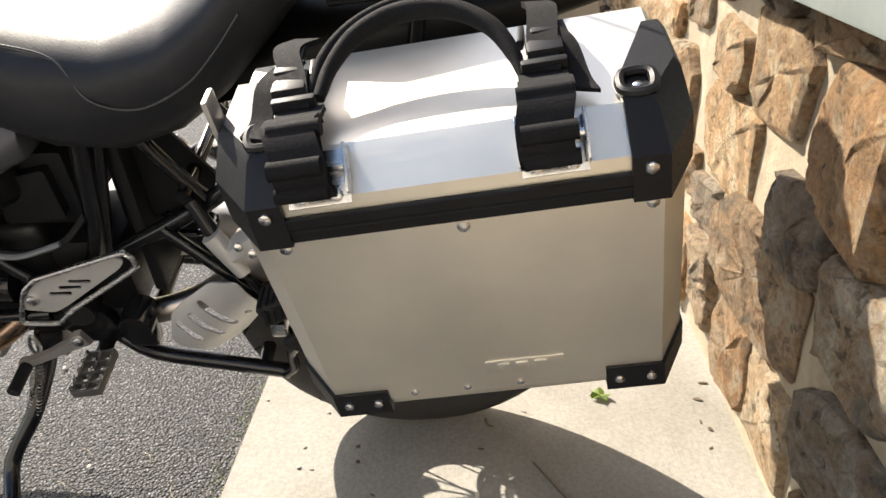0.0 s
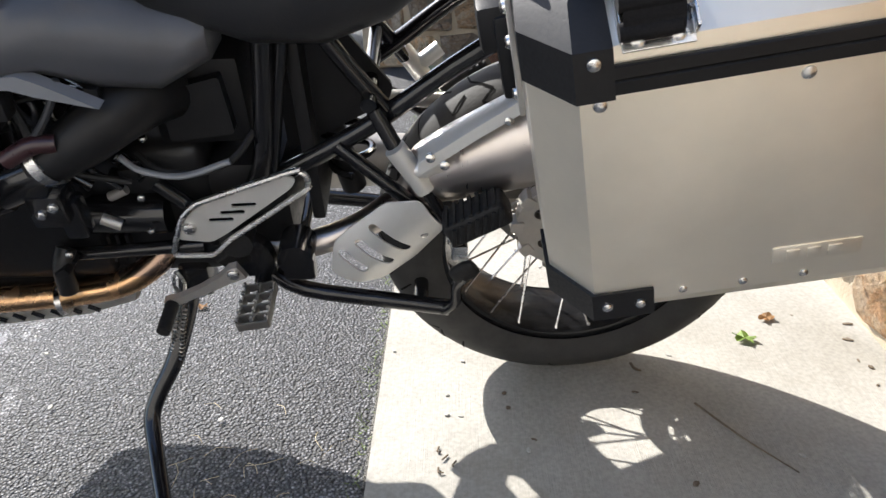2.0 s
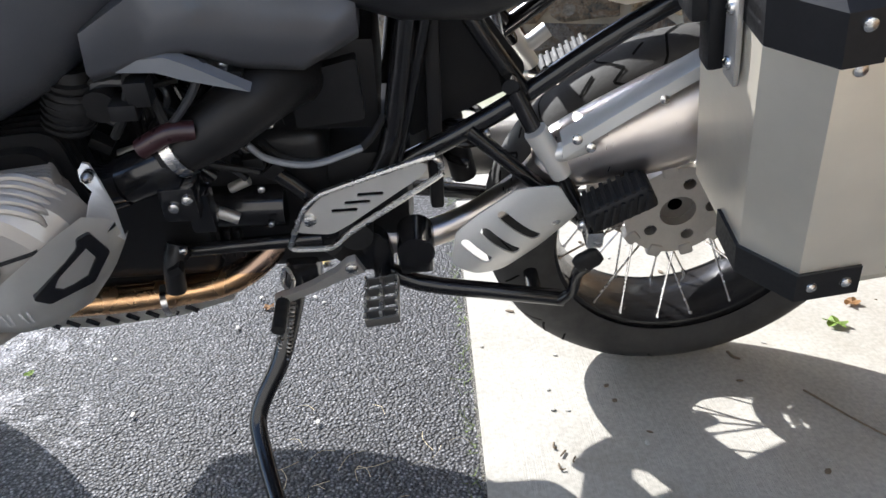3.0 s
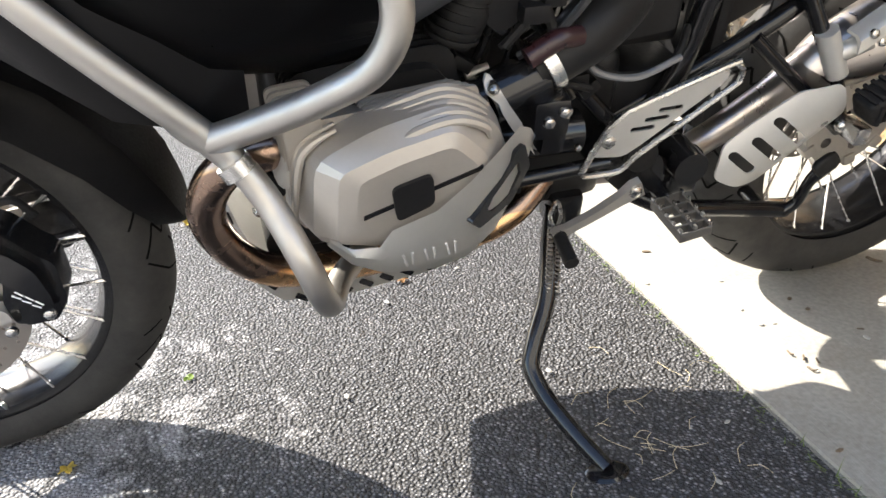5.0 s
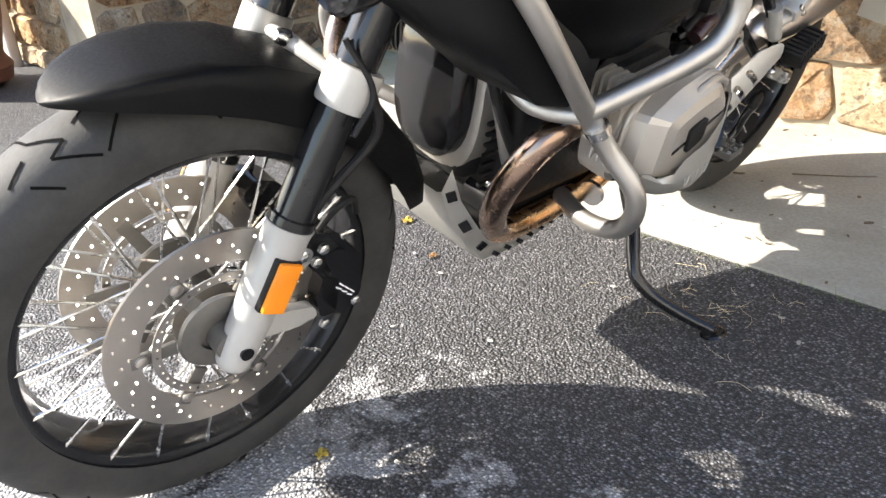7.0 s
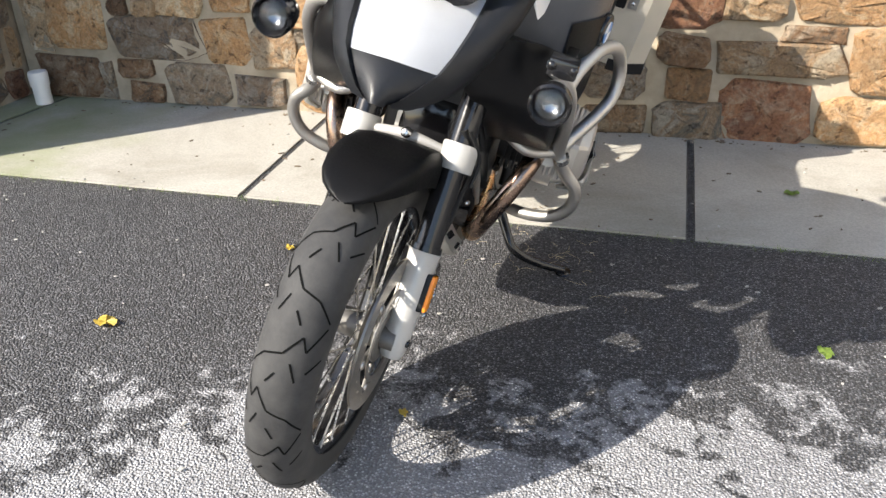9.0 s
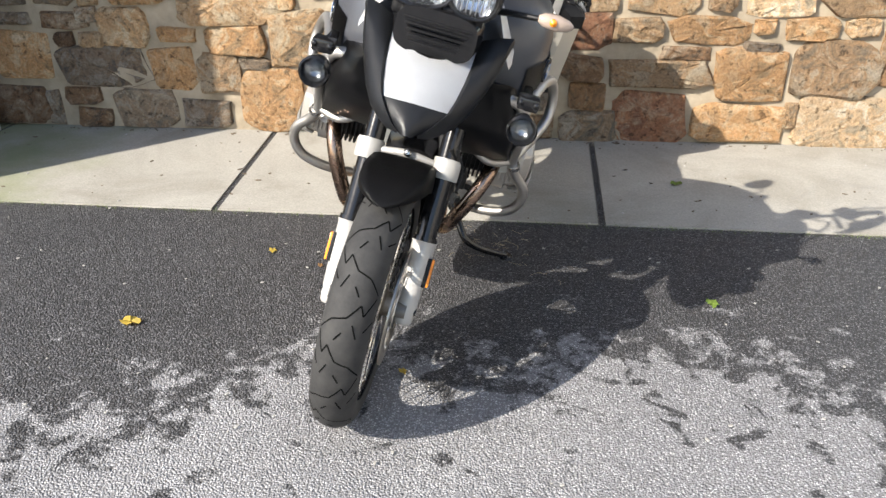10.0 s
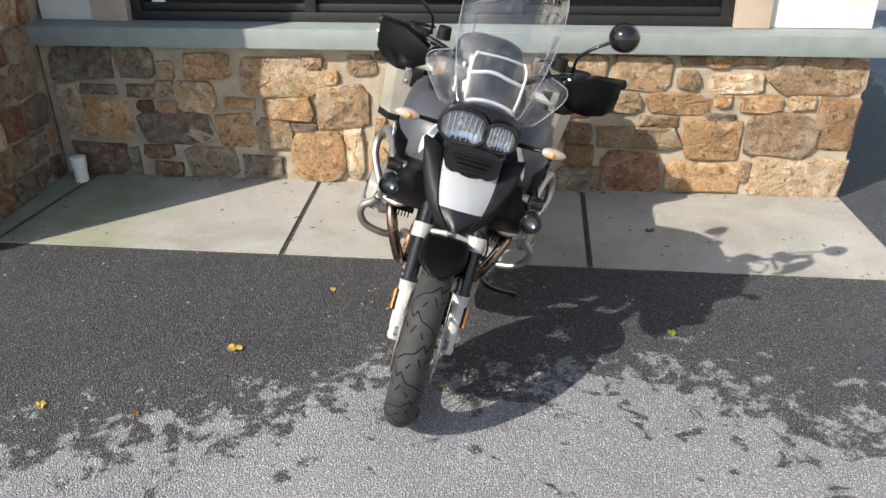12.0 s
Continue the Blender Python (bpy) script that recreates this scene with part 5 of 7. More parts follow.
    stand = part("side_stand", tube([(0.612, 0.11, 0.34), (0.621, 0.128, 0.295), (0.644, 0.182, 0.23), (0.674, 0.22, 0.185), (0.686, 0.245, 0.157), (0.677, 0.285, 0.135), (0.657, 0.345, 0.12), foot], [0.017, 0.0165, 0.0145, 0.0135, 0.0135, 0.013, 0.0125, 0.012], 14, 5), FRAME_PAINT, bike, "glossy black side stand")
    ground_tilt = BIKE.inverted().to_3x3() @ Vector((0, 0, 1))
    up = Vector((0, 0, 1)).rotation_difference(ground_tilt).to_matrix().to_4x4()
    part("stand_foot", moved(loft([[Vector((x, y, z)) for x, y in circle(0, 0, r, 20)] for r, z in ((0.022, -0.005), (0.0235, 0.0), (0.019, 0.004))]), Matrix.Translation(Vector(foot) - ground_tilt * 0.006) @ up @ Matrix.Scale(1.35, 4, (1, 0, 0))), FRAME_PAINT, stand)
    for df in (0.0, 0.013):
        coil = [(0.616 + df + 0.0002 * k + 0.004 * math.cos(k * 1.25), 0.135 + 0.00062 * k + 0.004 * math.sin(k * 1.25), 0.325 - 0.00105 * k) for k in range(88)]
        part("stand_spring", tube(coil, 0.0013, 5, 2), COPPER, stand, "coiled return spring")
    part("spring_link", tube([(0.622, 0.136, 0.322), (0.614, 0.132, 0.34), (0.622, 0.13, 0.364), (0.631, 0.132, 0.34)], 0.003, 6, 5, True), STEEL, stand)
    part("stand_pivot", box((0.05, 0.05, 0.06), (0.60, 0.1, 0.335), 0.01), FRAME_PAINT, stand)
    cs = part("centre_stand", joined(*[tube(flip([(0.49, 0.1, 0.335), (0.43, 0.12, 0.31), (0.32, 0.125, 0.288), (0.205, 0.125, 0.262)], s), 0.0135, 12, 3) for s in (1, -1)], rod((0.45, -0.12, 0.32), (0.45, 0.12, 0.32), 0.013, 12), rod((0.25, -0.12, 0.272), (0.25, 0.12, 0.272), 0.012, 12)), FRAME_PAINT, bike, "black centre stand folded up")
    part("stand_lever", tube([(0.215, 0.13, 0.262), (0.195, 0.135, 0.285), (0.192, 0.14, 0.325), (0.18, 0.145, 0.352)], [0.01, 0.009, 0.009, 0.012], 10, 5), FRAME_PAINT, cs)
    part("lever_pad", moved(loft([ring_f(f, 0, 0, a, b, 16) for f, a, b in ((-0.02, 0.006, 0.012), (-0.01, 0.009, 0.017), (0.012, 0.009, 0.017), (0.02, 0.006, 0.012))]), Matrix.Translation((0.18, 0.147, 0.36)) @ Matrix.Rotation(radians(35), 4, "Y")), RUBBER, cs)


frame_tubes()


def rear_end():
    part("swingarm", joined(tube([(0.46, -0.06, 0.43), (0.3, -0.1, 0.40), (0.12, -0.13, 0.36), (0.0, -0.14, 0.33)], [0.05, 0.045, 0.045, 0.055], 18, 5), lathe([(0.02, -0.19), (0.07, -0.185), (0.085, -0.16), (0.085, -0.12), (0.06, -0.1), (0.02, -0.1)], 32, (0.0, 0.0, 0.324)), tube([(0.42, -0.05, 0.55), (0.2, -0.12, 0.50), (0.0, -0.14, 0.42)], 0.014, 12, 4)), CASTING, bike, "grey cast single-sided swingarm")
    sh = part("rear_shock", joined(rod((0.41, 0.0, 0.72), (0.35, 0, 0.42), 0.02, 16)), ENGINE_DARK, bike, "dark shock absorber with coil spring")
    coil = [(0.402 - 0.0012 * k + 0.036 * math.cos(k * 0.8), 0.036 * math.sin(k * 0.8), 0.69 - 0.0046 * k) for k in range(50)]
    part("shock_spring", tube(coil, 0.006, 8, 2), FRAME_PAINT, sh)
    # splash guard inside the frame and tail
    rows = []
    for f, u in ((0.3, 0.76), (0.22, 0.785), (0.1, 0.80), (-0.05, 0.82), (-0.2, 0.86)):
        rows.append([Vector((f, 0.085 * k, u - 0.012 * abs(k))) for k in (-1.0, -0.6, 0.0, 0.6, 1.0)])
    bm = loft(rows, False, False)
    bmesh.ops.solidify(bm, geom=bm.faces[:], thickness=0.003)
    part("rear_mudguard", bm, BLACK_PLASTIC, bike, "black rear splash guard")
    part("inner_fender", plate(round_loop([(0.43, 0.53), (0.28, 0.605), (0.27, 0.63), (0.335, 0.725), (0.37, 0.79), (0.43, 0.79)], 0.01), 0.05, 0.056), BLACK_PLASTIC, bike, "flat black inner fender")
    part("inner_guard", box((0.02, 0.19, 0.3), (0.395, 0, 0.58), 0.006), BLACK_PLASTIC, bike)
    tail = part("tail_unit", loft([ring_f(0.2, 0, 0.80, 0.09, 0.05), ring_f(0.0, 0, 0.845, 0.09, 0.045), ring_f(-0.2, 0, 0.89, 0.075, 0.035), ring_f(-0.3, 0, 0.91, 0.05, 0.025)]), BLACK_PLASTIC, bike, "black plastic tail")
    part("luggage_rack", joined(*[tube(flip([(0.06, 0.12, 0.93), (-0.1, 0.125, 0.95), (-0.27, 0.11, 0.965), (-0.34, 0.06, 0.97), (-0.35, 0.0, 0.97)], s), 0.011, 12, 4) for s in (1, -1)], *[rod((f, -0.12, 0.95), (f, 0.12, 0.95), 0.009, 10) for f in (-0.05, -0.15, -0.25)], *[rod((-0.05, 0.12 * s, 0.94), (-0.03, 0.12 * s, 0.8), 0.01, 10) for s in (1, -1)]), FRAME_PAINT, tail, "black tubular luggage rack")
    # silencer on the left
    ax = [(0.226, 0.113, 0.522), (0.212, 0.115, 0.53), (0.1, 0.128, 0.582), (-0.1, 0.142, 0.675), (-0.26, 0.15, 0.75)]
    muf = part("silencer", tube(ax, [0.036, 0.044, 0.06, 0.066, 0.064], 28, 5, flat=1.08), MUFFLER, bike, "polished stainless silencer")
    part("silencer_shield", loft([[Vector((f, l, u + du)) for l, du in ((0.148, 0.0), (0.168, 0.0), (0.177, -0.005), (0.18, -0.022), (0.176, -0.022), (0.172, -0.009), (0.165, -0.004), (0.148, -0.004))] for f, u in ((0.238, 0.588), (0.16, 0.642), (0.086, 0.69), (-0.05, 0.762), (-0.2, 0.835))]), GUARD, muf, "folded steel heat shield")
    for f, u in ((0.221, 0.593), (0.203, 0.58), (0.12, 0.645)):
        part("shield_screw", bolt((f, 0.178, u), (0, 1, 0.3), 0.007, 0.004), STEEL, muf)
    part("silencer_inlet", tube([(0.60, 0.06, 0.37), (0.50, 0.08, 0.37), (0.42, 0.08, 0.37), (0.34, 0.065, 0.39), (0.265, 0.075, 0.45), (0.222, 0.105, 0.515)], [0.026, 0.024, 0.022, 0.022, 0.026, 0.038], 18, 6), MUFFLER, muf, "bare steel connecting pipe")
    # black plates on the uncut silencer, coloured as the shade of two openings
    for tri in ([(0.055, 0.652), (0.008, 0.672), (0.012, 0.64)], [(0.06, 0.618), (0.0, 0.648), (0.004, 0.61)]):
        part("silencer_opening", plate(round_loop(tri, 0.004), 0.186, 0.2035), FRAME_PAINT, muf, "slanted black plate for the shade in an opening")
    part("exhaust_valve", joined(rod((0.43, 0.1, 0.40), (0.43, 0.155, 0.40), 0.027, 20), box((0.05, 0.03, 0.07), (0.43, 0.13, 0.385), 0.008)), FRAME_PAINT, muf, "black exhaust flap housing")
    holes = [slot(f, u, n, 0.016, radians(37)) for f, u, n in ((0.286, 0.445, 0.07), (0.311, 0.415, 0.066), (0.344, 0.395, 0.05))]
    shield = plate(round_loop([(0.381, 0.369), (0.372, 0.419), (0.344, 0.451), (0.288, 0.506), (0.238, 0.522), (0.206, 0.462), (0.252, 0.396), (0.302, 0.353), (0.343, 0.352)], 0.01), 0.138, 0.141, holes)
    bmesh.ops.subdivide_edges(shield, edges=[e for e in shield.edges if e.calc_length() > 0.015], cuts=3, use_grid_fill=True)
    for v in shield.verts:
        # rolled round the pipe, and turned outward towards the silencer
        d = ((v.co.x - 0.305) * 0.76 + (v.co.z - 0.43) * 0.65) / 0.055
        v.co.y += 0.022 * (1 - d * d) + 0.2 * (0.31 - v.co.x)
    sp = part("pipe_shield", shield, GUARD, muf, "slotted aluminium heat shield", 45)
    for f, u in ((0.363, 0.371), (0.294, 0.486), (0.237, 0.455)):
        part("shield_screw", bolt((f, 0.15 + 0.2 * (0.31 - f), u), (0, 1, 0), 0.008, 0.004), STEEL, sp)


rear_end()


# ---- skid plate and crash bars ----
SHIFT = AHEAD


def skid():
    rows = []
    for f, u, half in ((0.74, 0.275, 0.095), (0.82, 0.262, 0.11), (0.95, 0.258, 0.122), (1.035, 0.268, 0.122), (1.065, 0.295, 0.112), (1.09, 0.345, 0.085), (1.105, 0.40, 0.07)):
        rows.append([Vector((f - 0.012, half * 1.06, u + 0.045)), Vector((f, half, u + 0.006)), Vector((f, half * 0.85, u)), Vector((f, 0, u)), Vector((f, -half * 0.85, u)), Vector((f, -half, u + 0.006)), Vector((f - 0.012, -half * 1.06, u + 0.045))])
    bm = loft(rows, False, False)
    bmesh.ops.solidify(bm, geom=bm.faces[:], thickness=0.004)
    s = part("skid_plate", bm, GUARD, bike, "aluminium engine skid plate", 25)
    # flush black boxes on the uncut plate paint the shade of its slots
    for side in (1, -1):
        for k in range(8):
            part("skid_slot", moved(box((0.02, 0.0025, 0.008), (0, 0, 0), 0), Matrix.Translation((0.80 + 0.03 * k, (0.1165 + min(0.0118, 0.0024 * k)) * side, 0.287 - 0.001 * k)) @ Matrix.Rotation(radians(-35), 4, "Y")), FRAME_PAINT, s)
        for k in range(3):
            a, b, c, d = (rows[3 + k][0], rows[3 + k][1], rows[4 + k][1], rows[4 + k][0]) if side > 0 else (rows[3 + k][6], rows[3 + k][5], rows[4 + k][5], rows[4 + k][6])
            along, across = (c + d - a - b) / 2, (a + d - b - c) / 2
            x = along.normalized()
            n = x.cross(across).normalized()
            turn = Matrix((x, n, x.cross(n))).transposed().to_4x4()
            turn.translation = (a + b + c + d) / 4
            part("skid_slot", moved(box((along.length * 0.3, 0.0066, across.length * 0.4), (0, 0, 0), 0), turn), FRAME_PAINT, s)


skid()


SHIFT = Vector((0.005, 0, 0))


def crash_bar(s):
    bar = part("crash_bar", tube(flip([(1.255, 0.12, 0.83), (1.26, 0.18, 0.85), (1.245, 0.235, 0.84), (1.205, 0.265, 0.79), (1.14, 0.275, 0.715), (1.06, 0.28, 0.625), (1.025, 0.30, 0.575), (1.0, 0.342, 0.525), (0.985, 0.345, 0.475), (0.972, 0.315, 0.432), (0.95, 0.25, 0.405), (0.90, 0.17, 0.385)], s), 0.0145, 16, 6), BAR_STEEL, bike, "brushed stainless crash bar")
    part("rear_loop", tube(flip([(1.065, 0.28, 0.632), (1.02, 0.30, 0.655), (0.965, 0.33, 0.69), (0.922, 0.35, 0.725), (0.905, 0.352, 0.77), (0.92, 0.34, 0.815), (0.97, 0.32, 0.848), (1.08, 0.29, 0.86), (1.18, 0.265, 0.84), (1.225, 0.255, 0.815)], s), 0.0145, 16, 6), BAR_STEEL, bar)
    part("cross_bar", tube(flip([(1.06, 0.275, 0.622), (1.085, 0.235, 0.617), (1.1, 0.2, 0.625), (1.1, 0.14, 0.66), (1.08, 0.06, 0.70)], s), 0.012, 14, 5), BAR_STEEL, bar)
    part("bar_clamp", tube(flip([(1.05, 0.288, 0.612), (1.043, 0.292, 0.60)], s), 0.0175, 16, 1), STEEL, bar)
    lamp = part("fog_lamp", moved(lathe([(0.001, -0.055), (0.02, -0.055), (0.028, -0.04), (0.035, -0.01), (0.036, 0.012), (0.032, 0.016), (0.027, 0.008), (0.025, -0.01), (0.0005, -0.012)], 32), Matrix.Translation((1.435, 0.241 * s, 0.845)) @ Matrix.Rotation(radians(-90), 4, "Z")), FRAME_PAINT, bike, "round black fog lamp on the crash bar")
    part("lamp_lens", moved(lathe([(0.0005, 0.014), (0.018, 0.012), (0.027, 0.008)], 28), Matrix.Translation((1.435, 0.241 * s, 0.845)) @ Matrix.Rotation(radians(-90), 4, "Z")), LENS, lamp)
    part("lamp_reflector", moved(lathe([(0.0005, -0.008), (0.012, -0.006), (0.02, 0.0), (0.024, 0.006)], 28), Matrix.Translation((1.435, 0.241 * s, 0.845)) @ Matrix.Rotation(radians(-90), 4, "Z")), REFLECTOR, lamp)
    part("lamp_bracket", joined(box((0.05, 0.05, 0.03), (1.385, 0.241 * s, 0.895), 0.006), box((0.15, 0.02, 0.02), (1.31, 0.245 * s, 0.882), 0.004), *[bolt((1.408, (0.241 + d) * s, 0.898), (1, 0, 0), 0.008, 0.006) for d in (-0.018, 0.018)]), FRAME_PAINT, lamp)


both(crash_bar)


# ---- bodywork ----
SHIFT = AHEAD


TANK_RINGS = ((0.64, 0.1, 0.80, 0.93, 2.8), (0.70, 0.175, 0.79, 1.0, 3.4), (0.765, 0.235, 0.76, 1.05, 4.0), (0.83, 0.272, 0.712, 1.075, 4.6), (0.90, 0.282, 0.678, 1.09, 4.6), (0.99, 0.286, 0.655, 1.1, 4.4), (1.08, 0.285, 0.66, 1.1, 4.2), (1.17, 0.268, 0.70, 1.09, 3.8), (1.25, 0.225, 0.755, 1.06, 3.2), (1.31, 0.15, 0.80, 1.03, 2.8))


def bodywork():
    tank = part("fuel_tank", loft([ring_f(f, 0, (a + b) / 2, h, (b - a) / 2, 36, p) for f, h, a, b, p in TANK_RINGS]), TANK_PAINT, bike, "large dark grey fuel tank", 60)
    for s in (1, -1):
        side = part("side_cover", loft([[Vector((f, l * s, u)) for l, u in ((l0, u0), (l1, u0 + 0.004), (l1 + 0.012, u0 + 0.02), (l1, u1), (l0, u1 + 0.01))] for f, l0, l1, u0, u1 in ((0.775, 0.15, 0.235, 0.742, 0.80), (0.72, 0.15, 0.222, 0.752, 0.83), (0.68, 0.14, 0.205, 0.752, 0.84), (0.63, 0.12, 0.185, 0.722, 0.83), (0.565, 0.1, 0.165, 0.705, 0.80), (0.50, 0.09, 0.15, 0.735, 0.79))]), TANK_PAINT, bike, "grey plastic side cover under the seat", 75)
        part("side_cover_lip", plate(round_loop([(0.773, 0.757), (0.735, 0.766), (0.698, 0.768), (0.675, 0.757), (0.615, 0.722), (0.685, 0.741), (0.711, 0.751), (0.75, 0.753)], 0.004), 0.212 * s, 0.232 * s), LIP_GREY, side, "light grey lower edge")
        rows = []
        for f, h, a, b, p in TANK_RINGS[4:9]:
            row = []
            for k in range(12):
                t = radians(-80 + 7.6 * k)
                row.append(Vector((f, (h + 0.005) * math.cos(t) ** (2 / p) * s, (a + b) / 2 + ((b - a) / 2 + 0.005) * math.copysign(abs(math.sin(t)) ** (2 / p), t))))
            rows.append(row)
        bm = loft(rows, False, False)
        bmesh.ops.solidify(bm, geom=bm.faces[:], thickness=0.003)
        part("tank_side_panel", bm, SATIN_BLACK, tank, "black panel behind the crash bar", 60)
        # round badge in plain colours
        place = Matrix.Translation((1.10, 0.289 * s, 0.905)) @ Matrix.Rotation(radians(-12 * s), 4, "Z") @ Matrix.Rotation(0 if s > 0 else math.pi, 4, "X")
        b = part("badge", moved(lathe([(0.0005, 0.004), (0.034, 0.003), (0.036, 0), (0.036, -0.008)], 32), place), FRAME_PAINT, tank, "round badge with blue and white quarters")
        for k in range(4):
            wedge = [(0, 0)] + [(0.022 * math.cos(radians(a)), 0.022 * math.sin(radians(a))) for a in range(90 * k, 90 * k + 91, 15)]
            part("badge_quarter", moved(plate(wedge, 0.0042, 0.005), place), BADGE_BLUE if k % 2 else BADGE_WHITE, b)
        part("radiator_shroud", loft([[Vector((f, l * s, u)) for l, u in ((a, u0), (b, u0 + 0.01), (b + 0.006, (u0 + u1) / 2), (b - 0.02, u1), (a, u1))] for f, a, b, u0, u1 in ((1.05, 0.14, 0.25, 0.64, 0.82), (1.1, 0.14, 0.256, 0.628, 0.83), (1.17, 0.13, 0.258, 0.65, 0.85), (1.25, 0.12, 0.24, 0.715, 0.88), (1.31, 0.1, 0.21, 0.76, 0.9), (1.345, 0.08, 0.16, 0.795, 0.9))]), SATIN_BLACK, bike, "black lower tank shroud", 70)
    seat = part("seat", loft([ring_f(f, 0, (a + b) / 2, h, (b - a) / 2, 32, p) for f, h, a, b, p in ((0.70, 0.08, 0.83, 0.91, 2.6), (0.64, 0.12, 0.79, 0.92, 2.8), (0.55, 0.155, 0.765, 0.915, 3.0), (0.45, 0.178, 0.735, 0.905, 3.0), (0.36, 0.188, 0.735, 0.905, 3.0), (0.28, 0.19, 0.765, 0.93, 3.0), (0.22, 0.186, 0.81, 0.975, 3.0), (0.16, 0.178, 0.875, 1.03, 3.0), (0.1, 0.165, 0.945, 1.06, 3.0), (0.0, 0.15, 0.975, 1.07, 3.0), (-0.08, 0.125, 0.985, 1.06, 2.8))]), SEAT, bike, "black textured vinyl seat with pale stitching", 60)
    for s in (1, -1):
        part("seat_stitch", tube(flip([(0.5, 0.13, 0.896), (0.415, 0.155, 0.885), (0.372, 0.186, 0.846), (0.314, 0.19, 0.834), (0.251, 0.19, 0.863), (0.209, 0.186, 0.902), (0.171, 0.181, 0.948)], s), 0.0016, 5, 6), GREY_PLASTIC, seat)


bodywork()


SHIFT = Vector((0.03, 0, 0.046))


def nose():
    # beak: grey side horns and a pale centre blade
    def row(f, half, u_mid, u_edge, thick):
        out = []
        for k in range(9):
            t = -1 + k / 4
            out.append(Vector((f - 0.02 * abs(t) ** 2, half * t, u_mid + (u_edge - u_mid) * abs(t) ** 1.8)))
        return out
    lines = ((1.415, 0.975, 0.096, 0.165, 0.99), (1.46, 0.945, 0.093, 0.152, 0.945), (1.50, 0.915, 0.088, 0.134, 0.9), (1.54, 0.885, 0.08, 0.115, 0.862), (1.57, 0.862, 0.07, 0.096, 0.834), (1.583, 0.851, 0.06, 0.084, 0.823))
    def dipped(f, a, h, dip):
        return [p + Vector((dip, 0, -dip * 0.7)) * (1 - min(1, abs(p.y) / h) ** 2) for p in row(f, h, a, a - 0.012, 0)]
    centre = loft([dipped(f, a, h, dip) for (f, a, h, o, uo), dip in zip(lines[:5], (0.06, 0.03, 0.008, 0, 0.004))], False, False)
    bmesh.ops.solidify(centre, geom=centre.faces[:], thickness=0.004)
    beak = part("beak", centre, SILVER, bike, "silver painted front beak")
    beak.location = (0.0, 0, 0.02)
    for s in (1, -1):
        part("beak_flank", loft([[Vector((f, l * s, u)) for l, u in ((a, u0), (b, u1), (b + 0.012, u1 - 0.02), (a + 0.012, u0 - 0.02))] for f, a, b, u0, u1 in ((1.28, 0.12, 0.17, 1.06, 0.97), (1.34, 0.125, 0.17, 1.06, 0.955), (1.375, 0.125, 0.165, 1.04, 0.95))]), SILVER, beak, "silver cheek panel")

    def section(f, a, h, o, uo, dip, k):
        edge = [(f - 0.02, h, a - 0.012), (f - 0.015, h + 0.007, a - 0.005), (f - 0.02, (h + o) / 2 + 0.004, (a + uo) / 2 + 0.002), (f - 0.03, o, uo), (f - 0.03 - 0.012 * k, o + 0.004 * k, uo - 0.02 * k), (f - 0.03 - 0.025 * k, o - 0.004 * k, uo - 0.042 * k)]
        mid = [(f - 0.02 * t * t + dip * (1 - t * t), h * t, a - 0.012 * t * t - 0.004 - 0.7 * dip * (1 - t * t)) for t in (-0.66, -0.33, 0, 0.33, 0.66)]
        return [Vector((x, -l, u)) for x, l, u in edge[::-1]] + [Vector(p) for p in mid] + [Vector(p) for p in edge]
    rows = [section(*r) for r in ((1.40, 0.985, 0.097, 0.17, 1.0, 0.07, 1.0),) + tuple((*r, d, k) for r, d, k in zip(lines, (0.055, 0.027, 0.007, 0, 0, 0), (1.0, 1.0, 0.9, 0.7, 0.45, 0.3))) + ((1.6, 0.836, 0.046, 0.066, 0.81, 0, 0.2), (1.614, 0.82, 0.03, 0.046, 0.799, 0, 0.12), (1.622, 0.808, 0.012, 0.022, 0.795, 0, 0.05))]
    shell = loft(rows, False, False)
    bmesh.ops.solidify(shell, geom=shell.faces[:], thickness=0.003)
    part("beak_shell", shell, GREY_PLASTIC, beak, "dark grey beak sides and tip", 50)
    part("beak_underside", loft([ring_f(1.30, 0, 0.87, 0.12, 0.05), ring_f(1.42, 0, 0.86, 0.11, 0.045), ring_f(1.52, 0, 0.835, 0.075, 0.02), ring_f(1.57, 0, 0.815, 0.04, 0.006)]), BLACK_PLASTIC, beak)
    grille = part("oil_cooler_grille", loft([ring_f(1.39, 0, 0.965, 0.1, 0.055, 24, 3.5), ring_f(1.432, 0, 0.955, 0.09, 0.05, 24, 3.5)]), FRAME_PAINT, bike, "black air grille under the headlight")
    for k in range(5):
        part("grille_slat", box((0.01, 0.15 - 0.012 * (4 - k), 0.003), (1.456 - 0.006 * k, 0, 0.935 + 0.011 * k), 0.001), BLACK_PLASTIC, grille)
    # twin headlight: a wide oval and a smaller one
    hl = part("headlight", loft([ring_f(1.30, 0.012, 1.045, 0.11, 0.07), ring_f(1.36, 0.012, 1.045, 0.128, 0.078), ring_f(1.40, 0.012, 1.045, 0.128, 0.076), ring_f(1.405, 0.012, 1.045, 0.12, 0.07)]), FRAME_PAINT, bike, "black twin headlight unit with clear lenses")
    hl.location = SHIFT + Vector((0, -0.018, 0.012))
    part("headlight_base", box((0.08, 0.2, 0.05), (1.38, 0.01, 0.985), 0.016, 3), BLACK_PLASTIC, hl)
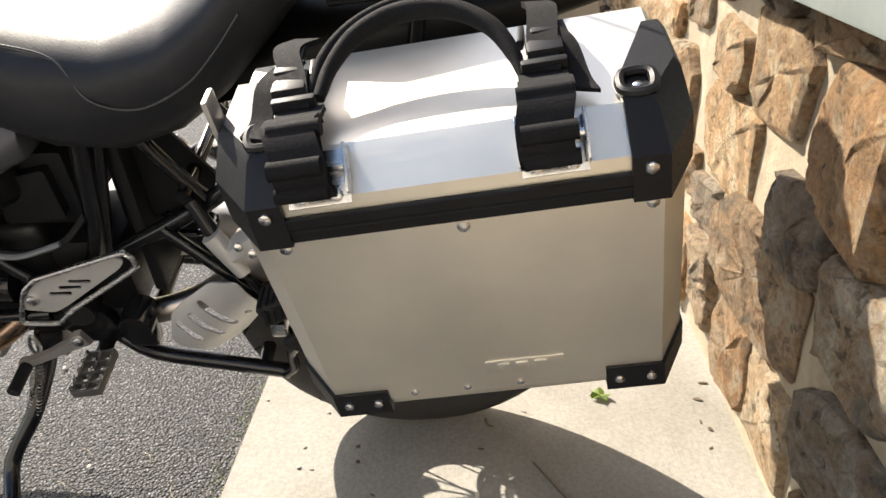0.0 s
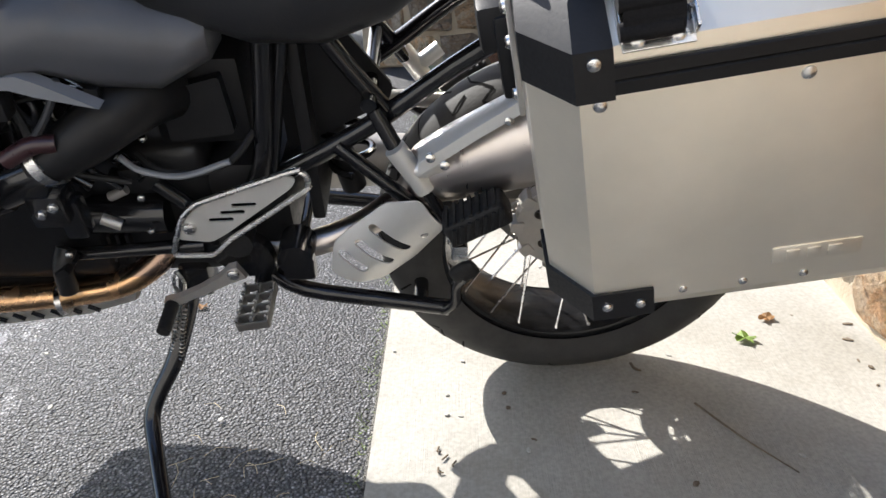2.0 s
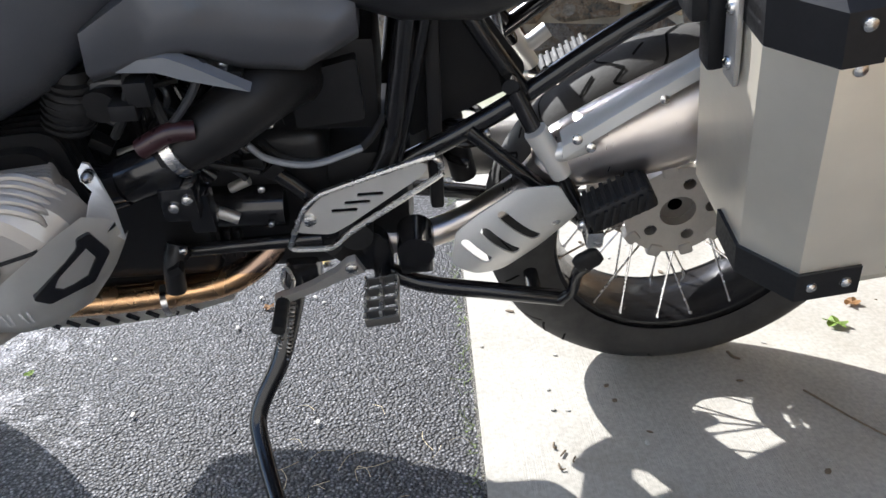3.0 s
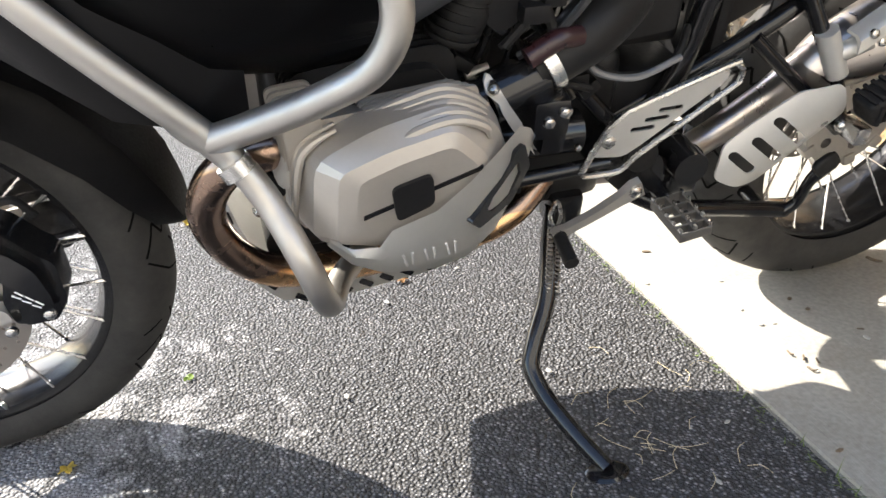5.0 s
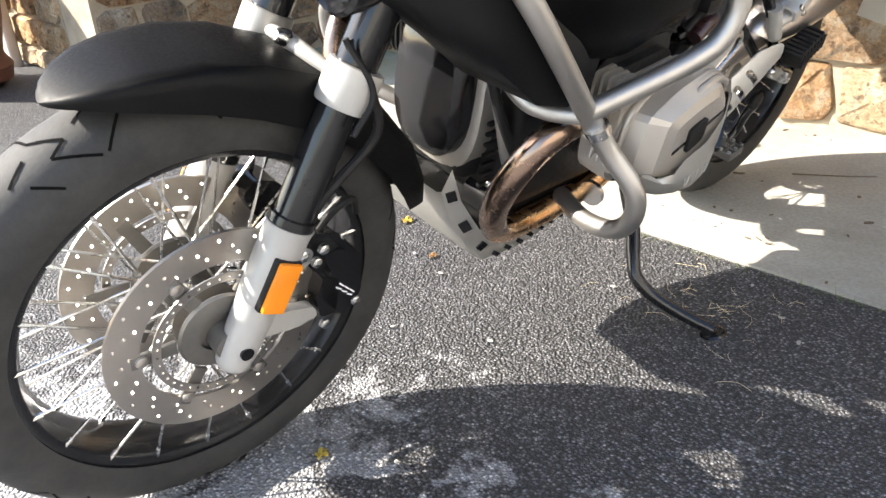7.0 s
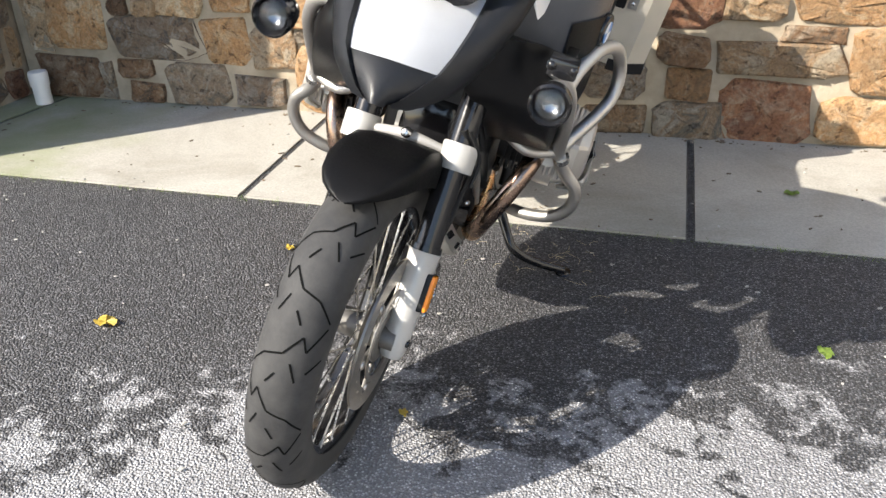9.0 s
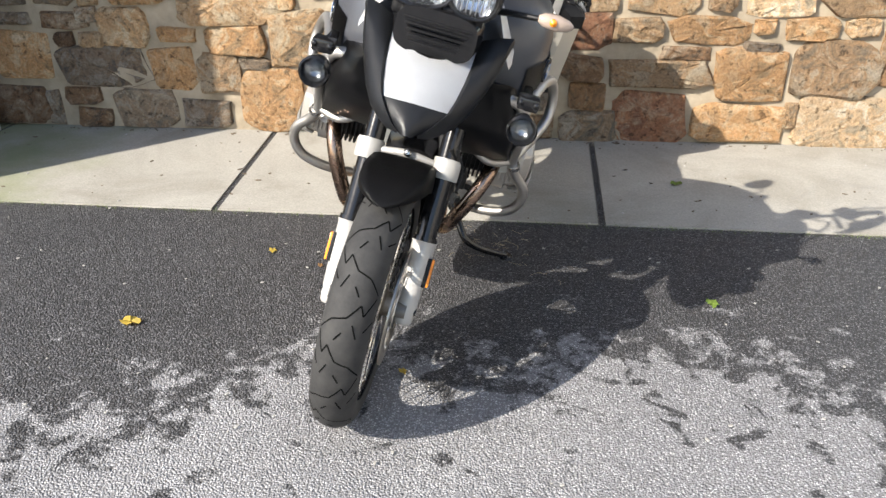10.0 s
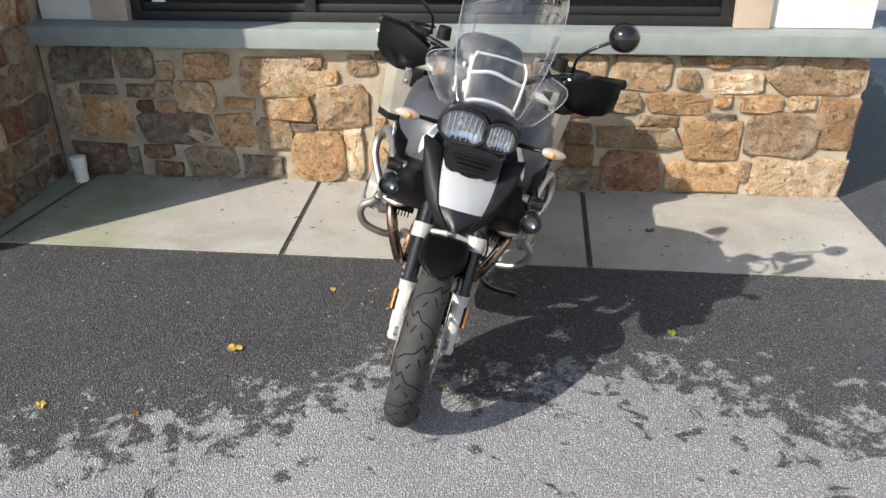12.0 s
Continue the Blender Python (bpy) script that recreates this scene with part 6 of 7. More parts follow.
    for l, u, a, b in ((-0.042, 1.046, 0.076, 0.056), (0.078, 1.04, 0.05, 0.045)):
        part("headlight_reflector", loft([ring_f(1.407, l, u, a * 0.3, b * 0.3, 28, 2.2), ring_f(1.41, l, u, a * 0.65, b * 0.65, 28, 2.2), ring_f(1.42, l, u, a * 0.97, b * 0.97, 28, 2.2)], caps=False), HEAD_REFLECTOR, hl)
        part("bulb_shield", loft([ring_f(1.407, l, u, a * 0.3, b * 0.3, 28, 2.2), ring_f(1.416, l, u, a * 0.2, b * 0.2, 28, 2.2)]), STEEL, hl)
        part("headlight_lens", loft([ring_f(1.42, l, u, a, b, 28, 2.3), ring_f(1.432, l, u, a * 0.9, b * 0.9, 28, 2.3), ring_f(1.438, l, u, a * 0.55, b * 0.55, 28, 2.3), ring_f(1.44, l, u, a * 0.1, b * 0.1, 28, 2.3)]), LENS, hl)
        part("lens_bezel", tube([tuple(p) for p in ring_f(1.421, l, u, a * 1.03, b * 1.03, 32, 2.3)], 0.0055, 8, 1, True), FRAME_PAINT, hl)
        for k in range(7):
            y = l - a * 0.66 + a * 1.32 * k / 6
            hgt = b * 0.8 * math.sqrt(max(0.05, 1 - ((y - l) / a) ** 2))
            part("lens_flute", rod((1.424, y, u - hgt), (1.424, y, u + hgt), 0.0016, 6), FLUTE, hl)
    # windscreen: a curved clear sheet with side deflectors
    rows = []
    for f, u, half, bow in ((1.40, 1.115, 0.095, 0.02), (1.385, 1.15, 0.115, 0.035), (1.355, 1.21, 0.135, 0.05), (1.315, 1.28, 0.155, 0.06), (1.27, 1.36, 0.165, 0.07), (1.225, 1.44, 0.165, 0.075), (1.19, 1.50, 0.145, 0.07), (1.18, 1.525, 0.11, 0.045)):
        rows.append([Vector((f - bow * (k / 6 - 1) ** 2 * 1.0, half * (k / 6 - 1), u + 0.01 * (1 - abs(k / 6 - 1)))) for k in range(13)])
    bm = loft(rows, False, False)
    bmesh.ops.solidify(bm, geom=bm.faces[:], thickness=0.004)
    ws = part("windscreen", bm, SCREEN, bike, "tall clear windscreen", 60)
    # a pale tube round the rim carries the edge highlight in its colour
    rim = [r[0] for r in rows] + [r for r in rows[-1][2:-1:2]] + [r[-1] for r in rows[::-1]] + [r for r in rows[0][-3:1:-2]]
    part("screen_edge", tube([tuple(p) for p in rim], 0.0013, 6, 2, True), EDGE_GLINT, ws, "pale tube painting the bright glint along the screen edge")
    for s in (1, -1):
        fin = [[Vector((1.36 - 0.05 * t, (0.105 + w * t) * s, u + up * t)) for t in (0, 0.33, 0.66, 1.0)] for u, w, up in ((1.085, 0.05, 0.0), (1.11, 0.085, 0.02), (1.16, 0.122, 0.03), (1.20, 0.118, 0.03), (1.235, 0.06, 0.02))]
        bm = loft(fin, False, False)
        part("deflector_edge", tube([tuple(r[-1]) for r in fin], 0.0013, 6, 4), EDGE_GLINT, ws)
        bmesh.ops.solidify(bm, geom=bm.faces[:], thickness=0.003)
        part("wind_deflector", bm, SCREEN, ws, "small clear side deflector", 60)
        part("screen_arm", tube(flip([(1.36, 0.075, 1.10), (1.345, 0.085, 1.17), (1.31, 0.088, 1.24), (1.29, 0.075, 1.265)], s), 0.0055, 10, 5), SCREEN_STAY, ws, "grey screen stay")
    part("screen_bracket", joined(tube([(1.36, 0.09, 1.105), (1.375, 0.06, 1.135), (1.378, 0.0, 1.145), (1.375, -0.06, 1.135), (1.36, -0.09, 1.105)], 0.012, 10, 5, flat=0.6), tube([(1.29, 0.085, 1.262), (1.293, 0, 1.268), (1.29, -0.085, 1.262)], 0.0045, 10, 5), tube([(1.325, 0.087, 1.205), (1.335, 0.04, 1.215), (1.335, -0.02, 1.225), (1.325, -0.087, 1.205)], 0.0065, 10, 5), box((0.012, 0.05, 0.05), (1.365, 0, 1.12), 0.004)), SCREEN_STAY, ws, "grey tubular screen bracket")
    dash = part("instrument_panel", loft([ring_f(1.24, 0, 1.13, 0.12, 0.07), ring_f(1.31, 0, 1.12, 0.11, 0.06), ring_f(1.345, 0, 1.10, 0.09, 0.04)]), BLACK_PLASTIC, bike, "black instrument panel")
    part("navigation_holder", box((0.03, 0.11, 0.08), (1.22, 0.0, 1.23), 0.01, 2), BLACK_PLASTIC, dash)
    for s in (1, -1):
        sig = part("turn_signal", moved(loft([ring_f(x, 0, 0, a, b, 20, 2.4) for x, a, b in ((-0.04, 0.009, 0.007), (-0.028, 0.017, 0.0145), (0.0, 0.021, 0.0175), (0.027, 0.014, 0.012), (0.038, 0.004, 0.004))]), Matrix.Translation((1.385, 0.243 * s, 1.04)) @ Matrix.Rotation(radians(90 * s), 4, "Z")), AMBER_CLEAR, bike, "clear turn signal with amber bulb")
        part("signal_bulb", moved(lathe([(0.0005, 0.012), (0.008, 0.006), (0.009, -0.01)], 14), Matrix.Translation((1.402, 0.235 * s, 1.042)) @ Matrix.Rotation(radians(-90), 4, "Z")), AMBER, sig)
        part("signal_stem", tube(flip([(1.33, 0.12, 1.02), (1.36, 0.16, 1.03), (1.38, 0.205, 1.038)], s), [0.012, 0.01, 0.009], 10, 4, flat=0.7), BLACK_PLASTIC, sig)


nose()


SHIFT = Vector((0.03, 0, 0.07))


def controls():
    bars = part("handlebar", moved(joined(*[tube(flip([(1.14, 0.0, 1.12), (1.16, 0.06, 1.13), (1.17, 0.14, 1.175), (1.14, 0.24, 1.20), (1.09, 0.36, 1.205), (1.055, 0.435, 1.205)], s), 0.0115, 12, 5) for s in (1, -1)]), STEER), FRAME_PAINT, bike, "black wide handlebar")
    for s in (1, -1):
        part("grip", moved(tube(flip([(1.105, 0.32, 1.205), (1.06, 0.43, 1.205)], s), 0.017, 14, 4), STEER), RUBBER, bars)
        bm = loft([[Vector((f + df, l * s, u)) for df, u in ((0.0, u0), (0.022, (u0 + u1) / 2), (0.012, u1), (-0.03, u1 + 0.004))] for l, f, u0, u1 in ((0.225, 1.25, 1.145, 1.2), (0.27, 1.245, 1.12, 1.225), (0.32, 1.22, 1.11, 1.24), (0.38, 1.18, 1.115, 1.235), (0.415, 1.13, 1.13, 1.225), (0.42, 1.08, 1.15, 1.215))], False, False)
        bmesh.ops.solidify(bm, geom=bm.faces[:], thickness=0.005)
        hg = part("hand_guard", moved(bm, STEER), BLACK_PLASTIC, bars, "dark plastic hand guard", 60)
        part("guard_stay", moved(tube(flip([(1.24, 0.24, 1.165), (1.18, 0.22, 1.18), (1.15, 0.2, 1.19)], s), 0.009, 8, 4), STEER), BLACK_PLASTIC, hg)
        part("switch_pod", moved(box((0.05, 0.06, 0.055), (1.125, 0.28 * s, 1.2), 0.012, 2), STEER), BLACK_PLASTIC, bars)
        part("lever", moved(tube(flip([(1.15, 0.24, 1.195), (1.17, 0.3, 1.19), (1.14, 0.42, 1.185)], s), 0.006, 8, 5), STEER), STEEL, bars)
        part("fluid_reservoir", moved(lathe([(0.0005, 0.04), (0.022, 0.04), (0.024, 0.0), (0.0005, 0.0)], 20), STEER @ Matrix.Translation((1.14, 0.2 * s, 1.215)) @ Matrix.Rotation(radians(90), 4, "X")), BLACK_PLASTIC, bars)
        mir = part("mirror_stem", moved(tube(flip([(1.12, 0.245, 1.215), (1.13, 0.25, 1.27), (1.145, 0.29, 1.315), (1.15, 0.345, 1.355)], s), 0.0055, 10, 5), STEER), FRAME_PAINT, bars, "black mirror stem")
        part("mirror_head", moved(loft([ring_f(x, 0, 0, a, b, 28, 2.1) for x, a, b in ((0.035, 0.008, 0.008), (0.028, 0.029, 0.029), (0.012, 0.043, 0.041), (-0.01, 0.05, 0.048), (-0.016, 0.048, 0.046))]), STEER @ Matrix.Translation((1.15, 0.37 * s, 1.37)) @ Matrix.Rotation(radians(-8 * s), 4, "Z")), FRAME_PAINT, mir, "round black mirror housing")


controls()
part("radio_aerial", tube([(0.0, -0.1, 0.95), (-0.02, -0.11, 1.15), (-0.06, -0.12, 1.45)], [0.004, 0.0025, 0.0015], 6, 4), FRAME_PAINT, bike)


# ---- aluminium side cases ----
CASE_POSE = BIKE @ Matrix.Translation((0, 0, 0.759)) @ Matrix.Rotation(radians(8.5), 4, "Y") @ Matrix.Translation((-0.025, 0, -0.75))


def side_case(s, label):
    """A metal luggage box with chamfered ends, hung nose-down; x ahead, y outward when s is 1."""
    case = empty("side_case", CASE_POSE @ Matrix.Translation((0, 0.023 * s, 0)), label, "luggage case", "side cases")
    li = 0.22

    def level(u, front, back, out, cham=0.055, step=0.04):
        return [Vector((f, l * s, u)) for f, l in ((front + step, li), (front + step, out - cham), (front, out), (back, out), (back - step * 0.75, out - cham), (back - step * 0.75, li))]
    body = part("case_body", loft([level(0.572, 0.088, -0.25, 0.418, 0.05, 0.022), level(0.585, 0.1, -0.264, 0.424), level(0.85, 0.101, -0.264, 0.436)]), CASE_METAL, case, "brushed aluminium case body", 8)
    part("seal_band", loft([level(0.844, 0.102, -0.265, 0.438), level(0.846, 0.104, -0.267, 0.441), level(0.8575, 0.104, -0.267, 0.442), level(0.859, 0.103, -0.266, 0.44)]), BLACK_PLASTIC, case, "black plastic rim of the case", 20)
    part("lid_band", loft([level(0.8598, 0.103, -0.266, 0.44), level(0.861, 0.104, -0.267, 0.442), level(0.8715, 0.104, -0.267, 0.442), level(0.873, 0.103, -0.266, 0.44)]), BLACK_PLASTIC, case, "", 20)
    lid = part("lid", loft([level(0.872, 0.101, -0.264, 0.437), level(0.888, 0.1, -0.263, 0.436), level(0.909, 0.093, -0.256, 0.402), level(0.914, 0.088, -0.251, 0.392)]), CASE_METAL, case, "brushed aluminium lid with sloped edges", 8)
    for f, d in ((0.1, 1), (-0.264, -1)):
        k = 1.0 if d > 0 else 0.75
        rings = []
        for u, out, g in ((0.844, 0.4445, 0.004), (0.89, 0.4425, 0.004), (0.915, 0.404, 0.001), (0.921, 0.395, -0.004)):
            rings.append([Vector((f + d * x, l * s, u)) for x, l in ((0.04 * k + g, out - 0.13), (0.04 * k + g, out - 0.056), (g, out), (-0.028, out), (-0.028, out - 0.03), (0.01, out - 0.13))])
        cap = part("corner_cap", loft(rings), BLACK_PLASTIC, lid, "black moulded corner", 20)
        part("cap_rivet", bolt((f - d * 0.012, 0.4435 * s, 0.879), (0, s, 0), 0.0065, 0.004), STEEL, cap)
        eye = part("tie_eye", tube([(f - d * 0.026, 0.389 * s, 0.922), (f - d * 0.002, 0.391 * s, 0.922), (f, 0.365 * s, 0.925), (f - d * 0.024, 0.363 * s, 0.924)], 0.005, 8, 4, True), BLACK_PLASTIC, cap)
        part("tie_pin", bolt((f - d * 0.012, 0.377 * s, 0.918), (0, 0, 1), 0.006, 0.004), STEEL, eye)
    for f in (0.084, -0.084, -0.254):
        part("rivet", bolt((f, 0.4353 * s, 0.835), (0, s, 0), 0.0065, 0.003), STEEL, body)
    plate_ob = part("mount_plate", box((0.006, 0.03, 0.17), (0.146, 0.326 * s, 0.862), 0.002), CASTING, case, "beige metal mounting strip")
    for u in (0.795, 0.85, 0.885):
        part("plate_bolt", bolt((0.149, 0.326 * s, u), (1, 0, 0), 0.007, 0.005), STEEL, plate_ob)
    part("latch", joined(box((0.035, 0.05, 0.05), (0.16, 0.275 * s, 0.85), 0.008), box((0.02, 0.03, 0.09), (0.152, 0.29 * s, 0.82), 0.006)), BLACK_PLASTIC, case, "black case latch")
    for f in (0.01, -0.05, -0.11):
        part("rivet", bolt((f, 0.424 * s, 0.594), (0, s, 0), 0.005, 0.003), STEEL, body)
    for f0, d in ((0.1, -1), (-0.264, 1)):
        k = 1.0 if d < 0 else 0.75
        rings = []
        for u in (0.568, 0.571, 0.602, 0.604):
            rings.append([Vector((f0 - d * a, l * s, u)) for a, l in ((0.044 * k, 0.31), (0.044 * k, 0.372), (0.003, 0.4285), (-0.06, 0.4285), (-0.06, 0.41), (0.01, 0.31))])
        shoe = part("corner_shoe", loft(rings), BLACK_PLASTIC, case, "black bottom corner guard", 20)
        for a in (0.012, 0.046):
            part("shoe_rivet", bolt((f0 + d * a, 0.4285 * s, 0.586), (0, s, 0), 0.006, 0.004), STEEL, shoe)
    part("embossed_plate", box((0.085, 0.002, 0.02), (-0.118, 0.4268 * s, 0.625), 0.0008), CASE_METAL, body)
    for k in range(3):
        part("embossed_mark", box((0.013, 0.002, 0.012), (-0.095 - 0.02 * k, 0.4284 * s, 0.625), 0.0008), CASE_METAL, body)
    for f in (0.036, -0.172):
        bracket = part("strap_bracket", moved(box((0.058, 0.003, 0.05), (0, 0, 0), 0.001), Matrix.Translation((f, 0.4215 * s, 0.899)) @ Matrix.Rotation(radians(48 * s), 4, "X")), STEEL, lid, "steel strap bracket")
        for d in (1, -1):
            part("bracket_cheek", moved(box((0.003, 0.02, 0.045), (d * 0.029, 0.008 * s, 0.004), 0.001), Matrix.Translation((f, 0.4215 * s, 0.899)) @ Matrix.Rotation(radians(48 * s), 4, "X")), STEEL, bracket)
            part("bracket_rivet", bolt((f + d * 0.016, 0.4355 * s, 0.889), (0, s, 0.9), 0.006, 0.004), STEEL, bracket)
        part("bracket_pin", rod((f - 0.029, 0.425 * s, 0.912), (f + 0.029, 0.425 * s, 0.912), 0.004, 8), STEEL, bracket)
    return case


side_case(1, "brushed aluminium side case with black corners and a strapped lid")
side_case(-1, "brushed aluminium side case with black corners")


def lid_straps():
    """Carry strap with buckles and a braided handle lying over the lid."""
    st = empty("carry_strap", CASE_POSE, "black webbing strap with buckles and padded handle on the lid", "strap")
    st.matrix_world = CASE_POSE @ Matrix.Translation((0.004, 0.02, -0.037))

    def ribbon(pts, wide, thick=0.004, twist=0.0):
        rings = []
        for p in smooth_path(pts, 6):
            rings.append([p + Vector((a * wide / 2, -a * twist * wide / 2, b * thick / 2)) for a, b in ((-1, -1), (1, -1), (1, 1), (-1, 1))])
        return loft(rings)
    for f, lean in ((0.036, 0.01), (-0.172, -0.004)):
        part("webbing", ribbon([(f, 0.437, 0.928), (f, 0.446, 0.94), (f, 0.445, 0.958), (f + lean * 0.5, 0.425, 0.972), (f + lean, 0.395, 0.975), (f + lean, 0.36, 0.97)], 0.044, 0.006), WEBBING, st)
        part("webbing", ribbon([(f + 0.001, 0.447, 0.934), (f + 0.002, 0.456, 0.95), (f + 0.002, 0.446, 0.97), (f + lean, 0.42, 0.985), (f + lean, 0.395, 0.982), (f + lean, 0.385, 0.972)], 0.047, 0.007), WEBBING, st)
        for l, u, r in ((0.452, 0.942, 0.0075), (0.448, 0.966, 0.009), (0.416, 0.984, 0.008)):
            part("strap_roll", rod((f + lean * 0.5 - 0.0235, l, u), (f + lean * 0.5 + 0.0235, l, u), r, 10), WEBBING, st)
        b = part("buckle", box((0.034, 0.036, 0.013), (f + lean * 2.2, 0.33, 0.981), 0.004), BLACK_PLASTIC, st, "black side-release buckle")
        part("buckle_bar", box((0.042, 0.01, 0.015), (f + lean * 1.6, 0.358, 0.976), 0.003), BLACK_PLASTIC, b)
        part("buckle_tongue", box((0.026, 0.05, 0.009), (f + lean * 2.6, 0.295, 0.987), 0.003), BLACK_PLASTIC, b)
        for d in (1, -1):
            part("buckle_prong", moved(box((0.006, 0.03, 0.011), (d * 0.02, 0, 0), 0.002), Matrix.Translation((f + lean * 2.2, 0.312, 0.982)) @ Matrix.Rotation(radians(-6 * d), 4, "Z")), BLACK_PLASTIC, b)
        part("webbing", ribbon([(f + lean * 1.4, 0.365, 0.974), (f + lean * 2, 0.325, 0.986), (f + lean * 3, 0.28, 0.992), (f + lean * 2, 0.235, 0.978)], 0.028, 0.006, 0.25), WEBBING, st)
        part("loose_end", ribbon([(f + lean * 2, 0.30, 0.99), (f + lean * 5 - 0.006, 0.33, 0.984), (f + lean * 6 - 0.01, 0.365, 0.966), (f + lean * 7 - 0.012, 0.385, 0.962)], 0.022, 0.004, 0.4), WEBBING, st)
    part("handle", tube([(0.03, 0.352, 0.975), (0.02, 0.318, 0.986), (-0.002, 0.288, 0.998), (-0.035, 0.272, 1.006), (-0.07, 0.27, 1.008), (-0.105, 0.28, 1.005), (-0.135, 0.305, 0.996), (-0.152, 0.335, 0.982), (-0.158, 0.36, 0.971)], [0.006, 0.0075, 0.0095, 0.0105, 0.0105, 0.01, 0.009, 0.0075, 0.004], 12, 6), WEBBING, st, "braided black carry handle")
    part("handle_cord", tube([(0.04, 0.345, 0.972), (0.028, 0.305, 0.99), (0.0, 0.275, 1.004), (-0.04, 0.258, 1.012), (-0.08, 0.258, 1.012)], 0.006, 10, 6), WEBBING, st)


lid_straps()


# ---- litter and small things ----
def leaf_mesh(size, rng, lobes=5):
    """A curled leaf with an uneven lobed rim."""
    bm = bmesh.new()
    n = 20
    mid = bm.verts.new((0, 0, size * 0.12))
    rim = []
    for k in range(n):
        t = 2 * math.pi * k / n
        r = size / 2 * (0.68 + 0.3 * abs(math.cos(lobes * t / 2)) + rng.uniform(-0.06, 0.06))
        rim.append(bm.verts.new((r * math.cos(t), 0.78 * r * math.sin(t), size * (0.05 + 0.16 * math.sin(2 * t + 0.6) ** 2 + rng.uniform(0, 0.05)))))
    for k in range(n):
        bm.faces.new((mid, rim[k], rim[(k + 1) % n]))
    bmesh.ops.solidify(bm, geom=bm.faces[:], thickness=0.0008)
    return bm


def leaf(x, y, size, material, label, seed):
    rng = random.Random(seed)
    ob = part("leaf", leaf_mesh(size, rng), material)
    z = 0.003 if y > KERB else -0.003
    ob.matrix_world = Matrix.Translation((x, y, z)) @ Matrix.Rotation(rng.uniform(0, 6.28), 4, "Z")
    return tagged(ob, label, "leaf", "fallen leaves")


for i, (x, y, size, material, label) in enumerate((
        (-1.344, 0.351, 0.05, LEAF_GREEN, "small yellow-green leaf lying on the concrete"), (-0.21, -0.915, 0.055, LEAF_GREEN, "green leaf lying on the asphalt"),
        (-0.19, 0.058, 0.055, LEAF_GREEN, "green leaf lying on the concrete slab"), (-1.732, -0.687, 0.04, LEAF_YELLOW, "small yellow leaf on damp asphalt"),
        (-1.139, -1.368, 0.03, LEAF_YELLOW, "curled yellow leaf beside the front wheel"), (-1.32, -1.2, 0.022, LEAF_GREEN, "tiny green leaf under the engine"),
        (-2.636, -1.628, 0.05, LEAF_YELLOW, "orange-yellow leaf on the asphalt"), (-2.03, -1.2, 0.07, LEAF_YELLOW, "bright yellow leaf on the asphalt"),
        (-1.53, -0.78, 0.03, LEAF_BROWN, "small dry leaf behind the front wheel"), (-1.42, 0.42, 0.04, LEAF_BROWN, "dry brown leaf on the concrete"),
        (-2.25, -1.65, 0.04, LEAF_BROWN, "reddish dry leaf on the asphalt"), (-1.48, 0.3, 0.02, LEAF_BROWN, "brown leaf scrap on the concrete"))):
    leaf(x, y, size, material, label, 20 + i)


def twig(a, b, r, material, label):
    a, b = Vector(a), Vector(b)
    mid = a.lerp(b, 0.5) + Vector((0.006, -0.004, 0.001))
    return tagged(part("twig", tube([a, mid, b], [r, r * 0.9, r * 0.6], 6, 4), material), label, "twig", "fallen twigs")


twig((-1.144, 0.202, 0.004), (-0.965, 0.315, 0.004), 0.0018, TWIG, "thin brown twig on the concrete")
twig((-1.27, 0.115, 0.004), (-1.245, 0.13, 0.004), 0.003, TWIG, "short dark bark scrap on the concrete")
for k, (x, y) in enumerate(((-1.019, -0.228), (-1.004, -0.215), (-1.039, -0.243), (-0.989, -0.243))):
    twig((x, y, 0.005), (x + 0.012, y + 0.006 * (k - 1.5), 0.005), 0.0018, TWIG, "dark bark scrap on the concrete")


def litter():
    """Grit, seeds and pale specks strewn over asphalt and slabs."""
    rng = random.Random(77)
    bm = bmesh.new()
    for _ in range(300):
        x, y = rng.uniform(-3.4, 0.9), rng.uniform(-3.0, 0.5)
        r = rng.uniform(0.0015, 0.005)
        m = Matrix.Translation((x, y, r * 0.4 if y < KERB else r * 0.4 + 0.002)) @ Matrix.Rotation(rng.uniform(0, 6.28), 4, "Z") @ Matrix.Diagonal((rng.uniform(1, 2.2), 1, 0.6, 1))
        bmesh.ops.create_icosphere(bm, subdivisions=1, radius=r, matrix=m)
    return tagged(part("grit", bm, PALE_STONE), "pale grit and leaf specks strewn over the ground", "grit", kind="stuff")


def dark_litter():
    rng = random.Random(31)
    bm = bmesh.new()
    for _ in range(170):
        x, y = rng.uniform(-3.6, 0.94), rng.uniform(KERB + 0.02, 0.56)
        if rng.random() < 0.45:
            y = 0.565 + rng.uniform(-0.03, 0.01)
        r = rng.uniform(0.002, 0.006)
        m = Matrix.Translation((x, y, 0.002 + r * 0.4)) @ Matrix.Rotation(rng.uniform(0, 6.28), 4, "Z") @ Matrix.Diagonal((rng.uniform(1, 3), 1, 0.6, 1))
        bmesh.ops.create_icosphere(bm, subdivisions=1, radius=r, matrix=m)
    return tagged(part("leaf_litter", bm, TWIG), "dark crumbs of leaf litter along the wall foot", "litter", kind="stuff")


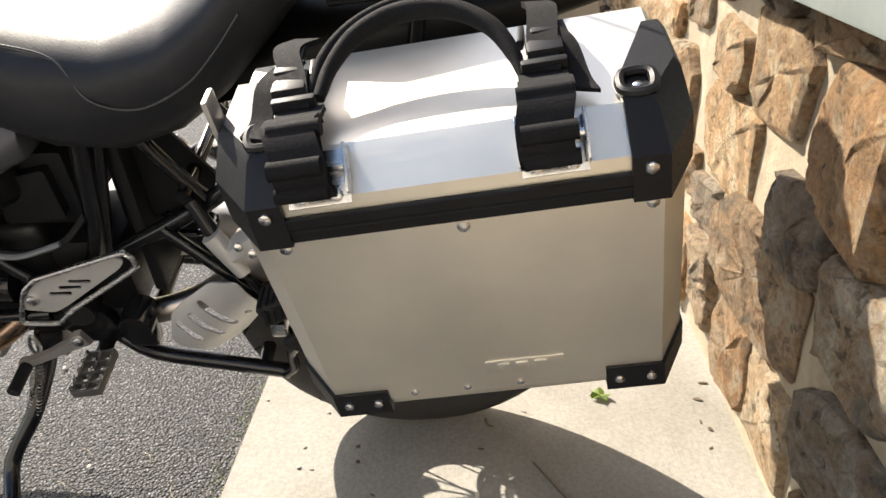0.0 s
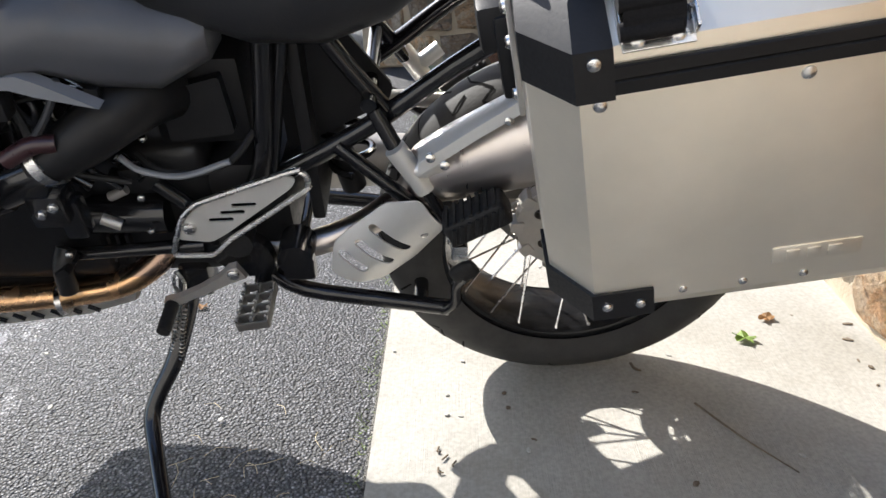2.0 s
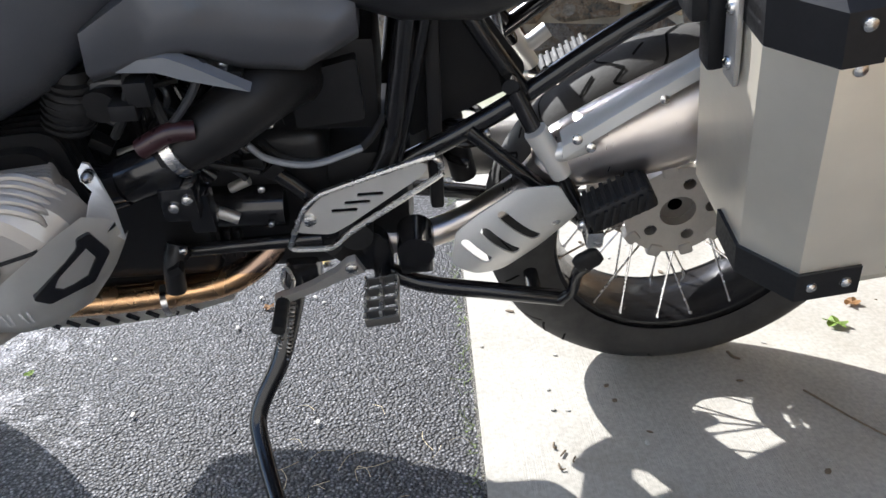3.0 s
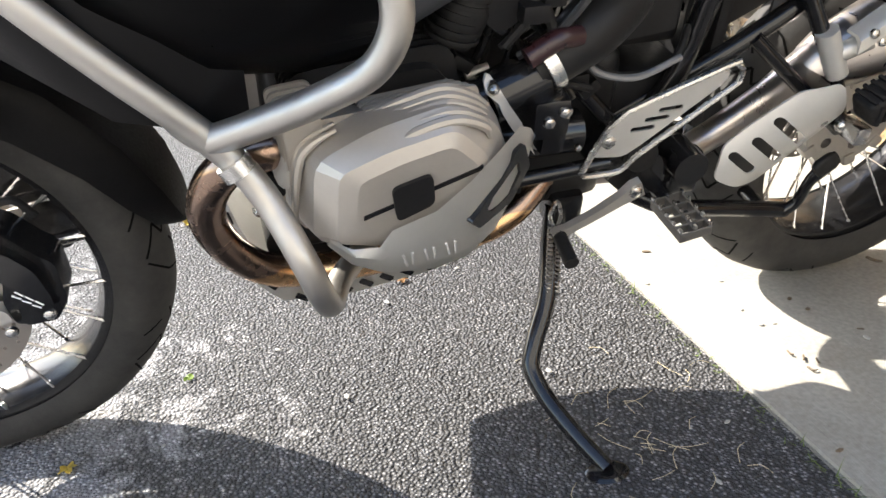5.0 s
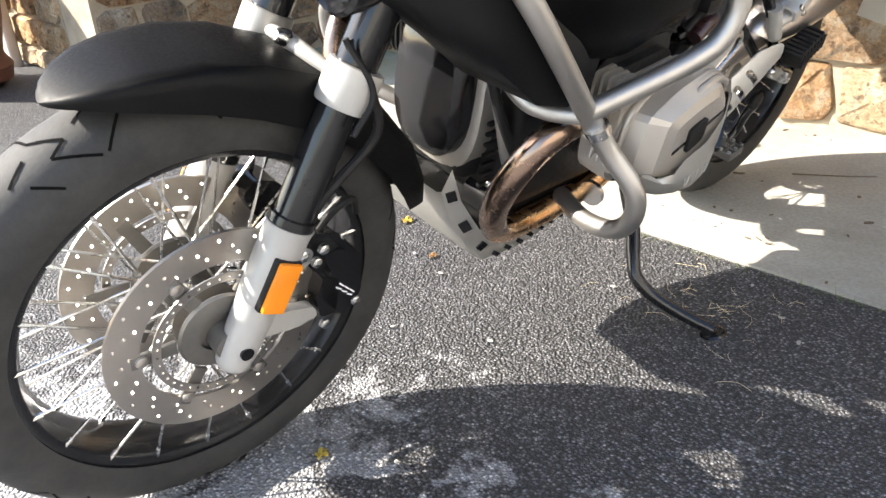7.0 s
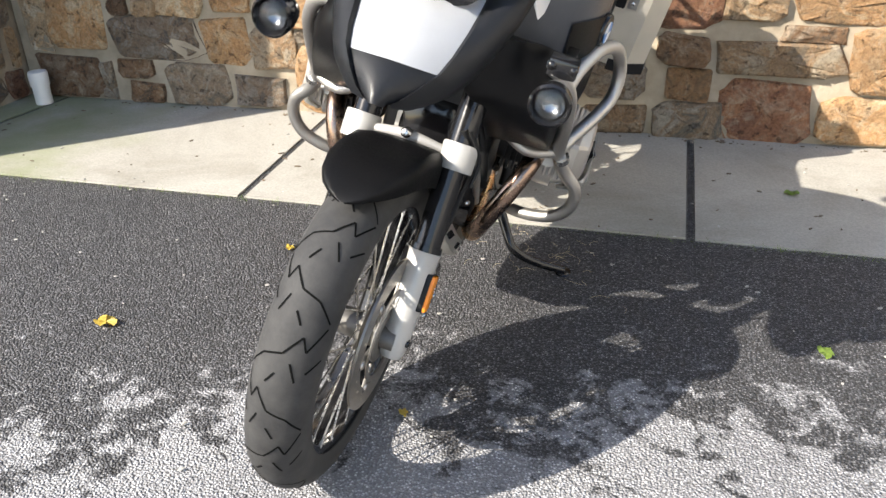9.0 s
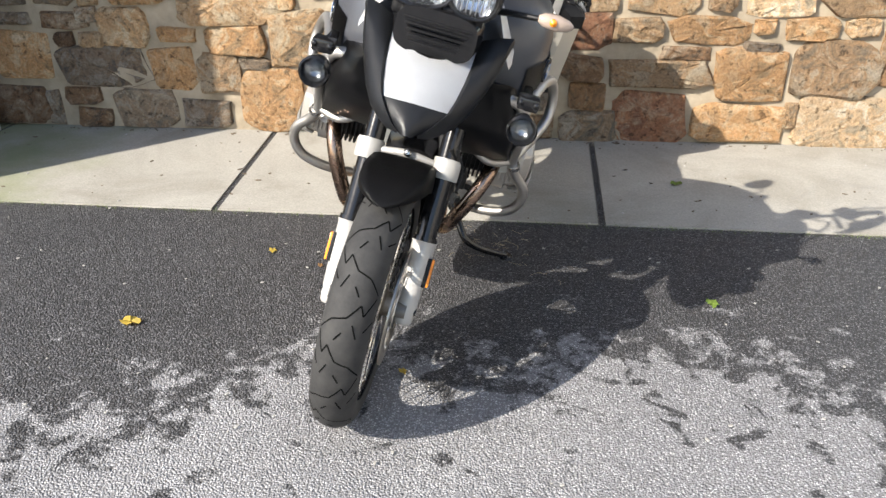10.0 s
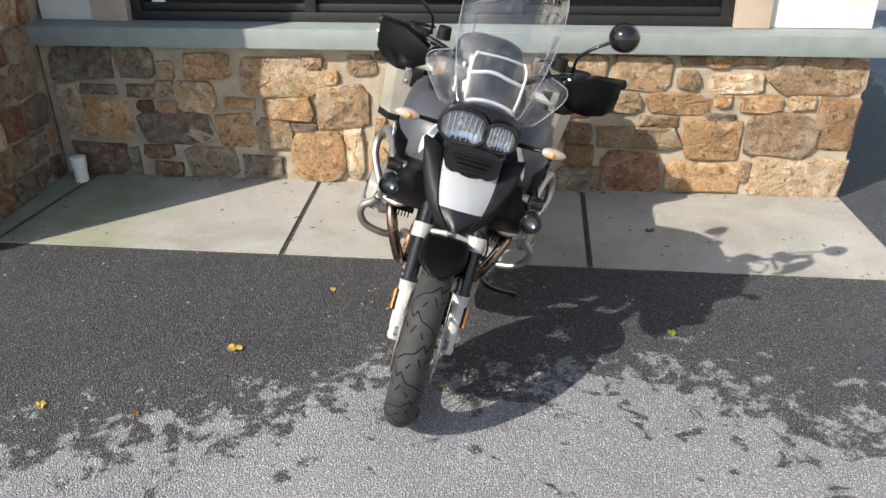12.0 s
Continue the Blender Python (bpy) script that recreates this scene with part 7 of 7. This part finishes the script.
def kerb_grass():
    """Dry grass and moss tufts along the edge between slab and asphalt."""
    rng = random.Random(5)
    bm = bmesh.new()
    for _ in range(700):
        x, y = rng.uniform(-3.4, 0.9), KERB - abs(rng.gauss(0, 0.012)) - 0.002
        ln, th = rng.uniform(0.006, 0.03), rng.uniform(0, 6.28)
        d = Vector((math.cos(th), math.sin(th), rng.uniform(0.1, 0.8))) * ln
        w = Vector((-math.sin(th), math.cos(th), 0)) * 0.0009
        p = Vector((x, y, -0.004))
        a, b, c = bm.verts.new(p - w), bm.verts.new(p + w), bm.verts.new(p + d)
        bm.faces.new((a, b, c))
    return tagged(part("grass", bm, MOSS), "thin moss and grass along the slab edge", "grass", kind="stuff")


def straw():
    rng = random.Random(15)
    bm = bmesh.new()
    for _ in range(36):
        x, y = rng.gauss(-0.95, 0.1), rng.gauss(-0.55, 0.09)
        if y > KERB:
            continue
        th, ln = rng.uniform(0, 6.28), rng.uniform(0.02, 0.06)
        a = Vector((x, y, 0.001))
        tube([a, a + Vector((math.cos(th) * ln / 2, math.sin(th) * ln / 2, 0.004)), a + Vector((math.cos(th + 0.3) * ln, math.sin(th + 0.3) * ln, 0.0))], 0.0005, 4, 2, bm=bm)
    return tagged(part("straw", bm, STRAW), "dry grass stems scattered under the motorcycle", "straw", kind="stuff")


litter()
dark_litter()
kerb_grass()
straw()


def standpipe():
    p = empty("standpipe", Matrix.Translation((-3.6, 0.48, 0.002)), "white plastic pipe stub with a cap at the wall corner", "pipe")
    up = Matrix.Rotation(radians(90), 4, "X")
    part("pipe", moved(lathe([(0.0005, 0), (0.04, 0), (0.04, 0.1), (0.0005, 0.1)], 28), up), PVC, p)
    part("cap", moved(lathe([(0.0005, 0.09), (0.046, 0.09), (0.046, 0.15), (0.043, 0.158), (0.0005, 0.16)], 28), up), PVC, p)


standpipe()


def planter():
    p = empty("planter", Matrix.Translation((-4.57, -1.07, -0.004)), "large round brown glazed clay planter", "planter")
    up = Matrix.Rotation(radians(90), 4, "X")
    part("pot", moved(lathe([(0.0005, 0), (0.2, 0), (0.25, 0.03), (0.265, 0.09), (0.24, 0.13), (0.235, 0.15), (0.27, 0.3), (0.3, 0.5), (0.31, 0.56), (0.33, 0.57), (0.33, 0.61), (0.29, 0.61), (0.28, 0.55), (0.0005, 0.53)], 48), up), CLAY, p)
    part("soil", moved(lathe([(0.0005, 0.555), (0.28, 0.552)], 32), up), SOIL, p)


planter()


def downspout():
    return tagged(part("downspout", tube([(-4.85, -0.715, -0.003), (-4.87, -0.715, 0.2), (-4.93, -0.705, 2.8)], 0.032, 14, 4), WHITE_PANEL), "pale metal downspout against the stone front", "downspout")


downspout()
